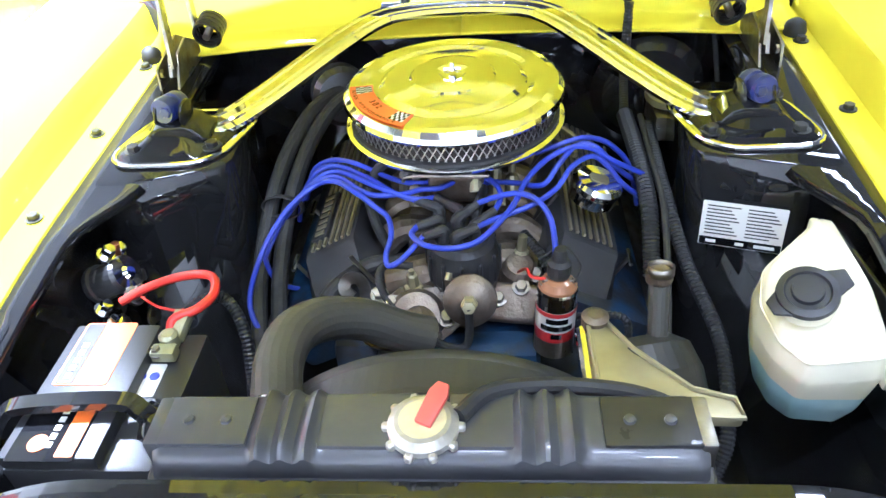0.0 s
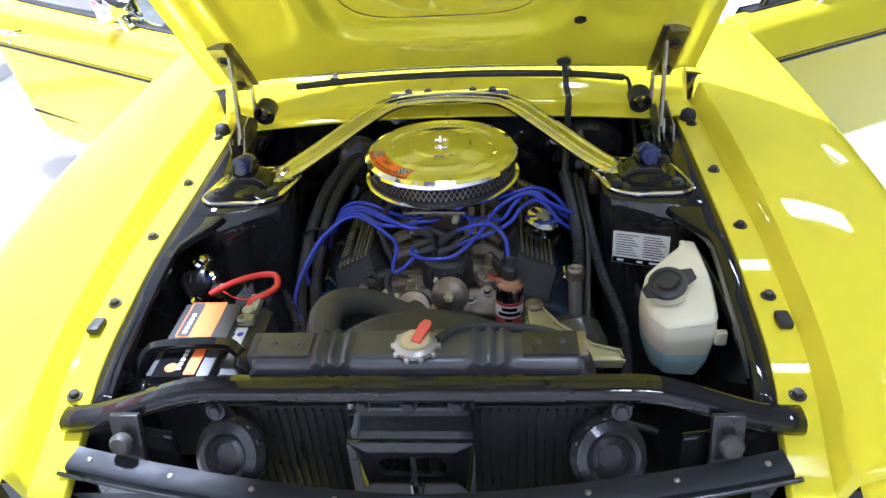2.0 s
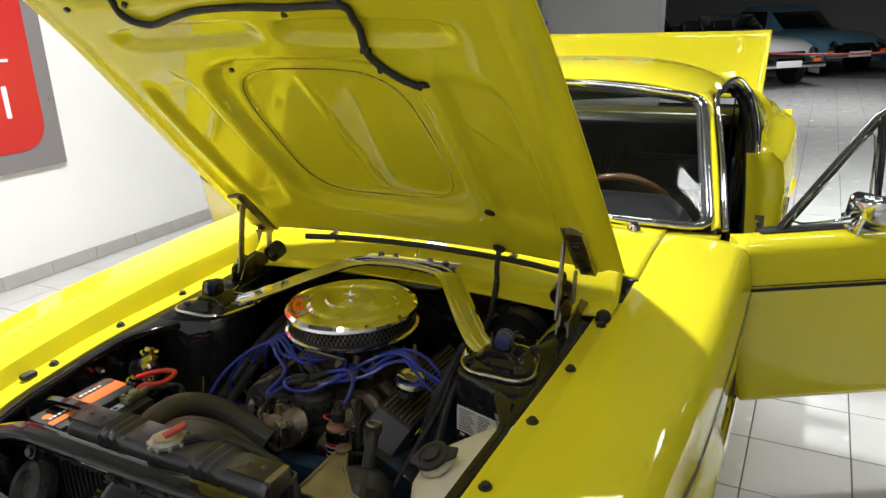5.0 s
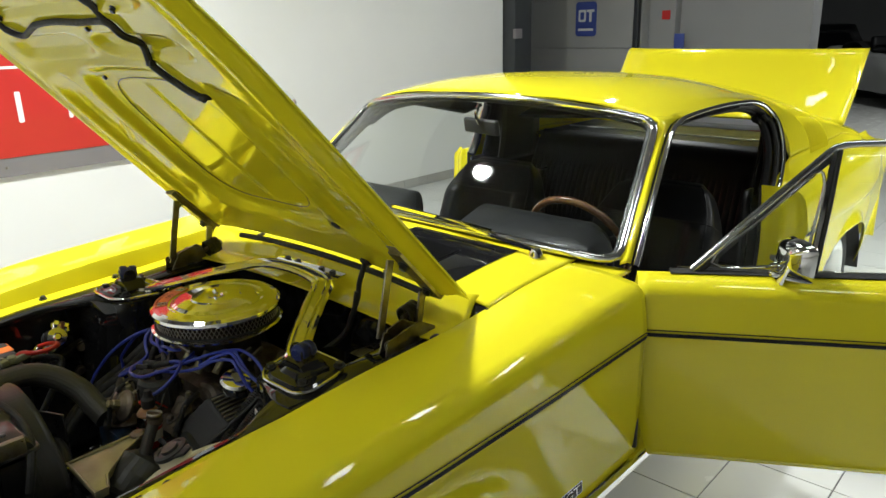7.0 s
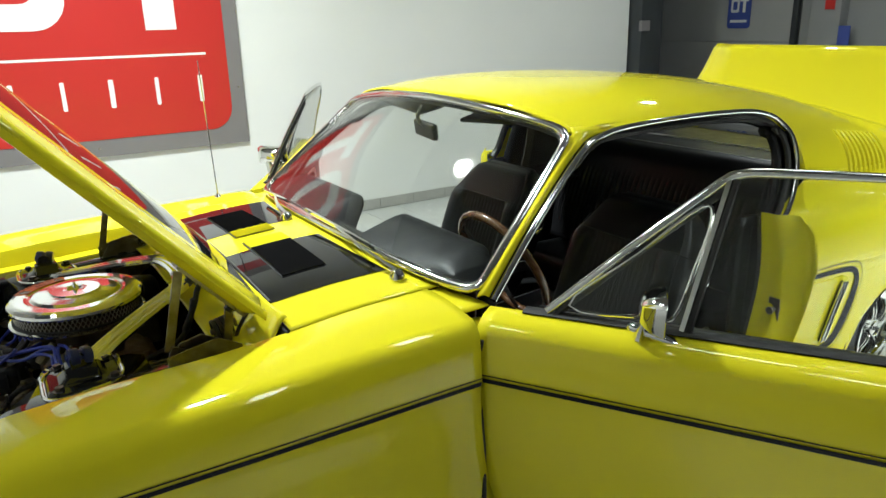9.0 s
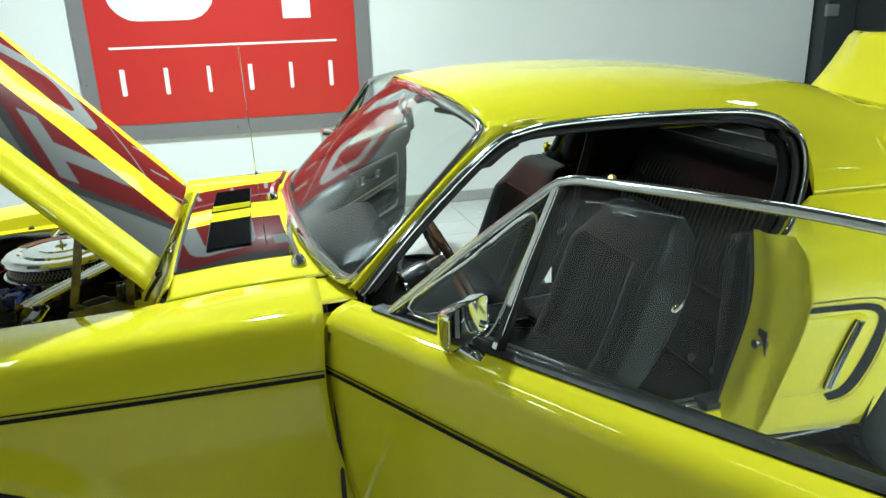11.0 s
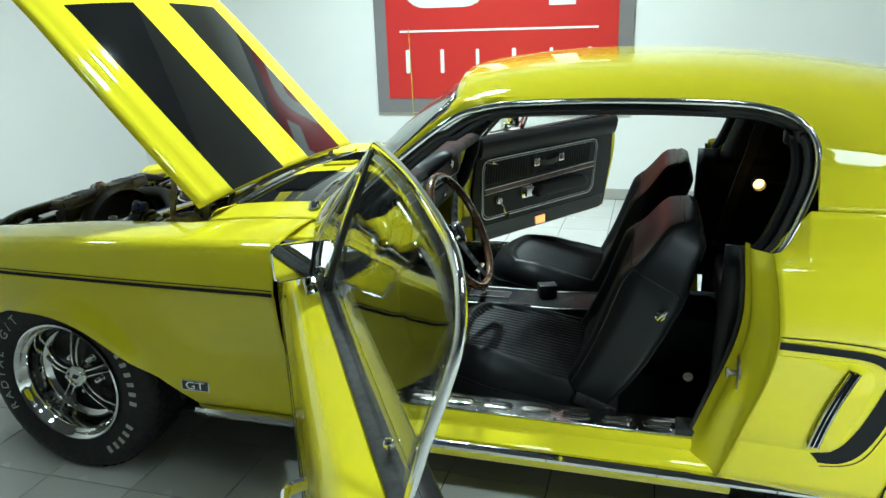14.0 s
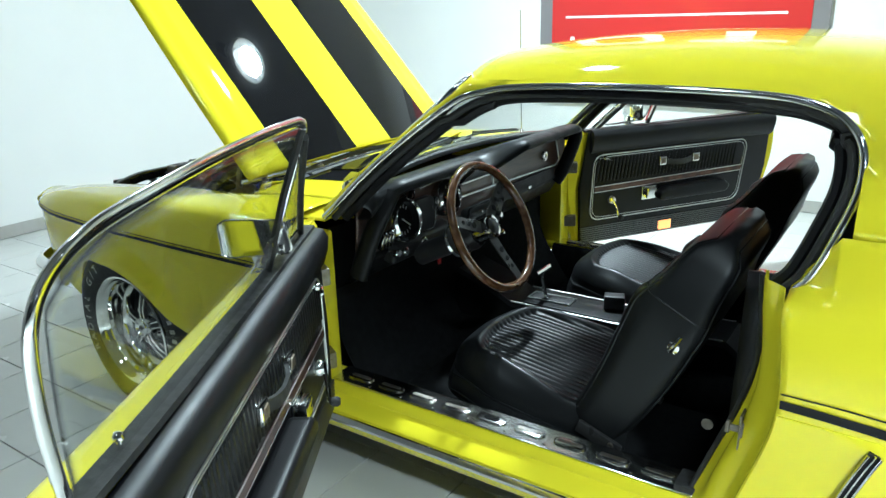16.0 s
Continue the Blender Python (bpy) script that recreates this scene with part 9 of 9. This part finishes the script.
# ---- hall beyond the car ----
DARKSTEEL = mat("dark_grey_steel", (0.055, 0.06, 0.065), 0.45, 0.3, 0, 0.2, 5)
SHUTTER = mat("pale_shutter_paint", (0.40, 0.40, 0.39), 0.5, 0, 0, 0.08, 3, 0.1, 60)
SIGNBLUE = mat("blue_sign", (0.06, 0.09, 0.34), 0.45)
col = part("steel_column", box(0.34, 0.30, CEILING, (WX - 0.02, 5.73, CEILING / 2), 0.01), DARKSTEEL, None)
tagged(col, "dark grey steel column at the wall's end", "column", kind="structure")
part("latch_box", box(0.04, 0.12, 0.10, (WX + 0.155, 5.62, 1.42), 0.01), GREY, col)
sh = thing("shutter_door", (-3.9, 7.6, 0), "pale grey sectional shutter door", "door", kind="structure")
for k in range(7):
    part("shutter_panel", box(2.1, 0.03, 0.595, (-3.83, 7.575, 0.30 + 0.60 * k), 0.006), SHUTTER, sh)
for x in (-4.95, -2.73):
    part("shutter_rail", box(0.06, 0.06, CEILING, (x, 7.55, CEILING / 2), 0.005), DARKSTEEL, sh)
bs = part("blue_wall_sign", prism(rounded(0.30, 0.42, 0.04, 4), 0.01, Matrix.Translation((-3.44, 7.555, 1.56)) @ Matrix(((1, 0, 0, 0), (0, 0, -1, 0), (0, 1, 0, 0), (0, 0, 0, 1)))), SIGNBLUE, None, smooth=False)
tagged(bs, "small blue sign with white shapes on the shutter", "sign")
bmx = Matrix.Translation((-3.44, 7.544, 1.60)) @ Matrix(((1, 0, 0, 0), (0, 0, -1, 0), (0, 1, 0, 0), (0, 0, 0, 1)))
bm = loft([[bmx @ Vector((x - 0.055, y, 0)) for x, y in rounded(0.11, 0.15, 0.02)], [bmx @ Vector((x - 0.055, y, 0)) for x, y in rounded(0.055, 0.09, 0.012)]], False, True)
part("sign_shape", bm, WHITE, bs, smooth=False)
part("sign_shape", box(0.035, 0.15, 0.004, bmx @ Matrix.Translation((0.065, 0, 0))), WHITE, bs, smooth=False)
part("sign_shape", box(0.11, 0.03, 0.004, bmx @ Matrix.Translation((0.065, 0.06, 0.002))), WHITE, bs, smooth=False)
part("sign_bar", box(0.22, 0.03, 0.003, bmx @ Matrix.Translation((0, -0.17, 0))), WHITE, bs, smooth=False)
pil = part("pilaster", box(0.32, 0.16, CEILING, (-2.35, 7.53, CEILING / 2), 0.008), DARKWALL, None)
tagged(pil, "pale grey wall pilaster", "pilaster", kind="structure")
for x, z, w, h, mm in ((-2.30, 1.58, 0.10, 0.10, RED), (-2.12, 1.22, 0.12, 0.30, SIGNBLUE)):
    n = part("notice", box(w, 0.012, h, (x, 7.44, z), 0.002), mm, None, smooth=False)
    tagged(n, "small coloured notice on the pilaster", "notice")
for x, mm in ((-1.55, SIGNBLUE), (-1.12, RED)):
    n = part("poster", box(0.20, 0.012, 0.30, (x, 7.592, 1.95), 0.002), mm, None, smooth=False)
    tagged(n, "small coloured poster on the wall", "poster")


def parked_car(x, y, rz, paint, label, length=4.2, soft_top=False):
    """A far parked saloon: shaped body, cabin, wheels, lamps and bumper."""
    t = thing("parked_car", (x, y, 0), label, "car", "cars parked beyond")
    m = pose(x, y, 0, 0, 0, rz)
    side_ = tab([(-length / 2, 0.62), (-length / 2 + 0.25, 0.74), (-0.9, 0.86), (0.0, 0.88), (1.2, 0.88), (length / 2 - 0.1, 0.80), (length / 2, 0.66)])
    wid = tab([(-length / 2, 0.70), (-length / 2 + 0.3, 0.80), (0, 0.84), (length / 2 - 0.3, 0.80), (length / 2, 0.70)])
    rows = []
    for yy in np.linspace(-length / 2, length / 2, 30):
        w, h = wid(yy), side_(yy)
        arch = 0.25
        for c in (-length / 2 + 0.80, length / 2 - 0.85):
            d = abs(yy - c)
            if d < 0.36:
                arch = max(arch, 0.25 + math.sqrt(0.36**2 - d * d))
        rows.append([(-w, yy, arch), (-w, yy, max(arch + 0.02, 0.5)), (-w * 0.97, yy, h - 0.06), (-w * 0.85, yy, h), (0, yy, h + 0.03), (w * 0.85, yy, h), (w * 0.97, yy, h - 0.06), (w, yy, max(arch + 0.02, 0.5)), (w, yy, arch)])
    part("body", loft(rows), paint, t, m=m, angle=60)
    if soft_top:
        part("windscreen_frame", tube([(-0.66, -0.62, 0.88), (-0.58, -0.20, 1.26), (0.58, -0.20, 1.26), (0.66, -0.62, 0.88)], 0.022, 8, 1), CHROME, t, m=m)
        part("folded_top", loft([[(-0.70 + 1.40 * i / 12, 0.95 + 0.42 * math.sin(a) - 0.1, 0.90 + 0.17 * math.cos(a)) for i in range(13)] for a in np.linspace(-math.pi / 2, math.pi / 2, 9)]), RUBBER, t, "folded black fabric top", m=m)
        part("cockpit", box(1.28, 1.25, 0.02, (0, 0.20, 0.918), 0.005), DARK, t, m=m)
        for sx in (-0.34, 0.34):
            part("seat", box(0.46, 0.12, 0.34, to(sx, 0.42, 1.00, -12, 0, 0), 0.05, 3), VINYL, t, m=m)
    else:
        part("cabin", loft([[(-w, yy, 0.86), (-w * 0.86, yy + o, zz), (w * 0.86, yy + o, zz), (w, yy, 0.86)] for yy, o, zz, w in ((-0.75, 0.15, 0.90, 0.72), (-0.55, 0.20, 1.10, 0.72), (-0.25, 0.20, 1.36, 0.72), (0.6, 0.0, 1.40, 0.72), (1.1, -0.1, 1.25, 0.70), (1.45, -0.1, 0.92, 0.70))]), paint, t, m=m)
    part("front_window", grid(lambda u, v: (-0.60 + 1.20 * u, -0.62 + 0.44 * v, 0.93 + 0.33 * v), 4, 4), GLASS if soft_top else STRIPE, t, solid=0.01, m=m)
    for sx in (-1, 1):
        if not soft_top:
            part("side_window", grid(lambda u, v: (sx * (0.735 - 0.09 * v), -0.2 + 1.1 * u + 0.1 * v * (1 - 2 * u), 0.92 + 0.36 * v), 4, 4), STRIPE, t, solid=0.01, m=m)
        for c in (-length / 2 + 0.80, length / 2 - 0.85):
            w = part("wheel", lathe([(0.0, -0.10), (0.30, -0.10), (0.315, -0.06), (0.315, 0.06), (0.30, 0.09), (0.20, 0.10)], to(sx * 0.74, c, 0.315, 0, 90 * sx, 0), 28, caps=False), TYRE, t, m=m)
            part("rim", lathe([(0.20, 0.10), (0.17, 0.085), (0.06, 0.095), (0, 0.10)], to(sx * 0.74, c, 0.315, 0, 90 * sx, 0), 24), STEEL, w, m=m)
        part("headlamp", lathe([(0.10, 0), (0.09, 0.03), (0, 0.04)], to(sx * 0.55, -length / 2 + 0.03, 0.62, 90, 0, 0), 20), CHROME, t, m=m)
    part("grille", box(0.7, 0.04, 0.12, (0, -length / 2 - 0.01, 0.60), 0.01), STRIPE, t, m=m)
    part("bumper", box(1.5, 0.08, 0.09, (0, -length / 2 - 0.05, 0.43), 0.02), CHROME, t, m=m)
    part("plate", box(0.5, 0.01, 0.11, (0, -length / 2 - 0.10, 0.45), 0.003), WHITE, t, m=m)
    for sx in (-1, 1):
        part("turn_lamp", box(0.16, 0.03, 0.05, (sx * 0.62, -length / 2 - 0.01, 0.50), 0.01), NEEDLE, t, "orange turn lamp", m=m)
    return t


PW = mat("white_car_paint", (0.55, 0.56, 0.54), 0.3, 0, 0.6)
PB = mat("black_car_paint", (0.01, 0.01, 0.012), 0.2, 0, 0.8)
PL = mat("blue_car_paint", (0.10, 0.22, 0.30), 0.3, 0, 0.6)
parked_car(-0.95, 14.5, 40, PW, "white two-door convertible with a folded black top", soft_top=True)
parked_car(-3.0, 16.3, 40, PB, "gloss black vintage saloon parked in a row")
parked_car(0.2, 17.2, 40, PL, "pale blue vintage saloon parked in a row")
parked_car(5.0, 13.2, 40, PB, "dark saloon parked further along the hall")
for x in (2.4, 4.4):
    bp = part("barrier_post", lathe([(0.14, 0), (0.14, 0.015), (0.02, 0.03), (0.02, 0.95), (0.03, 0.96), (0, 0.98)], to(x, 9.6 + 0.3 * (x - 2.4), 0), 16), DARKSTEEL, None)
    tagged(bp, "dark slim barrier post on the tiles", "barrier", "barrier posts")
rope = part("barrier_rope", tube([(0.2, 9.0, 0.88), (1.2, 9.25, 0.84), (2.4, 9.6, 0.88), (3.4, 9.9, 0.82), (4.4, 10.2, 0.88)], 0.012, 8, 6), LABELRED, None)
tagged(rope, "thin red barrier rope strung between posts", "rope")

# lamps
# a shade for every light in DOMES, the added front fill included
for x, y, z, watt in DOMES:
    dl = part("dome_lamp", lathe([(0.04, 0.26), (0.07, 0.20), (0.12, 0.13), (0.165, 0.04), (0.172, 0.0), (0.166, 0.0), (0.158, 0.04), (0.11, 0.125), (0.06, 0.18)], to(x, y, z), 36, caps=False), mat("white_enamel", (0.75, 0.75, 0.73), 0.4), None)
    tagged(dl, "hanging dome lamp with white enamel reflector", "lamp", "dome lamps")
    part("bulb", lathe([(0.0, 0.02), (0.07, 0.035), (0.085, 0.08), (0.06, 0.14), (0.03, 0.20), (0, 0.20)], to(x, y, z), 20, caps=False), LAMPGLOW, dl, "glowing bulb")
    part("lamp_gear", lathe([(0.055, 0.29), (0.055, 0.42), (0.03, 0.45), (0, 0.45)], to(x, y, z), 20), DARKSTEEL, dl)
    part("lamp_cord", tube([(x, y, z + 0.44), (x, y, CEILING + 0.02)], 0.008, 6, 1), RUBBER, dl)
for x, y, watt in PANELS:
    pl = part("ceiling_light", box(1.24, 0.36, 0.08, (x, y, CEILING - 0.04), 0.008), WHITE, None)
    tagged(pl, "rectangular fluorescent ceiling light", "lamp", "ceiling lights")
    part("diffuser", box(1.16, 0.28, 0.006, (x, y, CEILING - 0.083), 0.002), PANELGLOW, pl, "glowing diffuser")

# ---- floor tiles, the nearest as pieces of their own ----
near, far = [], []
x_lo, y_lo = TX0 - TS * 13, TY0 - TS * 13
for i in range(0, 40):
    for j in range(0, 56):
        x, y = x_lo + TS * (i + 0.5), y_lo + TS * (j + 0.5)
        if x < WX + TS / 2 or y < WY - 0.1 or x > 9 or y > 15.5:
            if x < WX - 0.3 or y < WY - 0.3 or x > 9:
                continue
        (near if -0.1 < x < 4.3 and -2.2 < y < 4.4 and len(near) < 270 and not (x < 0.5 and 0.2 < y < 3) else far).append((x, y))
tile_mesh = None
for x, y in near:
    if tile_mesh is None:
        ob = part("tile", box(TS - 0.0045, TS - 0.0045, 0.008, (0, 0, 0), 0.0012, 1), TILE, sub, smooth=False)
        tile_mesh = ob.data
    else:
        ob = new("tile", tile_mesh)
        ob.parent = sub
    ob.matrix_parent_inverse = Matrix()
    ob.matrix_basis = Matrix.Translation((x, y, -0.004))
verts, faces = [], []
h = (TS - 0.0045) / 2
for x, y in far:
    b = len(verts)
    verts += [(x - h, y - h, 0), (x + h, y - h, 0), (x + h, y + h, 0), (x - h, y + h, 0), (x - h, y - h, -0.008), (x + h, y - h, -0.008), (x + h, y + h, -0.008), (x - h, y + h, -0.008)]
    faces += [(b, b + 1, b + 2, b + 3), (b, b + 4, b + 5, b + 1), (b + 1, b + 5, b + 6, b + 2), (b + 2, b + 6, b + 7, b + 3), (b + 3, b + 7, b + 4, b)]
data = bpy.data.meshes.new("far_tiles")
data.from_pydata(verts, [], faces)
data.materials.append(TILE)
ft = new("far_tiles", data)
ft.parent = sub
ft["kind"] = "stuff"
